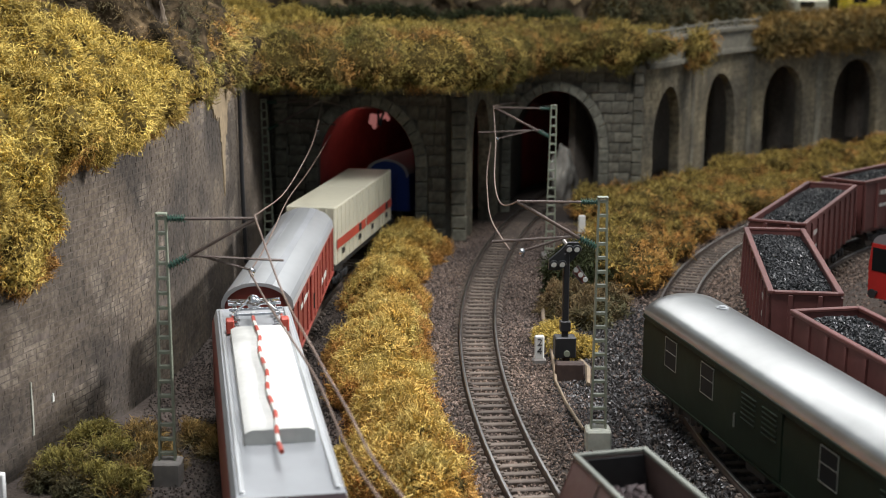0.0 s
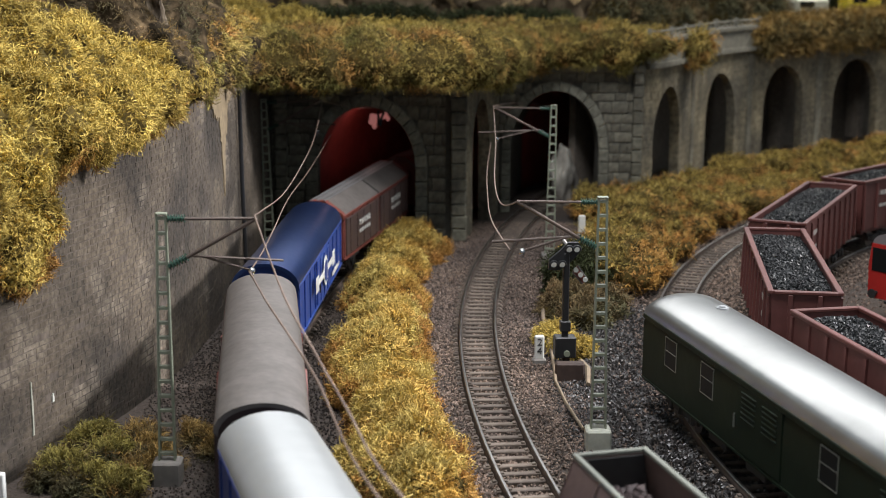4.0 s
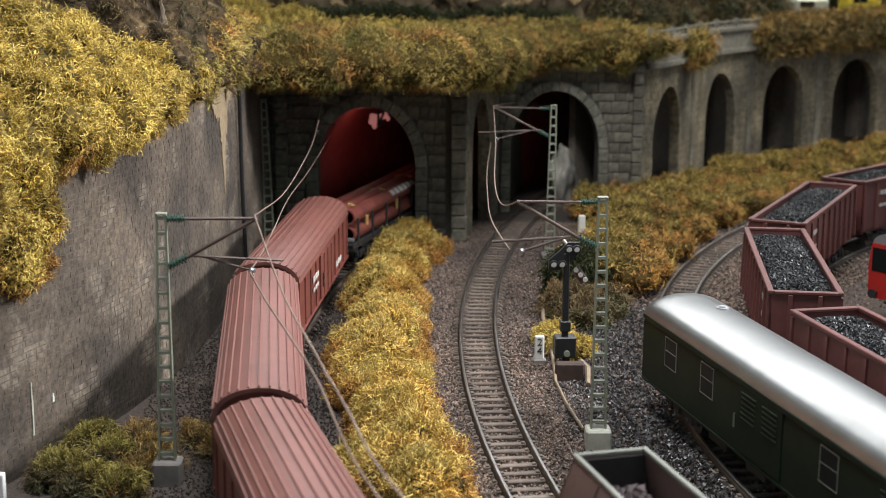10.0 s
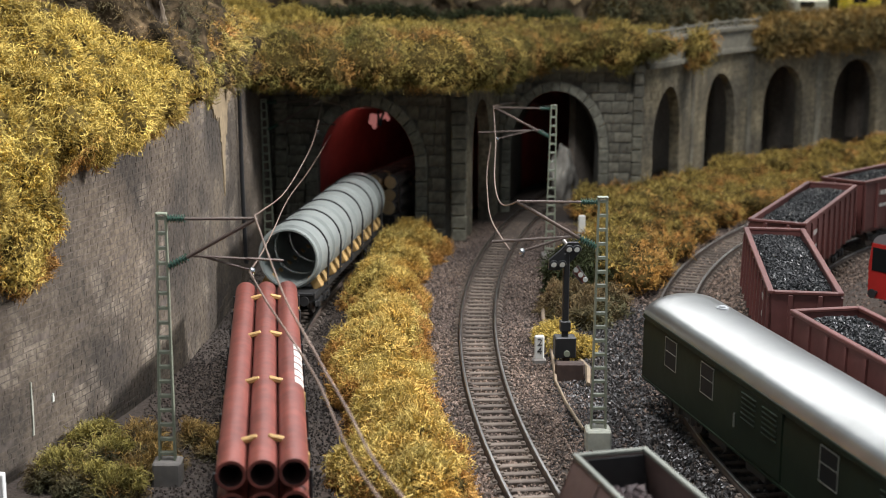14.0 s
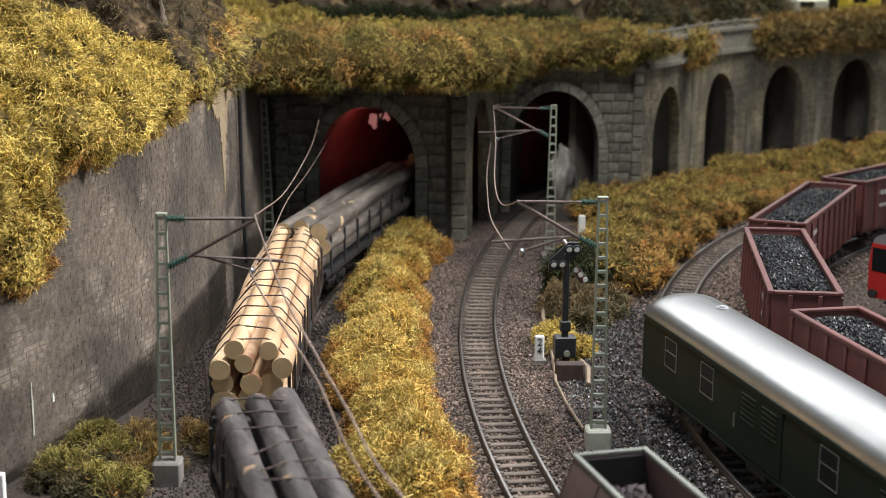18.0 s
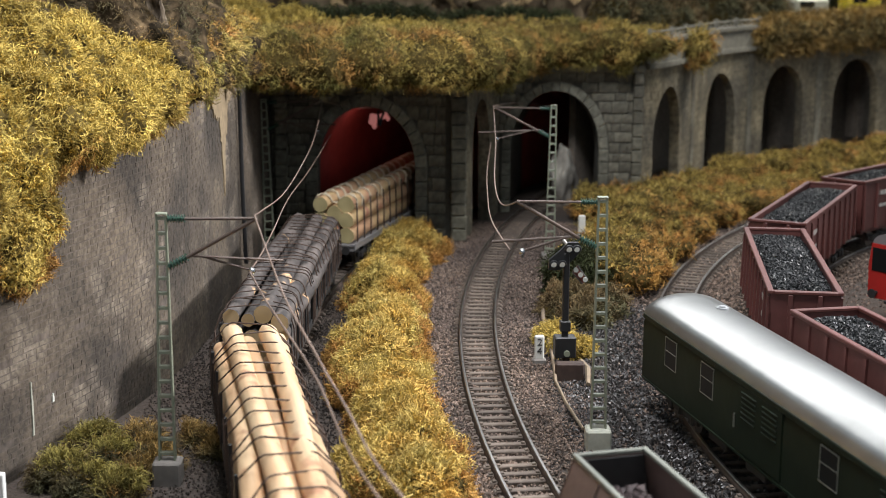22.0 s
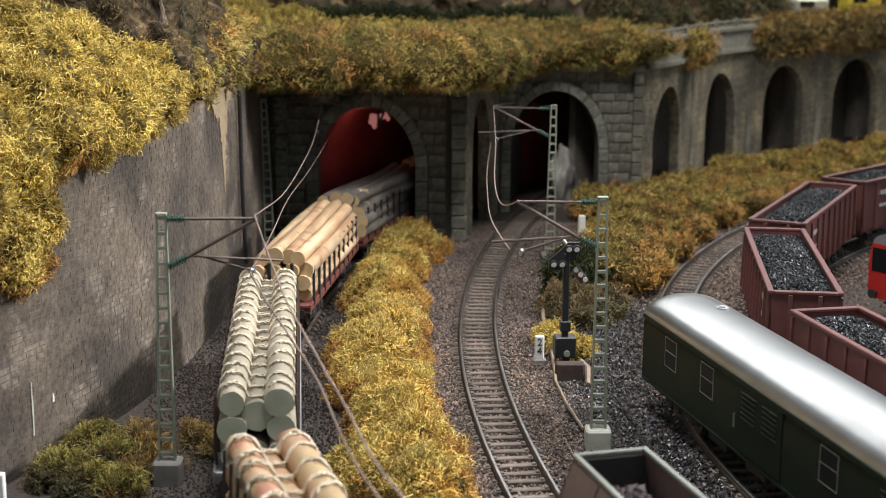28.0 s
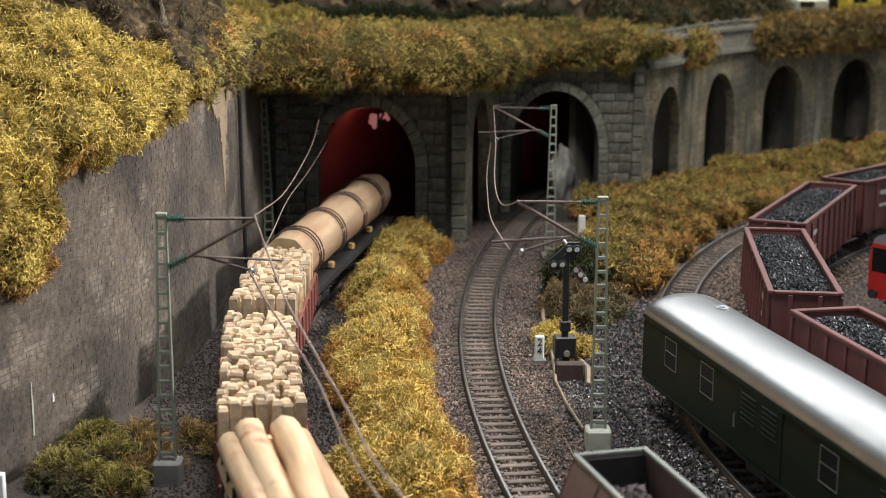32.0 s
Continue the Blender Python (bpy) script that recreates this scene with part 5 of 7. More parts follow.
def big_log_wagon(length):
    car = flat_wagon("low wagon carrying one thick roped tree trunk", length + 0.6, stakes=0)
    rng = random.Random(5)
    part("trunk", log_bm(length, 1.3, 1.25, rng, 0.05, seg=22, rings=16, z=3.0), (M_BIGLOG, M_CUT), car, "thick light-brown tree trunk", smooth=60)
    for y in np.linspace(-length / 2 + 2.4, length / 2 - 2.4, 4):
        for d in (0, 0.5, 0.85):
            bm = fresh()
            tube(bm, [(1.36 * math.cos(a), y + d + 0.06 * math.sin(3 * a), 3.0 + 1.36 * math.sin(a)) for a in np.linspace(-0.9, math.pi + 0.9, 30)], 0.04, 5)
            part("rope", bm, M_STRAP, car, "dark rope")
    for sx in (-1, 1):
        for y in (-5, 0, 5):
            bm = fresh()
            box(bm, sx * 1.0, y, 1.72, 0.34, 0.4, 0.34, 0.05)
            part("wedge", bm, M_WEDGE, car, "yellow wooden wedge")
    return car


def locomotive():
    """Pale roof of an electric locomotive with its gear."""
    car = thing("electric_locomotive", "electric locomotive with a white and grey roof and red roof cable", "locomotive", group="wagons of the passing train")
    L = 20.5
    running_gear(car, L - 0.6, True)
    bm = fresh()
    prism(bm, [(-1.6, 1.0), (1.6, 1.0), (1.6, 3.7), (1.45, 4.1), (-1.45, 4.1), (-1.6, 3.7)], -L / 2, L / 2)
    part("body", bm, M_RED_END, car, "red locomotive body")
    bm = fresh()
    prism(bm, [(-1.52, 4.0), (1.52, 4.0), (1.4, 4.28), (-1.4, 4.28)], -L / 2 + 0.2, L / 2 - 0.2)
    part("roof", bm, M_SILVER_DARK, car, "grey roof deck")
    bm = fresh()
    prism(bm, [(-1.02, 4.25), (1.02, 4.25), (1.0, 4.62), (0.8, 4.72), (-0.8, 4.72), (-1.0, 4.62)], -5.6, 6.0)
    part("roof_hood", bm, M_WHITE, car, "white raised roof hood")
    for sx in (-1, 1):
        bm = fresh()
        box(bm, sx * 1.25, 0, 4.3, 0.16, L - 1.0, 0.12, 0.03)
        part("walkway", bm, M_SILVER, car)
    # red and white cable along the roof
    n = 22
    for i in range(n):
        y0 = -7.2 + i * 0.7
        bm = fresh()
        tube(bm, [(0.1 + 0.05 * math.sin(i), y0, 4.82), (0.1 + 0.05 * math.sin(i + 1), y0 + 0.68, 4.82)], 0.07, 6)
        part("roof_cable", bm, M_STRIPE if i % 2 else M_WHITE, car)
    # folded collector with its insulators at the rear
    for x in (-0.75, 0.75):
        for y in (-8.6, -7.0):
            bm = fresh()
            for k in range(4):
                tube(bm, [(x, y, 4.3 + k * 0.12), (x, y, 4.36 + k * 0.12)], 0.16 if k % 2 == 0 else 0.1, 8)
            part("insulator", bm, M_CHROME, car)
    rods = [[(x, -8.8, 4.85), (x, -6.2, 4.85)] for x in (-0.75, 0.75)] + [[(-1.0, y, 4.9), (1.0, y, 4.9)] for y in (-8.8, -8.2, -7.4, -6.6)]
    rods += [[(-0.7, -8.7, 4.9), (0, -7.0, 5.15), (0.7, -8.7, 4.9)], [(-0.9, -6.4, 4.9), (-0.3, -7.6, 5.2), (-0.9, -8.6, 4.95)], [(0.9, -6.4, 4.9), (0.3, -7.6, 5.2), (0.9, -8.6, 4.95)]]
    for rod in rods:
        bm = fresh()
        tube(bm, rod, 0.055, 6)
        part("collector_rod", bm, M_CHROME, car, "bright metal collector rod")
    bm = fresh()
    bmesh.ops.create_uvsphere(bm, u_segments=14, v_segments=10, radius=0.28, matrix=Matrix.Translation((0.05, -7.9, 5.05)))
    part("switch_drum", bm, M_CHROME, car)
    for x in (-1.0, 1.0):
        bm = fresh()
        box(bm, x, -6.2, 4.6, 0.3, 0.5, 0.5, 0.04)
        part("roof_fitting", bm, M_STRIPE, car)
    bm = fresh()
    prism(bm, [(-1.5, 2.9), (1.5, 2.9), (1.4, 3.9), (-1.4, 3.9)], L / 2, L / 2 + 0.03)
    part("windscreen", bm, M_GLASS, car)
    return car


# front of each vehicle along the train (cm behind the origin), its length and kind
SPEED = 17.22
TRAIN = []


def consist():
    add = TRAIN.append
    add((locomotive(), -29.2, 20.5))
    add((steel_van(), -7.1, 17.6))
    add((container_wagon(), 11.5, 14.0))
    add((blue_van(), 29.2, 16.2))
    add((plank_van(), 46.6, 17.9))
    add((long_blue_van(), 65.6, 16.0))
    w = sliding_wall_van()
    add((w, 82.4, 15.8))
    add((copy_thing(w, Matrix()), 100.6, 15.8))
    add((silver_lid_van(), 118.4, 13.0))
    w = ribbed_van()
    add((w, 133.0, 17.2))
    add((copy_thing(w, Matrix()), 151.2, 17.2))
    add((copy_thing(w, Matrix()), 169.6, 17.2))
    add((pipe_wagon(22.2, True), 190.0, 22.2))
    add((pipe_wagon(23.2, True), 217.2, 23.2))
    add((ring_wagon(18.0), 246.6, 18.0))
    add((log_wagon("stake wagon loaded with dark bark-covered logs under thin lashings", 22.3, THREE, M_BARK, M_CUT, seed=11, ties=15, wander=0.13), 268.2, 22.3))
    add((log_wagon("stake wagon loaded with pale peeled logs under dark lashings", 22.2, FOUR, M_PEELED, M_CUT, seed=12, ties=14, wander=0.14), 296.0, 22.2))
    add((log_wagon("stake wagon loaded with crooked grey-brown logs", 23.0, [(x * 1.03, z, r * 1.02) for x, z, r in THREE], M_BARK_GREY, M_CUT, seed=13, wander=0.17), 320.1, 23.0))
    add((log_wagon("stake wagon loaded with pale peeled logs in dark lashings", 22.4, FOUR, M_PEELED, M_CUT, seed=14, ties=17, wander=0.13), 345.7, 22.4))
    add((log_wagon("stake wagon loaded with closely lashed dark logs", 21.4, BARE, M_BARK, M_CUT, seed=15, ties=24, wander=0.10), 370.6, 21.4))
    add((log_wagon("grey flat wagon with tan logs bound by pale cord", 19.2, BOUND, M_TAN, M_CUT_OLIVE, deck=M_RIB, stakes=0, seed=16, ties=15, tie_mat=M_ROPE, wander=0.03, cords=15, ragged=0.2), 396.4, 19.2))
    add((log_wagon("red-brown flat wagon with weathered logs bound by pale cord", 18.5, BOUND, M_GREYLOG, M_CUT_GREY, deck=M_DUST, stakes=0, seed=17, ties=13, tie_mat=M_ROPE, wander=0.03, cords=13, ragged=0.2), 419.1, 18.5))
    add((log_wagon("grey flat wagon with orange-tan logs bound by pale cord", 18.2, BOUND, M_TAN, M_CUT_OLIVE, deck=M_RIB, stakes=0, seed=18, ties=16, tie_mat=M_ROPE, wander=0.03, cords=16, ragged=0.2), 440.6, 18.2))
    add((log_wagon("grey flat wagon with weathered grey logs bound by pale cord", 18.1, BOUND, M_GREYLOG, M_CUT_GREY, deck=M_RIB, stakes=0, seed=19, ties=15, tie_mat=M_ROPE, wander=0.03, cords=15, ragged=0.2), 462.7, 18.1))
    add((log_wagon("red-brown stake wagon loaded with slim pale poles", 14.4, POLES, M_PEELED, M_CUT, deck=M_DUST, seed=20, wander=0.07, stakes=10, end_stakes=True), 485.0, 14.4))
    add((log_wagon("red-brown stake wagon loaded with crooked dark poles", 13.6, POLES, M_BARK_GREY, M_CUT, deck=M_DUST, seed=21, wander=0.17, stakes=10), 501.3, 13.6))
    add((log_wagon("stake wagon loaded with pale crooked logs", 11.2, LOOSE, M_PEELED, M_CUT, deck=M_DUST, seed=22, wander=0.10, stakes=8), 517.8, 11.2))
    add((firewood_wagon(12.0, 31), 530.4, 12.0))
    add((firewood_wagon(10.2, 32), 544.7, 10.2))
    add((big_log_wagon(21.0), 556.4, 21.0))


def train_pose(s, length):
    a, _ = MAIN.at(s + length * 0.3)
    b, _ = MAIN.at(s - length * 0.3)
    m, d = (a + b) / 2, (a - b).normalized()
    return place(m.x, m.y, 0.0, math.degrees(math.atan2(d.y, d.x)) - 90)


def motions():
    for car, front, length in TRAIN:
        rows = []
        for k in range(65):
            t = k * 0.5
            rows.append((t, train_pose(SPEED * t - front - length / 2, length)))
        walk(car, rows)


consist()


# ---- standing vehicles ----
def coal_wagon_mesh_parts(car, length, width, z0, z1, mat, rim_mat, load_mat, seed, lumps=900, size=(0.09, 0.2)):
    running_gear(car, length, True, width - 0.2, mat)
    h, t = width / 2, 0.12
    bm = fresh()
    box(bm, 0, 0, z0, width - 0.1, length - 0.1, 0.15)
    part("floor_plate", bm, mat, car)
    for sx in (-1, 1):
        bm = fresh()
        box(bm, sx * (h - t / 2), 0, (z0 + z1) / 2, t, length, z1 - z0, 0.02)
        part("side_wall", bm, mat, car)
        n = 9
        for i in range(n + 1):
            bm = fresh()
            y = -length / 2 + 0.15 + (length - 0.3) * i / n
            prism(bm, [(sx * h, z0), (sx * (h + 0.16), z0), (sx * (h + 0.08), z1 - 0.15), (sx * h, z1 - 0.15)], y - 0.1, y + 0.1)
            part("side_post", bm, mat, car, smooth=0)
    for sy in (-1, 1):
        bm = fresh()
        box(bm, 0, sy * (length / 2 - t / 2), (z0 + z1) / 2, width, t, z1 - z0, 0.02)
        for x in (-0.6, 0.6):
            box(bm, x, sy * (length / 2 + 0.06), (z0 + z1) / 2, 0.2, 0.12, z1 - z0 - 0.1, 0.02)
        part("end_wall", bm, mat, car)
    bm = fresh()
    for sx in (-1, 1):
        box(bm, sx * (h - 0.04), 0, z1 + 0.04, 0.26, length + 0.1, 0.16, 0.03)
    for sy in (-1, 1):
        box(bm, 0, sy * (length / 2 - 0.02), z1 + 0.04, width - 0.3, 0.26, 0.15, 0.03)
    part("top_rim", bm, rim_mat, car)
    rng = np.random.default_rng(seed)

    def heap(x, y):
        return z1 - 0.35 + 0.45 * np.clip(1 - (x / h) ** 2, 0, 1) * (0.75 + 0.25 * np.sin(y * 0.9 + seed)) * np.clip((length / 2 - np.abs(y)) / 1.2, 0, 1)

    def where(n):
        x, y = rng.uniform(-h + 0.16, h - 0.16, n), rng.uniform(-length / 2 + 0.2, length / 2 - 0.2, n)
        return np.stack([x, y, heap(x, y) + rng.uniform(-0.06, 0.05, n)], -1)
    v, f = pebbles(lumps, where, size, rng)
    o = new("coal_load", raw_mesh("load", v, f, [load_mat], flat=True))
    o.parent = car
    tagged(o, "loose heap of broken lumps", kind="stuff")
    n, m = 9, 30
    vs = [(-h + 0.12 + (width - 0.24) * i / (n - 1), -length / 2 + 0.12 + (length - 0.24) * j / (m - 1), 0) for j in range(m) for i in range(n)]
    vs = [(x, y, float(heap(np.array(x), np.array(y))) - 0.06) for x, y, _ in vs]
    fs = [(j * n + i, j * n + i + 1, (j + 1) * n + i + 1, (j + 1) * n + i) for j in range(m - 1) for i in range(n - 1)]
    o = new("load_bed", raw_mesh("bed", vs, fs, [load_mat]))
    o.parent = car


def standing(track, s, length):
    a, _ = track.at(s + length * 0.3)
    b, _ = track.at(s - length * 0.3)
    m, d = (a + b) / 2, (a - b).normalized()
    return place(m.x, m.y, 0.0, math.degrees(math.atan2(d.y, d.x)) - 90)


for k, (s, length) in enumerate(((9.9, 13.6), (-6.6, 14.0), (-22.6, 14.0), (-38.5, 14.0), (-54.5, 14.0))):
    car = thing("coal_wagon", "red-brown open wagon heaped with black coal", "railway wagon", standing(COAL, s, length), group="standing coal wagons")
    coal_wagon_mesh_parts(car, length, 2.9, 1.35, 4.3, M_COALCAR, M_COALRIM, M_COAL, 40 + k, lumps=5200, size=(0.05, 0.115))
    for sx in (-1, 1):
        bars(car, sx, 3.5, 3.6, 5.4, 0.25, M_WHITE, n=4, x=1.47)
        bars(car, sx, 2.7, 3.6, 5.0, 0.2, M_WHITE, n=3, x=1.47)


def green_coach():
    L = 30.0
    car = thing("baggage_coach", "bottle-green baggage coach with a smooth silver roof", "railway coach", place(0.28, 0, 0) @ standing(COACH, 15.6, L))
    running_gear(car, L - 0.4, True, 2.7)
    bm = fresh()
    h = 1.62
    prism(bm, [(-h, 1.05), (h, 1.05), (h, 3.3), (h - 0.06, 3.72), (-h + 0.06, 3.72), (-h, 3.3)], -L / 2, L / 2)
    part("body", bm, M_GREEN, car)
    prof = [(h * 1.0 * math.cos(math.pi - math.pi * i / 18), 3.66 + 0.98 * math.sin(math.pi * i / 18) ** 0.85) for i in range(19)]
    bm = fresh()
    rows = []
    for y, k in ((-L / 2 - 0.05, 0.78), (-L / 2 + 0.12, 0.9), (-L / 2 + 0.5, 0.97), (-L / 2 + 1.2, 1.0), (0, 1.0), (L / 2 - 1.2, 1.0), (L / 2 - 0.5, 0.97), (L / 2 - 0.12, 0.9), (L / 2 + 0.05, 0.78)):
        rows.append([bm.verts.new((x * (0.97 + 0.03 * k), y, 3.66 + (z - 3.66) * k)) for x, z in prof])
    for one, two in zip(rows[:-1], rows[1:]):
        for i in range(len(one) - 1):
            bm.faces.new((one[i], one[i + 1], two[i + 1], two[i]))
    bm.faces.new(rows[0])
    bm.faces.new(rows[-1][::-1])
    bmesh.ops.recalc_face_normals(bm, faces=bm.faces)
    roof = part("roof", bm, M_COACH_ROOF, car, "smooth silver roof", smooth=50)
    for y in (-11.8, 10):
        bm = fresh()
        tube(bm, [(-0.35, y, 4.5), (-0.35, y, 4.68)], 0.24, 12)
        tube(bm, [(-0.35, y, 4.68), (-0.35, y, 4.74)], 0.13, 10)
        part("roof_vent", bm, M_SILVER_DARK, roof)
    for sx in (-1, 1):
        for y in (-12.0, -8.5, 0.7, 9.0, 13.6):
            bm = fresh()
            box(bm, sx * (h - 0.005), y, 2.85, 0.04, 1.1, 1.15, 0.01)
            w = part("window", bm, M_GLASS, car, "dark window with thin grey frame", smooth=0)
            bm = fresh()
            for dy in (-0.56, 0.56):
                box(bm, sx * (h + 0.005), y + dy, 2.85, 0.04, 0.035, 1.17)
            for dz in (-0.575, 0.05, 0.575):
                box(bm, sx * (h + 0.005), y, 2.85 + dz, 0.04, 1.12, 0.028)
            part("window_frame", bm, M_ALU, w, smooth=0)
        for y in (-4.1, 5.1):
            bm = fresh()
            box(bm, sx * (h + 0.01), y, 2.4, 0.06, 3.4, 2.35, 0.02)
            door = part("door", bm, M_GREEN, car)
            for s in (-0.8, 0.8):
                for i in range(6):
                    bm = fresh()
                    box(bm, sx * (h + 0.05), y + s, 2.45 + i * 0.18, 0.06, 1.1, 0.07, 0.01, m=Matrix.Rotation(0.4 * sx, 4, "Y"))
                    part("louvre", bm, M_GREEN, door, smooth=0)
            bm = fresh()
            box(bm, sx * (h + 0.07), y - 1.85, 2.2, 0.05, 0.06, 0.5)
            part("handle", bm, M_ALU, door)
        bm = fresh()
        # trim; the eaves strip is deepened to imitate the roof edge's dark reflection
        box(bm, sx * (h + 0.02), 0, 3.68, 0.06, L - 0.1, 0.18, 0.01)
        box(bm, sx * (h + 0.02), 0, 1.1, 0.05, L - 0.1, 0.08)
        part("side_trim", bm, M_GREEN, car)
        bars(car, sx, 1.6, 2.0, 2.7, 0.4, M_WHITE, n=1, x=h + 0.02)
        for y in np.linspace(-8, 8, 6):
            bm = fresh()
            box(bm, sx * 1.1, y, 0.78, 0.5, 1.6, 0.5, 0.05)
            part("under_box", bm, M_FRAME, car)
    return car


green_coach()


def near_hopper():
    """Bin wagon whose sides lean in towards a pale rim."""
    L = 13.0
    car = thing("hopper_wagon", "dusty brown hopper wagon with a pale rim and dark lump load", "railway wagon", standing(MIDDLE, 34.9, L))
    running_gear(car, L, True, 2.4)
    t = []
    bm = fresh()
    outer = [(-1.6, 1.3), (1.6, 1.3), (1.85, 2.5), (1.06, 4.55), (0.94, 4.55), (1.3, 2.4), (-1.3, 2.4), (-0.94, 4.55), (-1.06, 4.55), (-1.85, 2.5)]
    a = [bm.verts.new((x, -L / 2, z)) for x, z in outer]
    b = [bm.verts.new((x, L / 2, z)) for x, z in outer]
    n = len(outer)
    for i in range(n):
        bm.faces.new((a[i], b[i], b[(i + 1) % n], a[(i + 1) % n]))
    bmesh.ops.recalc_face_normals(bm, faces=bm.faces)
    for f in bm.faces:
        mid = f.calc_center_median()
        f.material_index = 1 if (abs(mid.x) < 1.25 and 2.3 < mid.z < 4.5 and f.normal.z > -0.2 and abs(mid.x) < 1.2 - 0.12 * (mid.z - 2.4)) else 0
    part("body", bm, (M_HOPPER, M_FRAME), car)
    for sy in (-1, 1):
        bm = fresh()
        prism(bm, [(-1.6, 1.3), (1.6, 1.3), (1.85, 2.5), (1.06, 4.55), (-1.06, 4.55), (-1.85, 2.5)], sy * (L / 2), sy * (L / 2 - 0.12))
        part("end_wall", bm, M_HOPPER, car)
        bm = fresh()
        prism(bm, [(-1.25, 2.42), (1.25, 2.42), (0.93, 4.5), (-0.93, 4.5)], sy * (L / 2 - 0.124), sy * (L / 2 - 0.18))
        part("inner_plate", bm, M_FRAME, car, "black plate on the inside of the end wall")
    bm = fresh()
    for sx in (-1, 1):
        box(bm, sx * 1.02, 0, 4.6, 0.16, L + 0.1, 0.12, 0.02)
    for sy in (-1, 1):
        box(bm, 0, sy * (L / 2 - 0.03), 4.6, 1.88, 0.16, 0.11, 0.02)
    part("top_rim", bm, M_HOPPER_RIM, car, "pale worn rim")
    for y in np.linspace(-L / 2 + 2, L / 2 - 2, 5):
        for sx in (-1, 1):
            bm = fresh()
            tube(bm, [(sx * 1.87, y, 2.5), (sx * 1.08, y, 4.5)], 0.06, 4)
            part("side_rib", bm, M_HOPPER, car)
    bm = fresh()
    box(bm, 0, L / 2 - 0.9, 4.0, 1.9, 0.14, 0.14, 0.02)
    part("cross_bar", bm, M_RIB, car, "grey inner cross bar")
    rng = np.random.default_rng(77)

    def where(n):
        x, y = rng.uniform(-0.95, 0.95, n), rng.uniform(-L / 2 + 0.2, L / 2 - 0.5, n)
        keep = y < L / 2 - 1.3 - rng.uniform(0, 0.6, n)
        z = 3.2 + 0.4 * np.clip((L / 2 - 0.9 - y) / 2.0, 0, 1) + rng.uniform(-0.15, 0.1, n) - 0.2 * np.abs(x)
        return np.stack([x, y, z], -1)[keep]
    v, f = pebbles(1600, where, (0.12, 0.24), rng)
    o = new("stone_load", raw_mesh("load", v, f, [M_LUMPS], flat=True))
    o.parent = car
    tagged(o, "heap of dark grey and rusty lumps", kind="stuff")
    return car


near_hopper()


def red_railcar():
    L = 14.0
    car = thing("railcar", "bright red railcar with grey roof and dark windows", "railcar", place(28.2, 73.5, 0, 128))
    running_gear(car, L, True, 2.6)
    bm = fresh()
    prism(bm, [(-1.5, 0.9), (1.5, 0.9), (1.55, 2.6), (1.42, 3.7), (-1.42, 3.7), (-1.55, 2.6)], -L / 2, L / 2)
    part("body", bm, M_RAILCAR, car)
    bm = fresh()
    prism(bm, arc_roof(1.45, 3.68, 4.35, 12) + [(1.3, 3.6), (-1.3, 3.6)], -L / 2 + 0.1, L / 2 - 0.1)
    part("roof", bm, M_RIB, car, "grey roof")
    for sy in (-1, 1):
        bm = fresh()
        for x in (-0.75, 0.75):
            box(bm, x, sy * (L / 2), 2.9, 1.2, 0.06, 1.2, 0.01)
        part("windscreen", bm, M_GLASS, car)
    for sx in (-1, 1):
        for i in range(6):
            bm = fresh()
            box(bm, sx * 1.5, -L / 2 + 1.4 + i * 2.2, 2.9, 0.12, 1.7, 1.2, 0.02)
            part("window", bm, M_GLASS, car)


red_railcar()


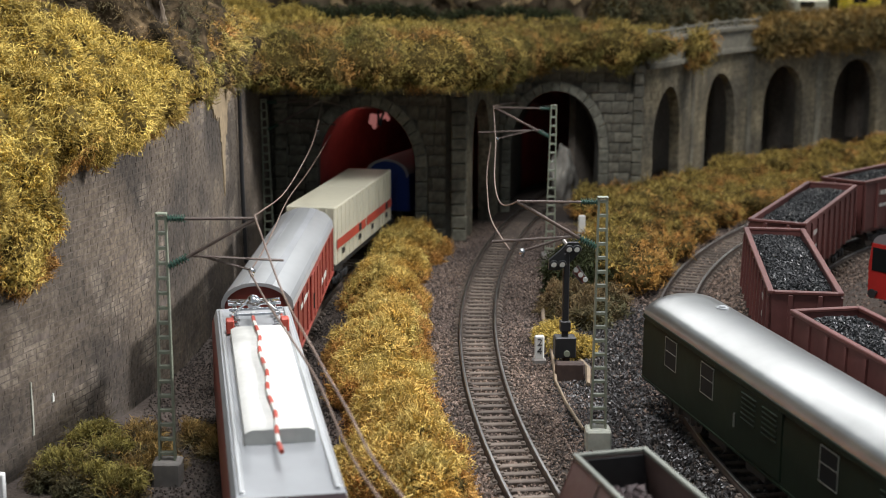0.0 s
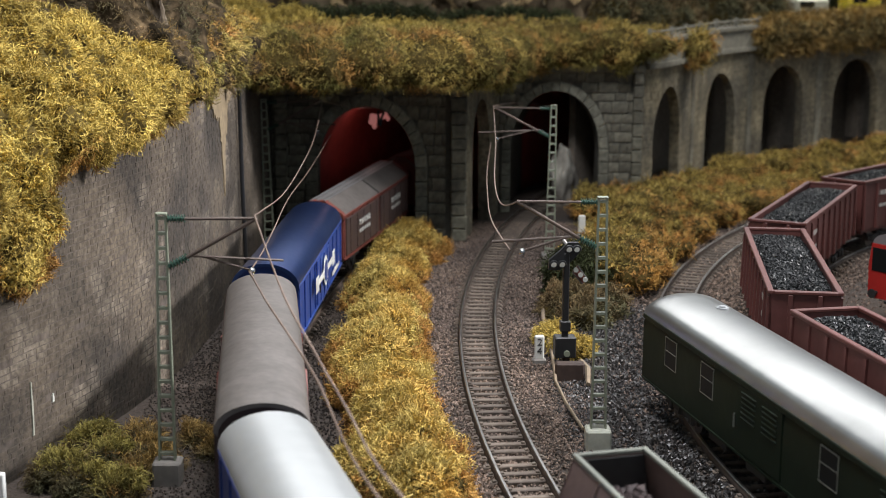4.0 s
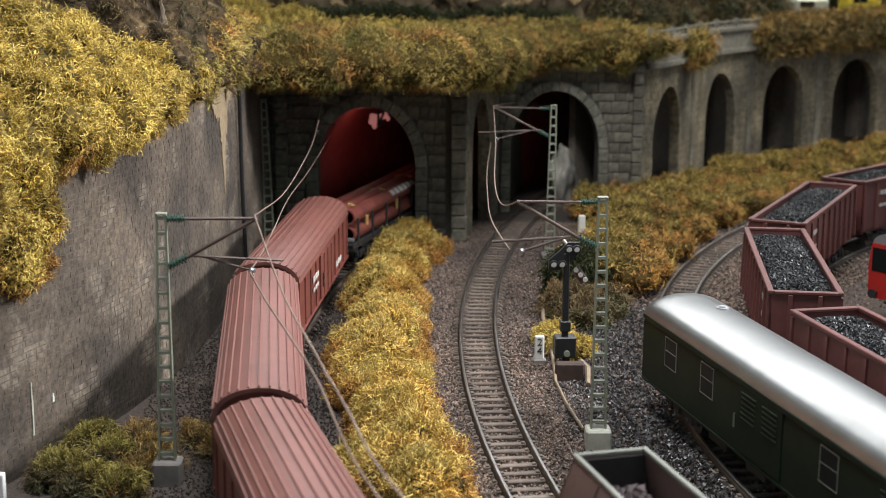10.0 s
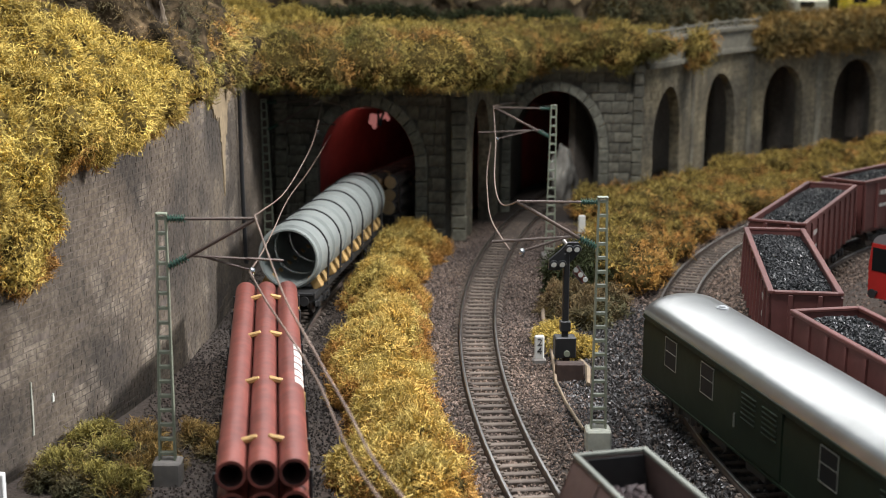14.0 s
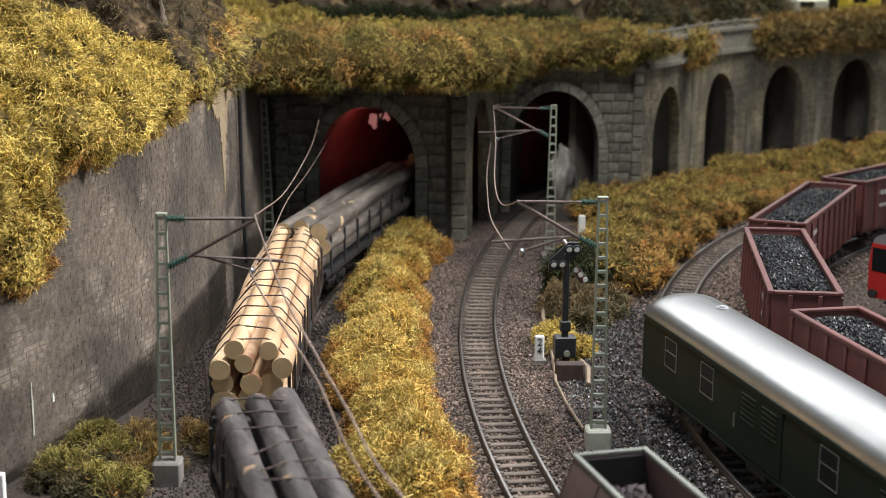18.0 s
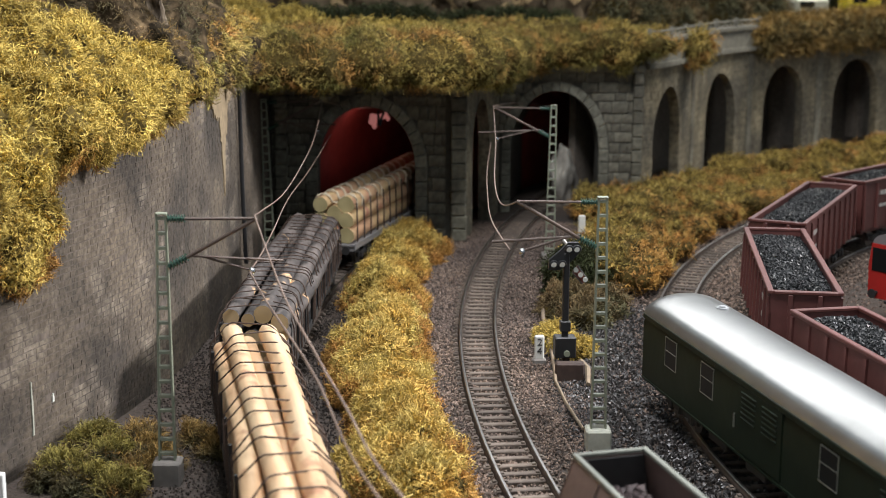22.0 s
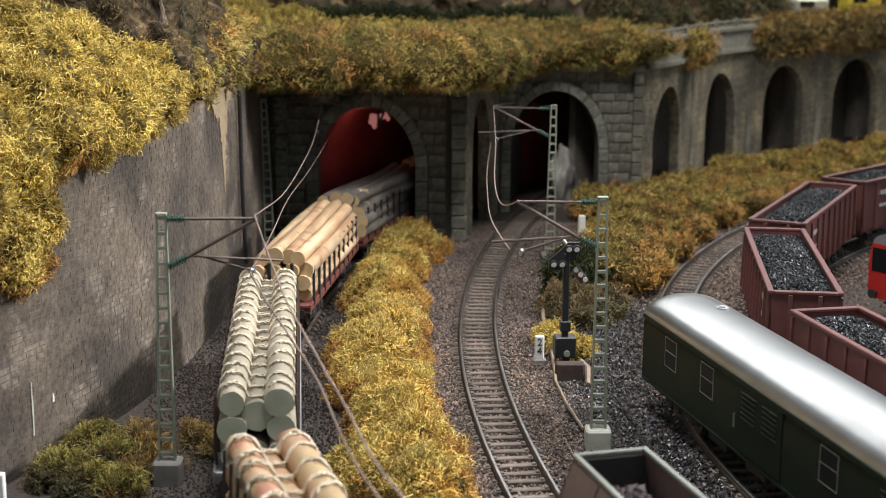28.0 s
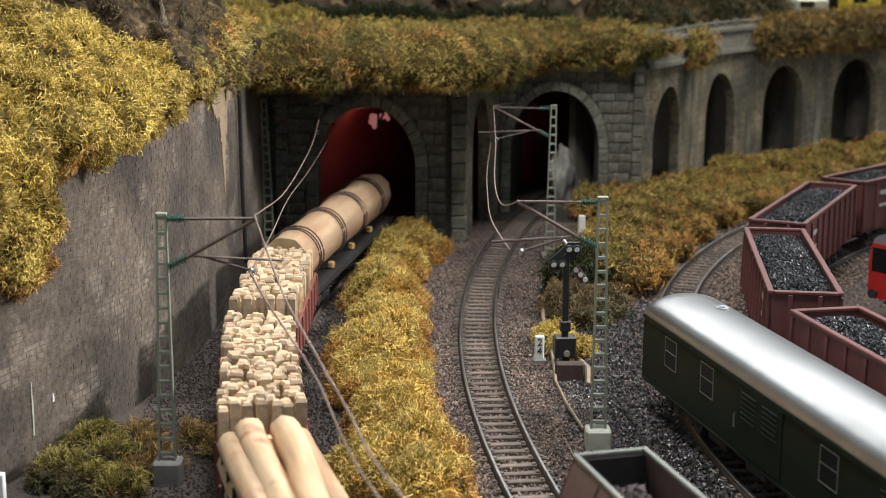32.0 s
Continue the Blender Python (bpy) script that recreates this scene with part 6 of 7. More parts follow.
# ---- overhead line masts ----
def mast(x, y, label, concrete, arm_dir, reach, foot=(1.0, 0.9, 0.9), lean=0.0, z_base=0.45):
    """Lattice mast on a block, with its cantilever towards the track; arm_dir: degrees."""
    m = thing("catenary_mast", label, "catenary mast", place(x, y, 0, arm_dir, 0, lean), group="overhead line masts")
    H = 8.85
    bm = fresh()
    box(bm, 0, 0, z_base - 0.5, foot[0], foot[1], 1.0, 0.07)
    part("foundation", bm, concrete, m, "concrete foundation block")
    for s in (-1, 1):
        bm = fresh()
        w0, w1 = 0.27, 0.15
        a = [(-0.16, 0.035), (0.16, 0.035), (0.16, -0.035), (-0.16, -0.035)]
        lo = [bm.verts.new((s * w0 + dy, dx, z_base)) for dx, dy in a]
        hi = [bm.verts.new((s * w1 + dy, dx * 0.7, z_base + H)) for dx, dy in a]
        bm.faces.new(lo), bm.faces.new(hi)
        for i in range(4):
            bm.faces.new((lo[i], lo[(i + 1) % 4], hi[(i + 1) % 4], hi[i]))
        bmesh.ops.recalc_face_normals(bm, faces=bm.faces)
        part("upright", bm, M_MAST, m, smooth=0)
    for i in range(17):
        z = z_base + 0.25 + i * (H - 0.4) / 16
        w = 0.27 - 0.12 * (z - z_base) / H
        bm = fresh()
        box(bm, 0, 0, z, 2 * w, 0.2, 0.1)
        part("rung", bm, M_MAST, m, smooth=0)
    bm = fresh()
    box(bm, 0, 0, z_base + H, 0.4, 0.28, 0.06, 0.02)
    part("cap", bm, M_MAST, m)
    # cantilever: top tube, stay, registration arm
    zt, zl = z_base + H - 0.18, z_base + H - 1.85
    for name, a, b, r in (("top_tube", (0.75, 0, zt), (reach, 0, zt + 0.03), 0.055), ("stay_tube", (0.8, 0, zl + 0.30), (reach, 0, zt + 0.03), 0.07)):
        bm = fresh()
        tube(bm, [a, b], r, 8)
        part(name, bm, M_ARM, m, "thin brown cantilever tube")
    bm = fresh()
    tube(bm, [(0.95, 0, zl + 0.38), (reach + 0.9, 0.1, zl + 0.22)], 0.05, 6)
    part("registration_arm", bm, M_ARM, m)
    bm = fresh()
    tube(bm, [(1.4, 0.05, zl + 0.34), (reach - 0.2, 0.1, zl - 0.14)], 0.045, 6)
    part("steady_arm", bm, M_ARM, m)
    bm = fresh()
    bmesh.ops.create_icosphere(bm, subdivisions=2, radius=0.13, matrix=Matrix.Translation((reach - 0.2, 0.1, zl - 0.16)))
    box(bm, reach - 0.2, 0.1, zl - 0.3, 0.12, 0.2, 0.16, 0.03)
    part("wire_clamp", bm, M_CHROME, m, "shiny metal wire clamp")
    for a, b in (((0.2, 0, zt), (0.8, 0, zt)), ((0.2, 0, zl), (0.85, 0, zl + 0.33))):
        bm = fresh()
        pa, pb = Vector(a), Vector(b)
        d = (pb - pa).normalized()
        e = d.cross(Vector((0, 1, 0))).normalized()
        f = d.cross(e)
        loops = []
        for i in range(27):
            p = pa + (pb - pa) * i / 26
            q = 0.15 if (i % 4) in (1, 2) else 0.07
            loops.append([bm.verts.new(p + q * (math.cos(k * math.tau / 10) * e + math.sin(k * math.tau / 10) * f)) for k in range(10)])
        for one, two in zip(loops[:-1], loops[1:]):
            for k in range(10):
                bm.faces.new((one[k], one[(k + 1) % 10], two[(k + 1) % 10], two[k]))
        bmesh.ops.recalc_face_normals(bm, faces=bm.faces)
        part("insulator", bm, M_INSULATOR, m, "ribbed green insulator")
    return m


mast(-9.72, 47.4, "grey-green lattice mast on a concrete block by the wall", M_DIRTY_CONCRETE, 2, 3.25, lean=0.6)
mast(-10.75, 86.0, "slim grey-green lattice mast against the retaining wall", M_DIRTY_CONCRETE, 0, 3.4, lean=-1.3)
mast(5.9, 51.0, "grey-green lattice mast on a pale concrete block", M_CONCRETE, 180, 3.15, foot=(0.95, 0.9, 0.9), lean=0.3)
mast(6.4, 83.0, "grey-green lattice mast before the dark portal", M_DIRTY_CONCRETE, 180, 3.5, lean=-0.5)


def wire(label, points, r=0.03, name="overhead_wire"):
    bm = fresh()
    line = [Vector(p) for p in points]
    dense = []
    for i in range(len(line) - 1):
        a, b, c, d = line[max(i - 1, 0)], line[i], line[i + 1], line[min(i + 2, len(line) - 1)]
        for k in range(8):
            t = k / 8
            dense.append(0.5 * ((2 * b) + (c - a) * t + (2 * a - 5 * b + 4 * c - d) * t * t + (3 * b - a - 3 * c + d) * t ** 3))
    dense.append(line[-1])
    tube(bm, dense, r, 6)
    return tagged(new(name, mesh_of(bm, M_WIRE, smooth=60)), label, "overhead wire", group="overhead wires")


wire("thin copper-grey catenary wire between two masts", [(-7.39, 86, 9.15), (-6.99, 76, 8.22), (-6.89, 67, 7.88), (-6.8, 59, 8.0), (-6.68, 51.5, 8.69), (-6.44, 47.4, 9.25)])
wire("thin copper-grey contact wire over the train", [(-6.9, 86.1, 7.11), (-7.16, 75, 6.67), (-7.34, 66, 6.62), (-7.07, 58, 6.73), (-6.78, 51.5, 7.02), (-6.64, 47.4, 7.3)])
wire("catenary wire running on over the train", [(-6.44, 47.4, 9.24), (-4.96, 42.5, 7.73), (-3.9, 39.5, 7.04), (-2.54, 35.5, 6.34), (-1.02, 31, 5.75), (3.0, 20, 6.4), (10, 6, 8.5)], 0.036)
wire("contact wire running on over the train", [(-6.64, 47.4, 7.26), (-5.71, 44.5, 6.92), (-4.66, 41.5, 6.61), (-3.5, 38, 6.26), (-1.51, 31, 5.65), (3.2, 19, 5.7), (10, 6, 6.5)], 0.036)
wire("bowed catenary wire over the middle track", [(2.93, 83, 9.29), (2.75, 74, 8.36), (2.42, 66, 7.79), (2.29, 59, 7.96), (2.43, 55, 8.28), (2.77, 51, 9.15)])
wire("bowed contact wire over the middle track", [(2.82, 83, 7.12), (2.29, 73, 7.0), (2.07, 65, 7.01), (2.04, 58.5, 7.03), (2.48, 51, 7.29)])
wire("overhead wire that enters the dark tunnel", [(2.93, 83, 9.25), (4.6, 95, 8.2), (7.0, 104, 7.2)])
wire("overhead wire that enters the red tunnel", [(-7.39, 86, 9.2), (-5.8, 92, 8.2), (-4.0, 99, 7.4)])


# ---- signal, kilometre post, bits beside the track ----
def colour_light_signal():
    sg = thing("dwarf_signal", "black two-board railway signal on a short post", "railway signal", place(5.5, 61.5, -0.3, 4))
    bm = fresh()
    box(bm, 0, 0, 1.0, 0.95, 0.7, 0.95, 0.04)
    part("relay_box", bm, M_BLACK, sg)
    bm = fresh()
    tube(bm, [(0.05, -0.36, 0.75), (0.05, -0.46, 0.75)], 0.14, 12)
    part("bolt", bm, M_MAST, sg)
    bm = fresh()
    box(bm, 0.05, 0, 0.3, 0.32, 0.5, 0.6, 0.03)
    part("foot", bm, M_RUST, sg, "rusty brown foot")
    bm = fresh()
    box(bm, 0, 0, 3.2, 0.28, 0.28, 4.2, 0.03)
    part("post", bm, M_BLACK, sg)
    bm = fresh()
    box(bm, 0, 0, 1.95, 0.46, 0.42, 0.46, 0.03)
    part("collar", bm, M_BLACK, sg)
    bm = fresh()
    pts = [(-0.82, 4.55), (-0.3, 4.52), (0.38, 5.1), (0.66, 5.45), (0.52, 5.78), (0.05, 5.78), (-0.25, 5.45), (-0.78, 5.0)]
    prism(bm, pts, -0.12, 0.12)
    part("board", bm, M_BLACK, sg, "black signal board")
    for x, z in ((-0.6, 4.82), (-0.22, 4.82), (0.08, 5.5), (0.42, 5.5)):
        bm = fresh()
        tube(bm, [(x, -0.12, z), (x, -0.24, z)], 0.13, 12)
        lens = part("lamp", bm, M_LENS, sg, "unlit pale signal lens")
        bm = fresh()
        tube(bm, [(x + 0.17 * math.cos(a), -0.36, z + 0.17 * math.sin(a)) for a in np.linspace(0.1, 3.04, 9)], 0.045, 5)
        tube(bm, [(x + 0.16 * math.cos(a), -0.2, z + 0.16 * math.sin(a)) for a in np.linspace(0.1, 3.04, 9)], 0.045, 5)
        part("hood", bm, M_BLACK, lens)
    bm = fresh()
    prism(bm, [(0.32, 4.35), (0.75, 3.85), (0.98, 4.05), (0.55, 4.68)], 0.1, 0.3)
    back = part("distant_board", bm, M_DUST, sg, "small rusty tilted board")
    bm = fresh()
    rim = [(0.32, 4.35), (0.75, 3.85), (0.98, 4.05), (0.55, 4.68), (0.32, 4.35)]
    tube(bm, [(x, 0.1, z) for x, z in rim], 0.045, 5)
    part("board_rim", bm, M_WHEEL, back, "dull metal rim")
    for x, z in ((0.45, 4.5), (0.66, 4.27), (0.88, 4.05)):
        bm = fresh()
        tube(bm, [(x, 0.1, z), (x, 0.0, z)], 0.11, 10)
        part("lamp", bm, M_LENS, back, "small lens")
    bm = fresh()
    tube(bm, [(0, 0, 5.7), (-0.25, 0, 6.0), (-0.3, 0, 5.95)], 0.07, 6)
    part("tip", bm, M_WHITE, sg, "white tip")


colour_light_signal()

text = bpy.data.curves.new("digits", "FONT")
text.body, text.size, text.align_x, text.space_line = "2\n4", 0.0048, "CENTER", 0.85
text.extrude = 0.00008


def number_post(x, y, rz, tall, label, lettered, z=-0.35):
    post = thing("kilometre_post", label, "marker post", place(x, y, z, rz))
    bm = fresh()
    box(bm, 0, 0, 0.1, 0.62, 0.5, 0.3, 0.06)
    part("base", bm, M_DIRTY_CONCRETE, post)
    bm = fresh()
    box(bm, 0, 0, 0.22 + tall / 2, 0.43, 0.28, tall, 0.05)
    part("slab", bm, M_WHITE, post, "white slab")
    if lettered:
        t = new("numerals", text)
        t.data.materials.append(M_INK)
        t.parent = post
        t.matrix_basis = place(0, -0.15, 0.22 + tall * 0.6, 0, 90)


number_post(4.42, 62.3, 4, 1.1, "white kilometre post with black numerals 2 and 4", True)
number_post(8.5, 85.0, 0, 1.2, "small dull white marker post", False, 0.95)


def twig(points, r, label, mat=None):
    bm = fresh()
    tube(bm, points, r, 6, r_end=r * 0.6)
    return tagged(new("twig", mesh_of(bm, mat or M_TWIG, smooth=60)), label, "twig")


twig([(5.3, 72.2, -0.1), (5.1, 69.8, 0.0), (5.0, 66.8, 0.0), (5.05, 64.0, 0.0), (5.0, 60.7, -0.1), (4.9, 58.7, -0.1), (5.1, 55.7, -0.1), (5.5, 52.6, -0.15)], 0.11, "pale bent edging strip along the ballast")
twig([(6.3, 62.0, -0.2), (6.45, 60.3, 0.0), (6.3, 58.6, -0.2)], 0.16, "pale bent bark strip by the signal")
bm = fresh()
box(bm, 5.6, 59.8, 0.0, 1.3, 0.5, 0.9, 0.08)
tagged(new("rusty_box", mesh_of(bm, M_RUST)), "low rusty brown cable box", "cable box")
twig([(17.5, 79.5, -0.2), (18.9, 78.9, -0.15)], 0.12, "short pale stick on the gravel", M_CREAM)
# dark conduit and ochre stain strip on the wall
bm = fresh()
tube(bm, [(-10.98, 76, 10.8), (-10.98, 76.2, 6), (-10.9, 76.4, 1.2)], 0.12, 8)
tagged(new("conduit", mesh_of(bm, M_BLACK, smooth=60)), "black vertical pipe fixed to the retaining wall", "pipe")
bm = fresh()
box(bm, -15.27, 45.2, 0.1, 0.9, 0.3, 1.3, 0.03)
tagged(new("board", mesh_of(bm, M_PANEL)), "white board edge beside the wall", "board")


def wall_patch(u0, z0, outline, mat, label, ragged=1.0, name="plaster_patch"):
    """A thin ragged skin of plaster on the retaining wall."""
    bm = fresh()
    p, nrm = RET(u0)
    rng = random.Random(3)
    fine = []
    for (xa, za), (xb, zb) in zip(outline, outline[1:] + outline[:1]):
        for k in range(7):
            fine.append((xa + (xb - xa) * k / 7 + ragged * rng.uniform(-0.14, 0.14), za + (zb - za) * k / 7 + ragged * rng.uniform(-0.16, 0.16)))
    outline = fine
    d = Vector((-nrm.y, nrm.x))
    front = [bm.verts.new((p.x + d.x * a + nrm.x * 0.06, p.y + d.y * a + nrm.y * 0.06, z0 + b)) for a, b in outline]
    back = [bm.verts.new((p.x + d.x * a - nrm.x * 0.02, p.y + d.y * a - nrm.y * 0.02, z0 + b)) for a, b in outline]
    bm.faces.new(front)
    n = len(front)
    for i in range(n):
        bm.faces.new((front[i], back[i], back[(i + 1) % n], front[(i + 1) % n]))
    bmesh.ops.recalc_face_normals(bm, faces=bm.faces)
    o = part(name, bm, mat, retaining, label, smooth=0)
    return o


def ret_u(y):
    return min(np.linspace(0, RET_LEN, 900), key=lambda u: abs(RET(u)[0].y - y))


wall_patch(ret_u(71.4), 8.0, [(-3.2, 3.4), (-2.4, 2.2), (-1.0, 1.9), (-0.4, 0.4), (0.0, -2.0), (0.25, -2.1), (0.5, 0.2), (1.2, 1.0), (1.6, 2.4), (3.2, 2.8), (3.0, 3.5)], M_OCHRE, "ochre patch of bare plaster")

wall_patch(ret_u(50.0), 1.9, [(-0.05, -0.16), (0.06, -0.13), (0.03, 0.16), (-0.04, 0.1)], M_WHITE, "white paint flake", 0.1, "paint_flake")
wall_patch(ret_u(48.7), 1.9, [(-0.04, -1.05), (0.04, -1.0), (0.05, 0.2), (0.0, 1.0), (-0.05, 0.95), (-0.03, 0.0)], M_CONCRETE, "pale dried glue run", 0.12, "glue_run")


# ---- moss, bushes and trees ----
def strands(at, out, length, thick, curl, rng, segs=3):
    """Curled flat fibres that lie tangled over the surface at the points at."""
    n = len(at)
    # neighbouring fibres lean the same way, so that tufts form
    f = 2.6
    lean = np.stack([np.sin(f * at[:, 1] + 1.7 * np.sin(f * at[:, 2])), np.sin(f * at[:, 2] + 1.3 + 1.5 * np.sin(f * at[:, 0])), np.sin(f * at[:, 0] + 2.1 + 1.6 * np.sin(f * at[:, 1]))], -1)
    d = 0.75 * out + 0.6 * lean + rng.normal(0, 0.38, (n, 3))
    d /= np.linalg.norm(d, axis=1, keepdims=True)
    ln = length * rng.uniform(0.45, 1.35, (n, 1))
    side = np.cross(d, rng.normal(0, 1, (n, 3)))
    side /= np.linalg.norm(side, axis=1, keepdims=True) + 1e-9
    other = np.cross(d, side)
    turns, phase = rng.uniform(2.5, 6.5, (n, 1)), rng.uniform(0, 6.28, (n, 1))
    amp = curl * ln * rng.uniform(0.4, 1.2, (n, 1))
    rings = []
    for k in range(segs + 1):
        t = k / segs
        c = at + d * ln * t + amp * (side * (np.sin(turns * t + phase) - np.sin(phase)) + other * (np.cos(turns * t + phase) - np.cos(phase)))
        r = thick * (1.15 - 0.6 * t)
        w = side * math.cos(t) + other * math.sin(t)
        rings.append(np.stack([c + r * w, c - r * w], 1))
    v = np.stack(rings, 1).reshape(-1, 3)
    per = 2 * (segs + 1)
    f = np.array([(2 * k, 2 * k + 1, 2 * k + 3, 2 * k + 2) for k in range(segs)])
    return v, (f[None] + per * np.arange(n)[:, None, None]).reshape(-1, 4)


def lumpy(p, seed, f):
    """Smooth uneven values of about -1 to 1 at the points p."""
    rng = np.random.default_rng(seed)
    total = 0.0
    for octave, amp in ((1.0, 0.55), (2.1, 0.3), (4.3, 0.15)):
        for _ in range(3):
            k = rng.normal(0, 1, 3)
            k *= f * octave / np.linalg.norm(k)
            q = p @ k + rng.uniform(0, 6.28)
            total = total + amp * 0.62 * np.sin(q + 1.3 * np.sin(p @ rng.normal(0, f * octave * 0.6, 3) + rng.uniform(0, 6.28)))
    return total


def grown(root, grid, hint, mat, count, length, thick, seed, bump=0.3, freq=1.4, hang=0.0, core=None, edge_mat=None, edge=0.0, bare=0.0, sink=0.10):
    """A moss skin over a grid of points (n, m, 3): an uneven core and a coat of curled fibres.
    hint: a direction that the skin faces; edge: the share of rows that carry edge_mat; bare: the share of thin spots."""
    rng = np.random.default_rng(seed)

    def normals(g):
        a, b = np.gradient(g, axis=0), np.gradient(g, axis=1)
        n = np.cross(a, b)
        n /= np.linalg.norm(n, axis=-1, keepdims=True) + 1e-9
        return n * np.sign((n * hint(g)).sum() + 1e-9)
    nm = normals(grid)
    grid = grid + nm * (bump * lumpy(grid, seed, freq))[..., None]
    nm = normals(grid)
    n, m = grid.shape[:2]
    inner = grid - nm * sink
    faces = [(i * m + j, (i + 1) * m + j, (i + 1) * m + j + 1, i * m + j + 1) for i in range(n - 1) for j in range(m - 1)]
    # M_CORE's dark tone shows in the gaps as painted shade
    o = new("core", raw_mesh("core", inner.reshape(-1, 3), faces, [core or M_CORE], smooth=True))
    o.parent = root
    size = np.linalg.norm(np.cross(grid[1:, :-1] - grid[:-1, :-1], grid[:-1, 1:] - grid[:-1, :-1]), axis=-1).ravel()
    cell = rng.choice(len(size), count, p=size / size.sum())
    i, j = cell // (m - 1), cell % (m - 1)
    a, b = rng.uniform(0, 1, (count, 1)), rng.uniform(0, 1, (count, 1))

    def blend(g):
        return (g[i, j] * (1 - a) + g[i + 1, j] * a) * (1 - b) + (g[i, j + 1] * (1 - a) + g[i + 1, j + 1] * a) * b
    at, out = blend(grid), blend(nm)
    row = (j + b[:, 0]) / (m - 1)
    if bare:
        keep = lumpy(at, seed + 9, 2.2) + rng.normal(0, 0.2, count) > bare - 1
        at, out, row = at[keep], out[keep], row[keep]
    at = at - out * rng.uniform(0, 0.2, (len(at), 1)) + out * (0.16 * lumpy(at, seed + 3, 5.0))[:, None]
    out = out - np.array([0, 0, hang])
    rim = (row + 0.22 * lumpy(at, seed + 5, 0.9) + rng.normal(0, 0.05, len(at)) < edge) & (edge_mat is not None)
    for name, mask, mt in (("moss_coat", ~rim, mat), ("moss_fringe", rim, edge_mat)):
        if mask.sum() > 20:
            v, f = strands(at[mask], out[mask], length, thick, 0.34, rng)
            o = new(name, raw_mesh("fibres", v, f, [mt]))
            o.parent = root
            tagged(o, kind="stuff")
    return root


def clump(centre, radii, label, mat, count, length=0.55, thick=0.022, turn=0.0, hang=0.0, name="moss_bush", category="bush", group="moss bushes", seed=0, edge_mat=None, edge=0.0):
    """A ragged cushion of moss, an uneven dome; with hang it goes round below."""
    root = thing(name, label, category, place(*centre, turn), group=group)
    low = -1.2 if hang else -0.35
    th, ph = np.meshgrid(np.linspace(0, math.tau, 40), np.linspace(low, 1.5, 18), indexing="ij")
    r = np.array(radii) * 0.92
    unit = np.stack([np.cos(th) * np.cos(ph), np.sin(th) * np.cos(ph), np.sin(ph)], -1)
    swell = 1 + 0.20 * lumpy(unit * 1.6, 2000 + seed, 1.6)
    grid = unit * r * swell[..., None]
    grid[..., 2] = np.sign(grid[..., 2]) * r[2] * np.abs(grid[..., 2] / r[2]) ** 0.8
    return grown(root, grid, lambda g: g, mat, int(count * 0.5), length, thick * 1.25, 1000 + seed, bump=0.3 * min(radii), freq=2.6 / min(radii) ** 0.5, hang=hang, edge_mat=edge_mat, edge=edge, sink=0.12)


def moss_curtain(label, path, profile, rows, mat, count, length, thick, seed, bump=0.35, freq=1.1, hang=0.5, hint=(0.4, -0.7, 0.6), core=None, edge_mat=None, edge=0.0, bare=0.0, name="moss_curtain", category="moss", steps=70):
    """Moss draped along path(t), whose profile(t) is a list of (outwards, z) from its lower edge up."""
    root = thing(name, label, category, group="moss curtains")
    grid = []
    for t in np.linspace(0, 1, steps):
        p, nrm = path(t)
        prof = np.array(profile(t))
        run = np.linspace(0, 1, len(prof))
        k = np.linspace(0, 1, rows)
        off, z = np.interp(k, run, prof[:, 0]), np.interp(k, run, prof[:, 1])
        for _ in range(3):
            off[1:-1], z[1:-1] = (off[:-2] + 2 * off[1:-1] + off[2:]) / 4, (z[:-2] + 2 * z[1:-1] + z[2:]) / 4
        grid.append(np.stack([p.x + nrm.x * off, p.y + nrm.y * off, z], -1))
    return grown(root, np.array(grid), lambda g: np.array(hint), mat, count, length, thick, seed, bump, freq, hang, core, edge_mat, edge, bare)


SEED = [0]


def row_of(points, radii, label, mat, count, **kw):
    for k, (x, y, z) in enumerate(points):
        SEED[0] += 1
        q = random.uniform(0.85, 1.15)
        clump((x, y, z), (radii[0] * q, radii[1] * q, radii[2] * random.uniform(0.85, 1.15)), label, mat, count, turn=random.uniform(-15, 15), seed=SEED[0], **kw)


# the yellow strip between the two main tracks
row_of([(-1.9, 85.6, -0.3), (-2.7, 79.6, -0.2), (-3.2, 73.4, -0.2), (-2.9, 67.6, -0.2), (-3.1, 62.4, -0.2), (-2.45, 57.0, -0.2), (-1.85, 52.4, -0.2), (-1.5, 48.4, -0.2), (-0.8, 45.0, -0.2)],
       (1.95, 3.1, 1.7), "shaggy golden-yellow moss bush between the tracks", M_MOSS_GOLD, 22000, length=0.40, thick=0.0165, edge_mat=M_MOSS_ORANGE, edge=0.36)


def between(points):
    line, length = polyline(points)
    return lambda t: line(t * length)


def spans(t, keys):
    """Values at t between keys (t, a, b, ...)."""
    k = np.array(keys, float)
    return [float(np.interp(t, k[:, 0], k[:, c])) for c in range(1, k.shape[1])]


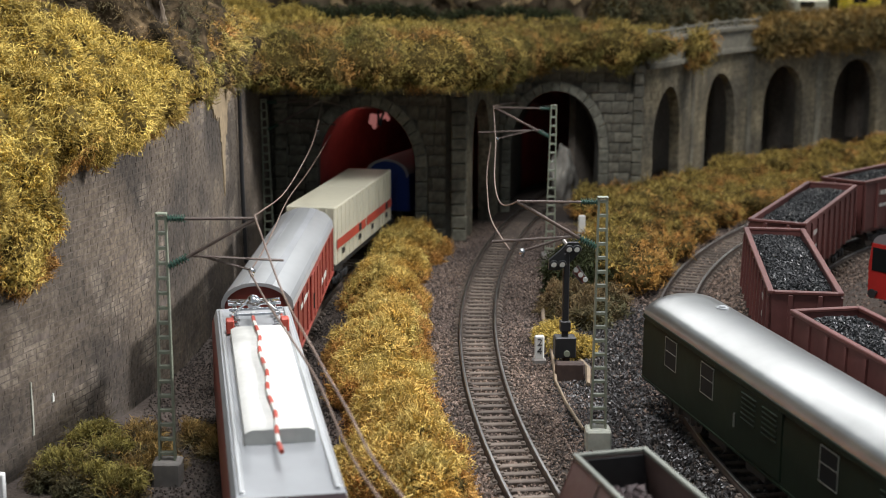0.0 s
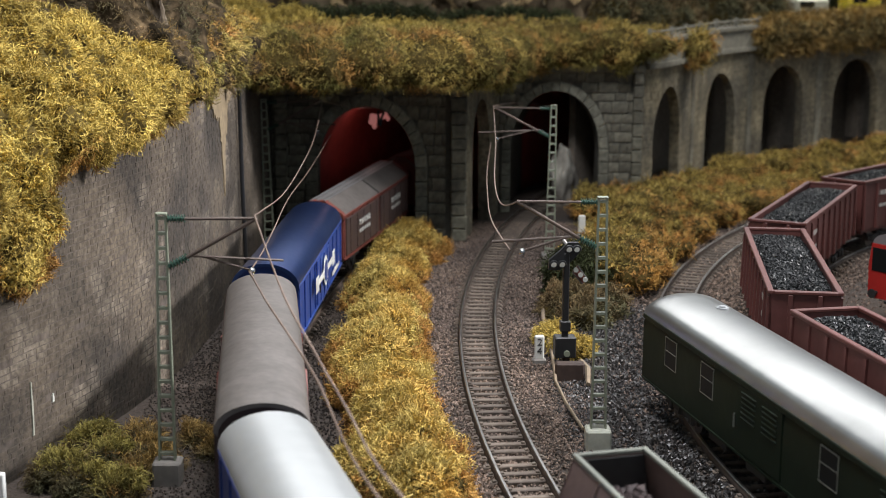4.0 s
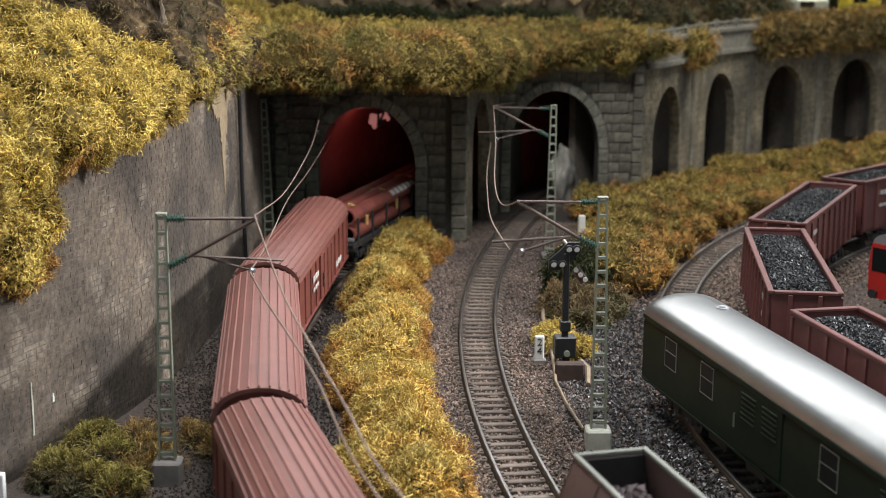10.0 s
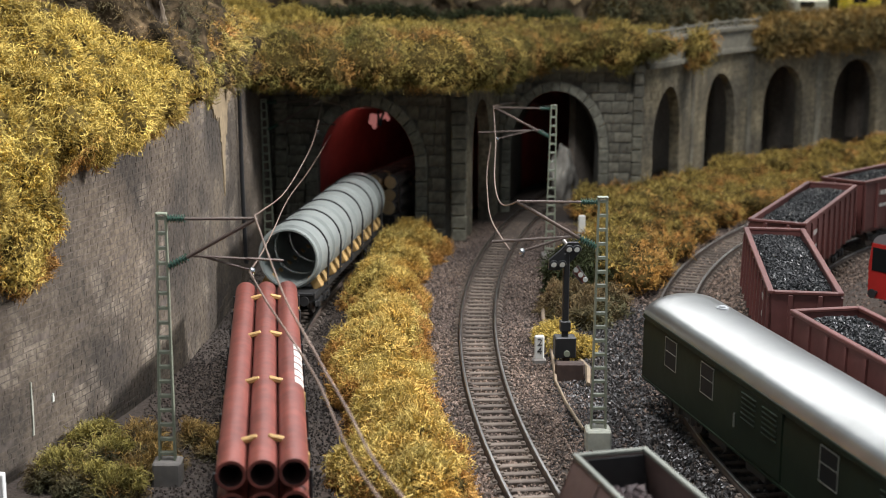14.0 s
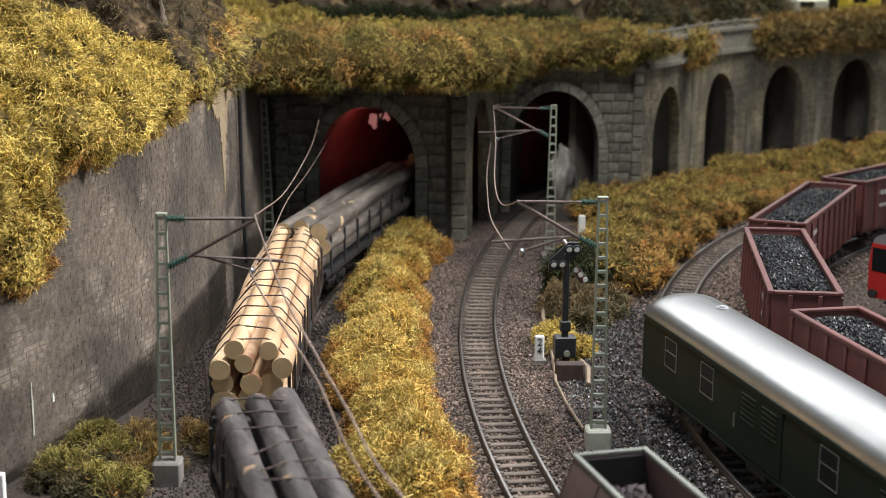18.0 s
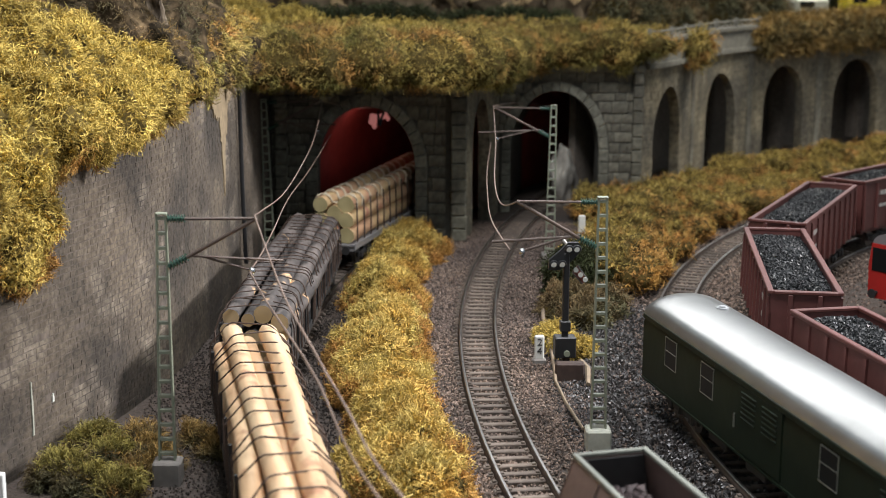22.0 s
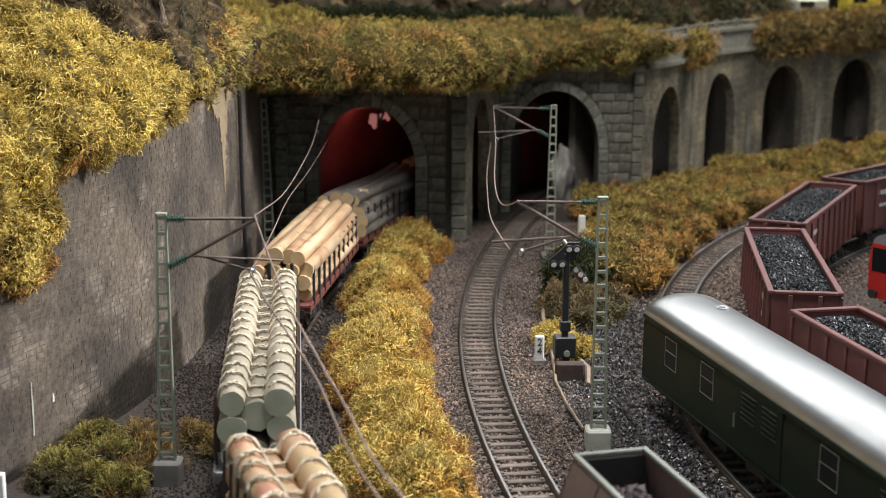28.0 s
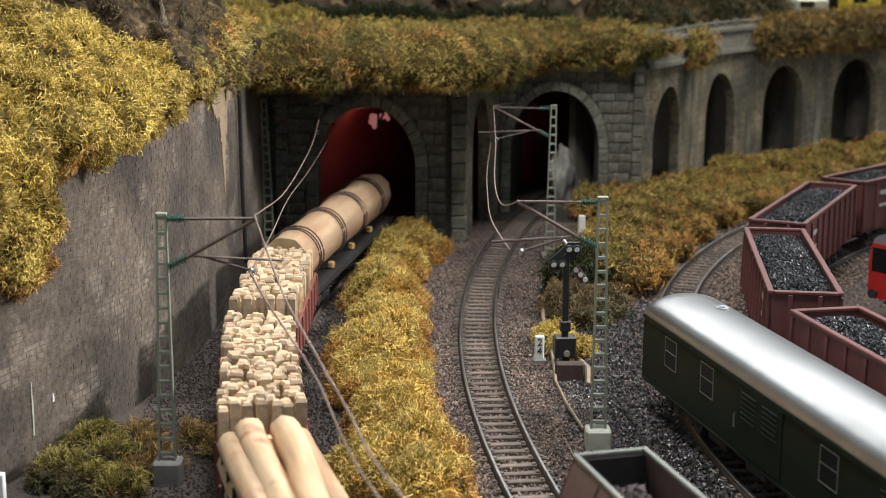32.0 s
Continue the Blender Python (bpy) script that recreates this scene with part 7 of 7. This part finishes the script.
# overhang above the portals
def overhang(t):
    low, top = spans(t, [(0, 10.6, 13.7), (0.25, 10.35, 13.6), (0.42, 10.2, 13.3), (0.62, 9.9, 12.9), (0.75, 10.0, 13.0), (0.9, 10.3, 12.9), (1, 10.9, 12.4)])
    low += 0.45 * noise.noise(Vector((t * 19, 0, 2))) + 0.3 * noise.noise(Vector((t * 47, 0, 2)))
    return [(-9.0, low + 1.0), (-3.0, low + 0.7), (0.1, low), (1.2, low + 0.3), (1.9, low + 1.2), (1.7, top - 0.7), (0.1, top - 0.1), (-2.0, top + 0.1), (-6.0, top - 0.1), (-11.0, top - 1.0)]


moss_curtain("rusty golden moss overhanging the red-lined portal", between([(-12.2, 81.0), (-8.5, 81.2), (-4, 81.7), (0.2, 83.6), (2.6, 88.2), (3.8, 94.4)]), lambda t: overhang(t * 0.6), 26, M_MOSS_RUST, 46000, 0.42, 0.017, 51, bump=0.55, freq=1.7, hang=0.35, edge_mat=M_MOSS_GREEN, edge=0.28)
moss_curtain("rusty golden moss overhanging the open portal", between([(3.5, 94.2), (4.8, 98.4), (7.5, 100.5), (11, 100.9), (14.2, 101.3), (16.0, 103.4)]), lambda t: overhang(0.6 + t * 0.4), 26, M_MOSS_RUST, 34000, 0.46, 0.020, 52, bump=0.55, freq=1.6, hang=0.35, edge_mat=M_MOSS_GREEN, edge=0.28)
# spilling over the viaduct's parapet
for k, (x0, size) in enumerate([(19.0, 1.3)] + [(28.2 + 1.9 * i, 2.3) for i in range(16)]):
    p, nrm = VIA(find_u(x0))
    clump((p.x + nrm.x * 0.2, p.y + nrm.y * 0.2, 11.2 if k else 10.7), (size, 1.4, 1.6 if k else 1.2), "dull golden moss spilling over the viaduct parapet", M_MOSS_TAN if k else M_MOSS_RUST, 2400, length=0.8, thick=0.04, hang=0.5,
          turn=math.degrees(math.atan2(nrm.y, nrm.x)) + 90, seed=300 + k)
row_of([(10.5, 104, 11.6), (13.5, 106, 11.6), (16.5, 110.5, 11.2), (8.0, 106.5, 11.8), (4.5, 104, 11.8), (0.5, 99, 11.9)], (2.4, 2.6, 0.9), "low rusty moss on the plateau", M_MOSS_RUST, 2000, length=0.6, thick=0.03)
# dry golden grass behind the overhang
row_of([(-16 + 3.2 * i, 97 + random.uniform(-2, 2), 12.3) for i in range(5)], (2.6, 2.6, 1.1), "dry golden grass on the plateau", M_MOSS, 2200, length=0.6, thick=0.03)
# the bright mass above the retaining wall
def bright_mass(t):
    y = 44.5 + 19.5 * t
    low, out, high = spans(y, [(44.5, 7.4, 0.9, 15.7), (47, 6.9, 0.9, 15.7), (48.6, 6.5, 0.9, 15.7), (49.6, 6.9, 0.8, 15.7), (50.4, 9.9, 0.9, 15.7), (52.4, 10.5, 1.0, 15.7), (54.5, 10.7, 1.0, 15.7), (57, 11.1, 1.0, 15.4), (60, 11.4, 0.9, 14.8), (62.5, 12.0, 0.7, 13.4), (64, 12.3, 0.3, 12.6)])
    low += 0.5 * noise.noise(Vector((y * 0.9, 0, 4))) + 0.35 * noise.noise(Vector((y * 2.3, 0, 4)))
    rise = high - 12.4
    return [(0.05, low), (out * 0.8, low + 0.25), (out * 1.1, low + 1.0), (out * 0.9, (low + 12.4) / 2 + 0.8), (0.2, 12.4), (-0.32 * rise, 12.4 + rise * 0.5), (-0.85 * rise, high), (-1.9 * rise - 0.5, high + 0.2)]


def along_wall(y0, y1):
    u0, u1 = ret_u(y0), ret_u(y1)
    return lambda t: RET(u0 + (u1 - u0) * t)


moss_curtain("bright yellow moss hanging thickly over the retaining wall", along_wall(44.5, 64), bright_mass, 40, M_MOSS, 72000, 0.35, 0.0175, 61, bump=0.8, freq=1.8, hang=0.35, hint=(0.8, -0.4, 0.5), edge_mat=M_MOSS_ORANGE, edge=0.16, bare=0.2, steps=110)


# the earth bank with roots behind it
def earth_bank(t):
    low, high, lean = spans(t, [(0, 11.5, 19, 2.6), (0.3, 11.6, 19, 1.6), (0.6, 11.5, 17.5, 1.4), (0.8, 11.2, 14.8, 1.6), (1, 10.8, 13.6, 2.2)])
    low += 0.5 * noise.noise(Vector((t * 17, 0, 6)))
    return [(0.15, low), (0.5, low + 0.5), (0.35, low + 1.5), (-0.2, low + 2.4), (-lean, (low + high) / 2 + 1.2), (-lean - 1.0, high), (-lean - 5, high + 0.6)]


moss_curtain("dark earth bank with dry brown roots above the retaining wall", along_wall(50, 90.6), lambda t: [(a - 5.5 * min(1.0, max(0.0, (0.31 - t) / 0.13)), z) for a, z in earth_bank(max(0.0, (t - 0.2) / 0.8))], 64, M_MOSS_DULL, 30000, 0.34, 0.012, 62, bump=0.6, freq=2.1, hang=0.5, hint=(0.8, -0.4, 0.5), core=M_EARTH, edge_mat=M_MOSS_TAN, edge=0.45, bare=0.55, name="earth_bank", category="earth bank", steps=240)
row_of([(-12.1, 65.4, 12.6), (-11.8, 67.6, 12.0), (-12.2, 64.0, 12.9)], (0.8, 1.3, 1.1), "green-tinged moss on the earth bank", M_MOSS_GREEN, 3200, length=0.45, thick=0.018, hang=0.5)
row_of([(-11.9, 71.0, 13.1), (-11.8, 75.5, 12.9), (-11.7, 80, 12.7), (-11.3, 84.5, 12.2), (-11.7, 88, 12.2)], (1.1, 2.4, 1.4), "brown and olive moss drooping from the wall top", M_MOSS_RUST, 5200, length=0.5, thick=0.019, hang=0.5, edge_mat=M_MOSS_GREEN, edge=0.45)
row_of([(-12.6, 76, 13.6), (-12.9, 81, 13.7), (-13.2, 86, 13.7)], (1.5, 2.8, 0.9), "dry golden moss on top of the bank", M_MOSS_GOLD, 4000, length=0.5, thick=0.02)
# at the wall's foot
row_of([(-13.2, 50.6, -0.2), (-12.2, 49.0, -0.1), (-13.5, 47.3, 0.0), (-12.3, 46.6, -0.2), (-11.2, 46.0, -0.3)],
       (0.95, 1.05, 0.75), "low olive-yellow moss tuft at the wall's foot", M_MOSS_GREEN, 4200, length=0.34, thick=0.015, edge_mat=M_MOSS_DULL, edge=0.5)
row_of([(-11.6, 51.4, -0.3), (-10.9, 50.0, -0.3), (-10.3, 48.6, -0.4), (-11.0, 47.6, -0.4), (-9.4, 51.6, -0.4), (-8.5, 50.4, -0.4)],
       (0.8, 0.95, 0.55), "low brown and rusty moss tuft at the wall's foot", M_MOSS_TAN, 2600, length=0.36, thick=0.014, edge_mat=M_MOSS_DULL, edge=0.5)
# embankment below the viaduct
row_of([(9.6, 79, 0.8), (11.2, 86, 0.6), (13.2, 93, 0.6), (15.8, 99.5, 0.5), (12.0, 98.5, 0.3), (19.5, 105.5, 0.5), (23.8, 111, 0.5), (28.5, 116.5, 0.5), (34, 122, 0.5), (40, 127, 0.5), (47, 131.5, 0.5)],
       (2.7, 4.0, 1.5), "golden olive moss bank below the viaduct", M_MOSS_RUST, 6500, length=0.4, thick=0.021, edge_mat=M_MOSS_ORANGE, edge=0.3)
row_of([(10.6, 80.5, 0.3), (12.6, 86.5, 0.3), (15.0, 91.5, 0.3), (18.2, 96.8, 0.3), (21.6, 101.8, 0.3), (25.6, 106.6, 0.3), (30.4, 111.6, 0.3), (36, 116.6, 0.3), (42.5, 121, 0.3), (49, 125, 0.3)],
       (2.5, 3.6, 1.3), "golden moss bank along the siding", M_MOSS_RUST, 6000, length=0.38, thick=0.021, edge_mat=M_MOSS_ORANGE, edge=0.35)
row_of([(6.8, 75.2, 0.2), (7.9, 76.4, 0.1)], (1.4, 1.8, 2.0), "dark grey-green dry brush behind the signal", M_SCRUB, 5200, length=0.6, thick=0.026)
row_of([(7.3, 69.8, -0.2), (8.3, 71.8, 0.0), (6.6, 71.6, -0.1)], (1.4, 2.0, 1.1), "low dry brown brush behind the signal", M_MOSS_DULL, 4200, length=0.5, thick=0.022)
row_of([(6.1, 63.8, -0.1), (5.2, 66.0, -0.1)], (0.9, 1.2, 0.6), "small yellow moss tuft beside the signal", M_MOSS, 5000, length=0.28, thick=0.013)


# a lamp in the red tunnel's crown
lamp = thing("tunnel_lamp", "small pinkish lamp fitting in the tunnel crown", "lamp", place(-4.25, 92.9, 7.35))
for x, z, w, h, turn in ((-0.38, -0.05, 0.55, 0.75, 0.2), (-0.3, -0.5, 0.3, 0.35, -0.1), (0.3, 0.18, 0.6, 0.42, -0.35), (0.6, 0.0, 0.25, 0.3, 0.1)):
    bm = fresh()
    box(bm, x, 0, z, w, 0.4, h, 0.1, m=Matrix.Rotation(turn, 4, "Y"))
    part("diffuser", bm, M_GLOW, lamp, "glowing pinkish diffuser")
for a, b in (((0.0, -0.25, -0.4), (-0.05, -0.25, 0.55)), ((0.05, -0.25, -0.2), (0.35, -0.25, 0.5)), ((0.1, -0.25, -0.45), (0.2, -0.25, 0.1))):
    bm = fresh()
    tube(bm, [a, b], 0.08, 6)
    part("bracket", bm, M_BLACK, lamp)
bulb = bpy.data.lights.new("tunnel_bulb", "POINT")
bulb.energy, bulb.color, bulb.shadow_soft_size = 0.003, (1.0, 0.62, 0.56), 0.006
new("tunnel_bulb", bulb).location = (-0.049, 0.956, 0.069)


def rock(x, y, z, size, mat, seed, label="rugged dark rock on the hillside"):
    bm = fresh()
    made = bmesh.ops.create_icosphere(bm, subdivisions=4, radius=1.0)["verts"]
    for v in made:
        p = v.co.copy()
        w = 1 + 0.4 * noise.noise(p * 1.6 + Vector((seed, 0, 0))) + 0.16 * noise.noise(p * 4.5 + Vector((seed, 7, 0))) + 0.09 * noise.ridged_multi_fractal(p * 2.2 + Vector((seed, 3, 0)), 1.0, 2.0, 5, 1.0, 2.0) - 0.1
        v.co = Vector((p.x * size[0], p.y * size[1], p.z * size[2])) * w
    ob = new("rock", mesh_of(bm, mat, smooth=60))
    ob.matrix_basis = place(x, y, z, seed * 37)
    return tagged(ob, label, "rock", group="hillside rocks")


row_of([(-10 + i * 2.9 + random.uniform(-0.6, 0.6), 107.5 + random.uniform(-1, 1.5), 12.7 + random.uniform(-0.2, 0.2)) for i in range(7)],
       (2.2, 1.8, 0.95), "dark green scrub on the hillside", M_SCRUB, 3000, length=0.6, thick=0.035)
row_of([(-14.5, 104, 12.9), (-11.5, 105.5, 12.9), (-16, 108, 13.6)], (2.2, 1.8, 1.0), "dry golden grass on the plateau", M_MOSS, 2600, length=0.6, thick=0.03)
for k, (x, y, z, s) in enumerate(((-9, 113, 13.6, (2.2, 2, 1.8)), (-5.6, 114, 14.4, (2.0, 2, 1.6)), (-2.4, 113.5, 13.6, (1.9, 2, 1.7)), (0.8, 114.5, 14.3, (2.0, 2, 1.8)), (3.8, 113.5, 13.9, (1.9, 2, 1.6)), (6.3, 114.0, 13.6, (1.6, 2, 1.7)), (9.6, 113, 13.8, (1.9, 1.8, 2.6)), (-13, 114, 14.6, (2.6, 2, 1.9)),
                                   (-17, 116, 15.5, (3.0, 3, 2.4)), (-7, 119, 15.4, (4, 3, 2.4)), (2, 120, 15.4, (4, 3, 2.4)))):
    rock(x, y, z, s, M_ROCK, k, "rugged brown rock on the hillside")
# undergrowth behind the viaduct
row_of([(13.4 + 2.1 * i + random.uniform(-0.4, 0.4), 119 + 2.2 * i + random.uniform(-1.5, 1.5), 12.7 + random.uniform(-0.4, 0.5)) for i in range(9)],
       (2.0, 2.0, 1.9), "dark rusty undergrowth behind the viaduct", M_MOSS_DULL, 2200, length=0.8, thick=0.045)
row_of([(14.5 + 3.4 * i + random.uniform(-0.8, 0.8), 128 + 3.4 * i, 13.6 + random.uniform(-0.3, 0.5)) for i in range(12)],
       (2.8, 2.4, 2.9), "dark olive undergrowth on the hillside", M_SCRUB, 2000, length=0.9, thick=0.055)
# its pale colour stands in for light that doesn't reach this far in
rock(9.0, 104.9, 1.4, (1.3, 0.9, 2.4), M_ROCK_LIT, 21, "rock face inside the dark tunnel, coloured pale as if lit")


def trunk(points, r0, r1, label):
    bm = fresh()
    fine = []
    for a, b in zip(points[:-1], points[1:]):
        fine += [tuple(Vector(a).lerp(Vector(b), k / 8)) for k in range(8)]
    tube(bm, fine + [points[-1]], r0, 28, r_end=r1)
    for v in bm.verts:
        q = Vector((v.co.x * 3.2, v.co.y * 3.2, v.co.z * 0.9))
        v.co += Vector((noise.noise(q), noise.noise(q + Vector((5, 0, 0))), 0)) * r0 * 0.75 + Vector((noise.noise(q * 3), noise.noise(q * 3 + Vector((5, 0, 0))), 0)) * r0 * 0.3
    return part("trunk", bm, M_TIMBER, thing("dead_tree", label, "tree"), smooth=60)


trunk([(-11.9, 64.2, 12.2), (-12.1, 63.8, 13.4), (-12.5, 63.4, 14.6), (-12.7, 63.2, 16.0), (-13.3, 63, 19)], 0.34, 0.30, "gnarled grey tree trunk above the wall")
trunk([(-13.9, 67, 11.5), (-14.1, 67, 14.0), (-13.8, 67.2, 16.5), (-14.2, 67, 20), (-14.0, 67, 23)], 0.95, 0.85, "thick dark bark stump above the wall")
trunk([(-16.2, 68, 11.5), (-16.0, 68, 15.0), (-16.3, 68.2, 18), (-16.2, 68, 23)], 0.9, 0.8, "thick dark bark stump above the wall")


def distant_vehicle(x, y, z, mat, label):
    v = thing("parked_van", label, "van", place(x, y, z, 12))
    bm = fresh()
    box(bm, 0, 0, 1.3, 3.6, 2.2, 1.9, 0.2)
    part("body", bm, mat, v)
    bm = fresh()
    box(bm, -0.5, -1.1, 1.75, 1.5, 0.06, 0.6, 0.02)
    part("window", bm, M_GLASS, v)
    for px_ in (-1.2, 1.2):
        for py_ in (-1.0, 1.0):
            bm = fresh()
            tube(bm, [(px_, py_ - 0.15, 0.45), (px_, py_ + 0.15, 0.45)], 0.45, 12)
            part("wheel", bm, M_BLACK, v)


distant_vehicle(35.0, 138, 11.65, M_CREAM, "small pale van parked behind the viaduct")
distant_vehicle(40.9, 141, 12.0, M_YELLOW, "small yellow van parked behind the viaduct")


# ---- stones of the retaining wall ----
def wall_stones():
    rng = np.random.default_rng(5)
    bm = fresh()
    box(bm, 0, 0, 0, 1.0, 0.24, 1.0)
    for v in bm.verts:
        if v.co.y < 0:
            v.co.x, v.co.z = v.co.x * 0.95, v.co.z * 0.86
    me = mesh_of(bm, M_WALL_STONE)
    u_end, verts, faces = RET_LEN - 0.1, [], []
    near0, near1 = ret_u(53.5), ret_u(60.0)
    z = -0.45
    while z < 11.2:
        h = rng.uniform(0.20, 0.27)
        u = ret_u(44.0) - rng.uniform(0, 0.8)
        while u < u_end:
            w = rng.uniform(0.5, 1.15)
            a, b = u, min(u + w, u_end)
            u += w
            if b - a < 0.2 or rng.uniform() < 0.03:
                continue
            p, nrm = RET((a + b) / 2)
            d = Vector((-nrm.y, nrm.x))
            depth = 0.004 + rng.uniform(0, 0.016)
            if near0 < a < near1 and 1 < z < 8:
                o = new("stone", me)
                o.parent = retaining
                o.matrix_basis = place(p.x + nrm.x * (depth - 0.12), p.y + nrm.y * (depth - 0.12), z + h / 2, math.degrees(math.atan2(nrm.y, nrm.x)) + 90) @ Matrix.Diagonal((b - a - 0.03, 1, h - 0.02, 1))
                continue
            n0 = len(verts)
            half, tall = (b - a - 0.03) / 2, (h - 0.02) / 2
            for k, (kx, kz, out) in enumerate(((1, 1, -0.1), (0.95, 0.86, depth))):
                for sx, sz in ((-1, -1), (1, -1), (1, 1), (-1, 1)):
                    q = p + d * (sx * half * kx) + nrm * out
                    verts.append((q.x, q.y, z + h / 2 + sz * tall * kz))
            faces.append((n0 + 4, n0 + 5, n0 + 6, n0 + 7))
            faces += [(n0 + k, n0 + (k + 1) % 4, n0 + 4 + (k + 1) % 4, n0 + 4 + k) for k in range(4)]
        z += h
    rest = new("wall_stones", raw_mesh("stones", verts, faces, [M_WALL_STONE], flat=True))
    rest.parent = retaining
    tagged(rest, kind="stuff")


wall_stones()

motions()
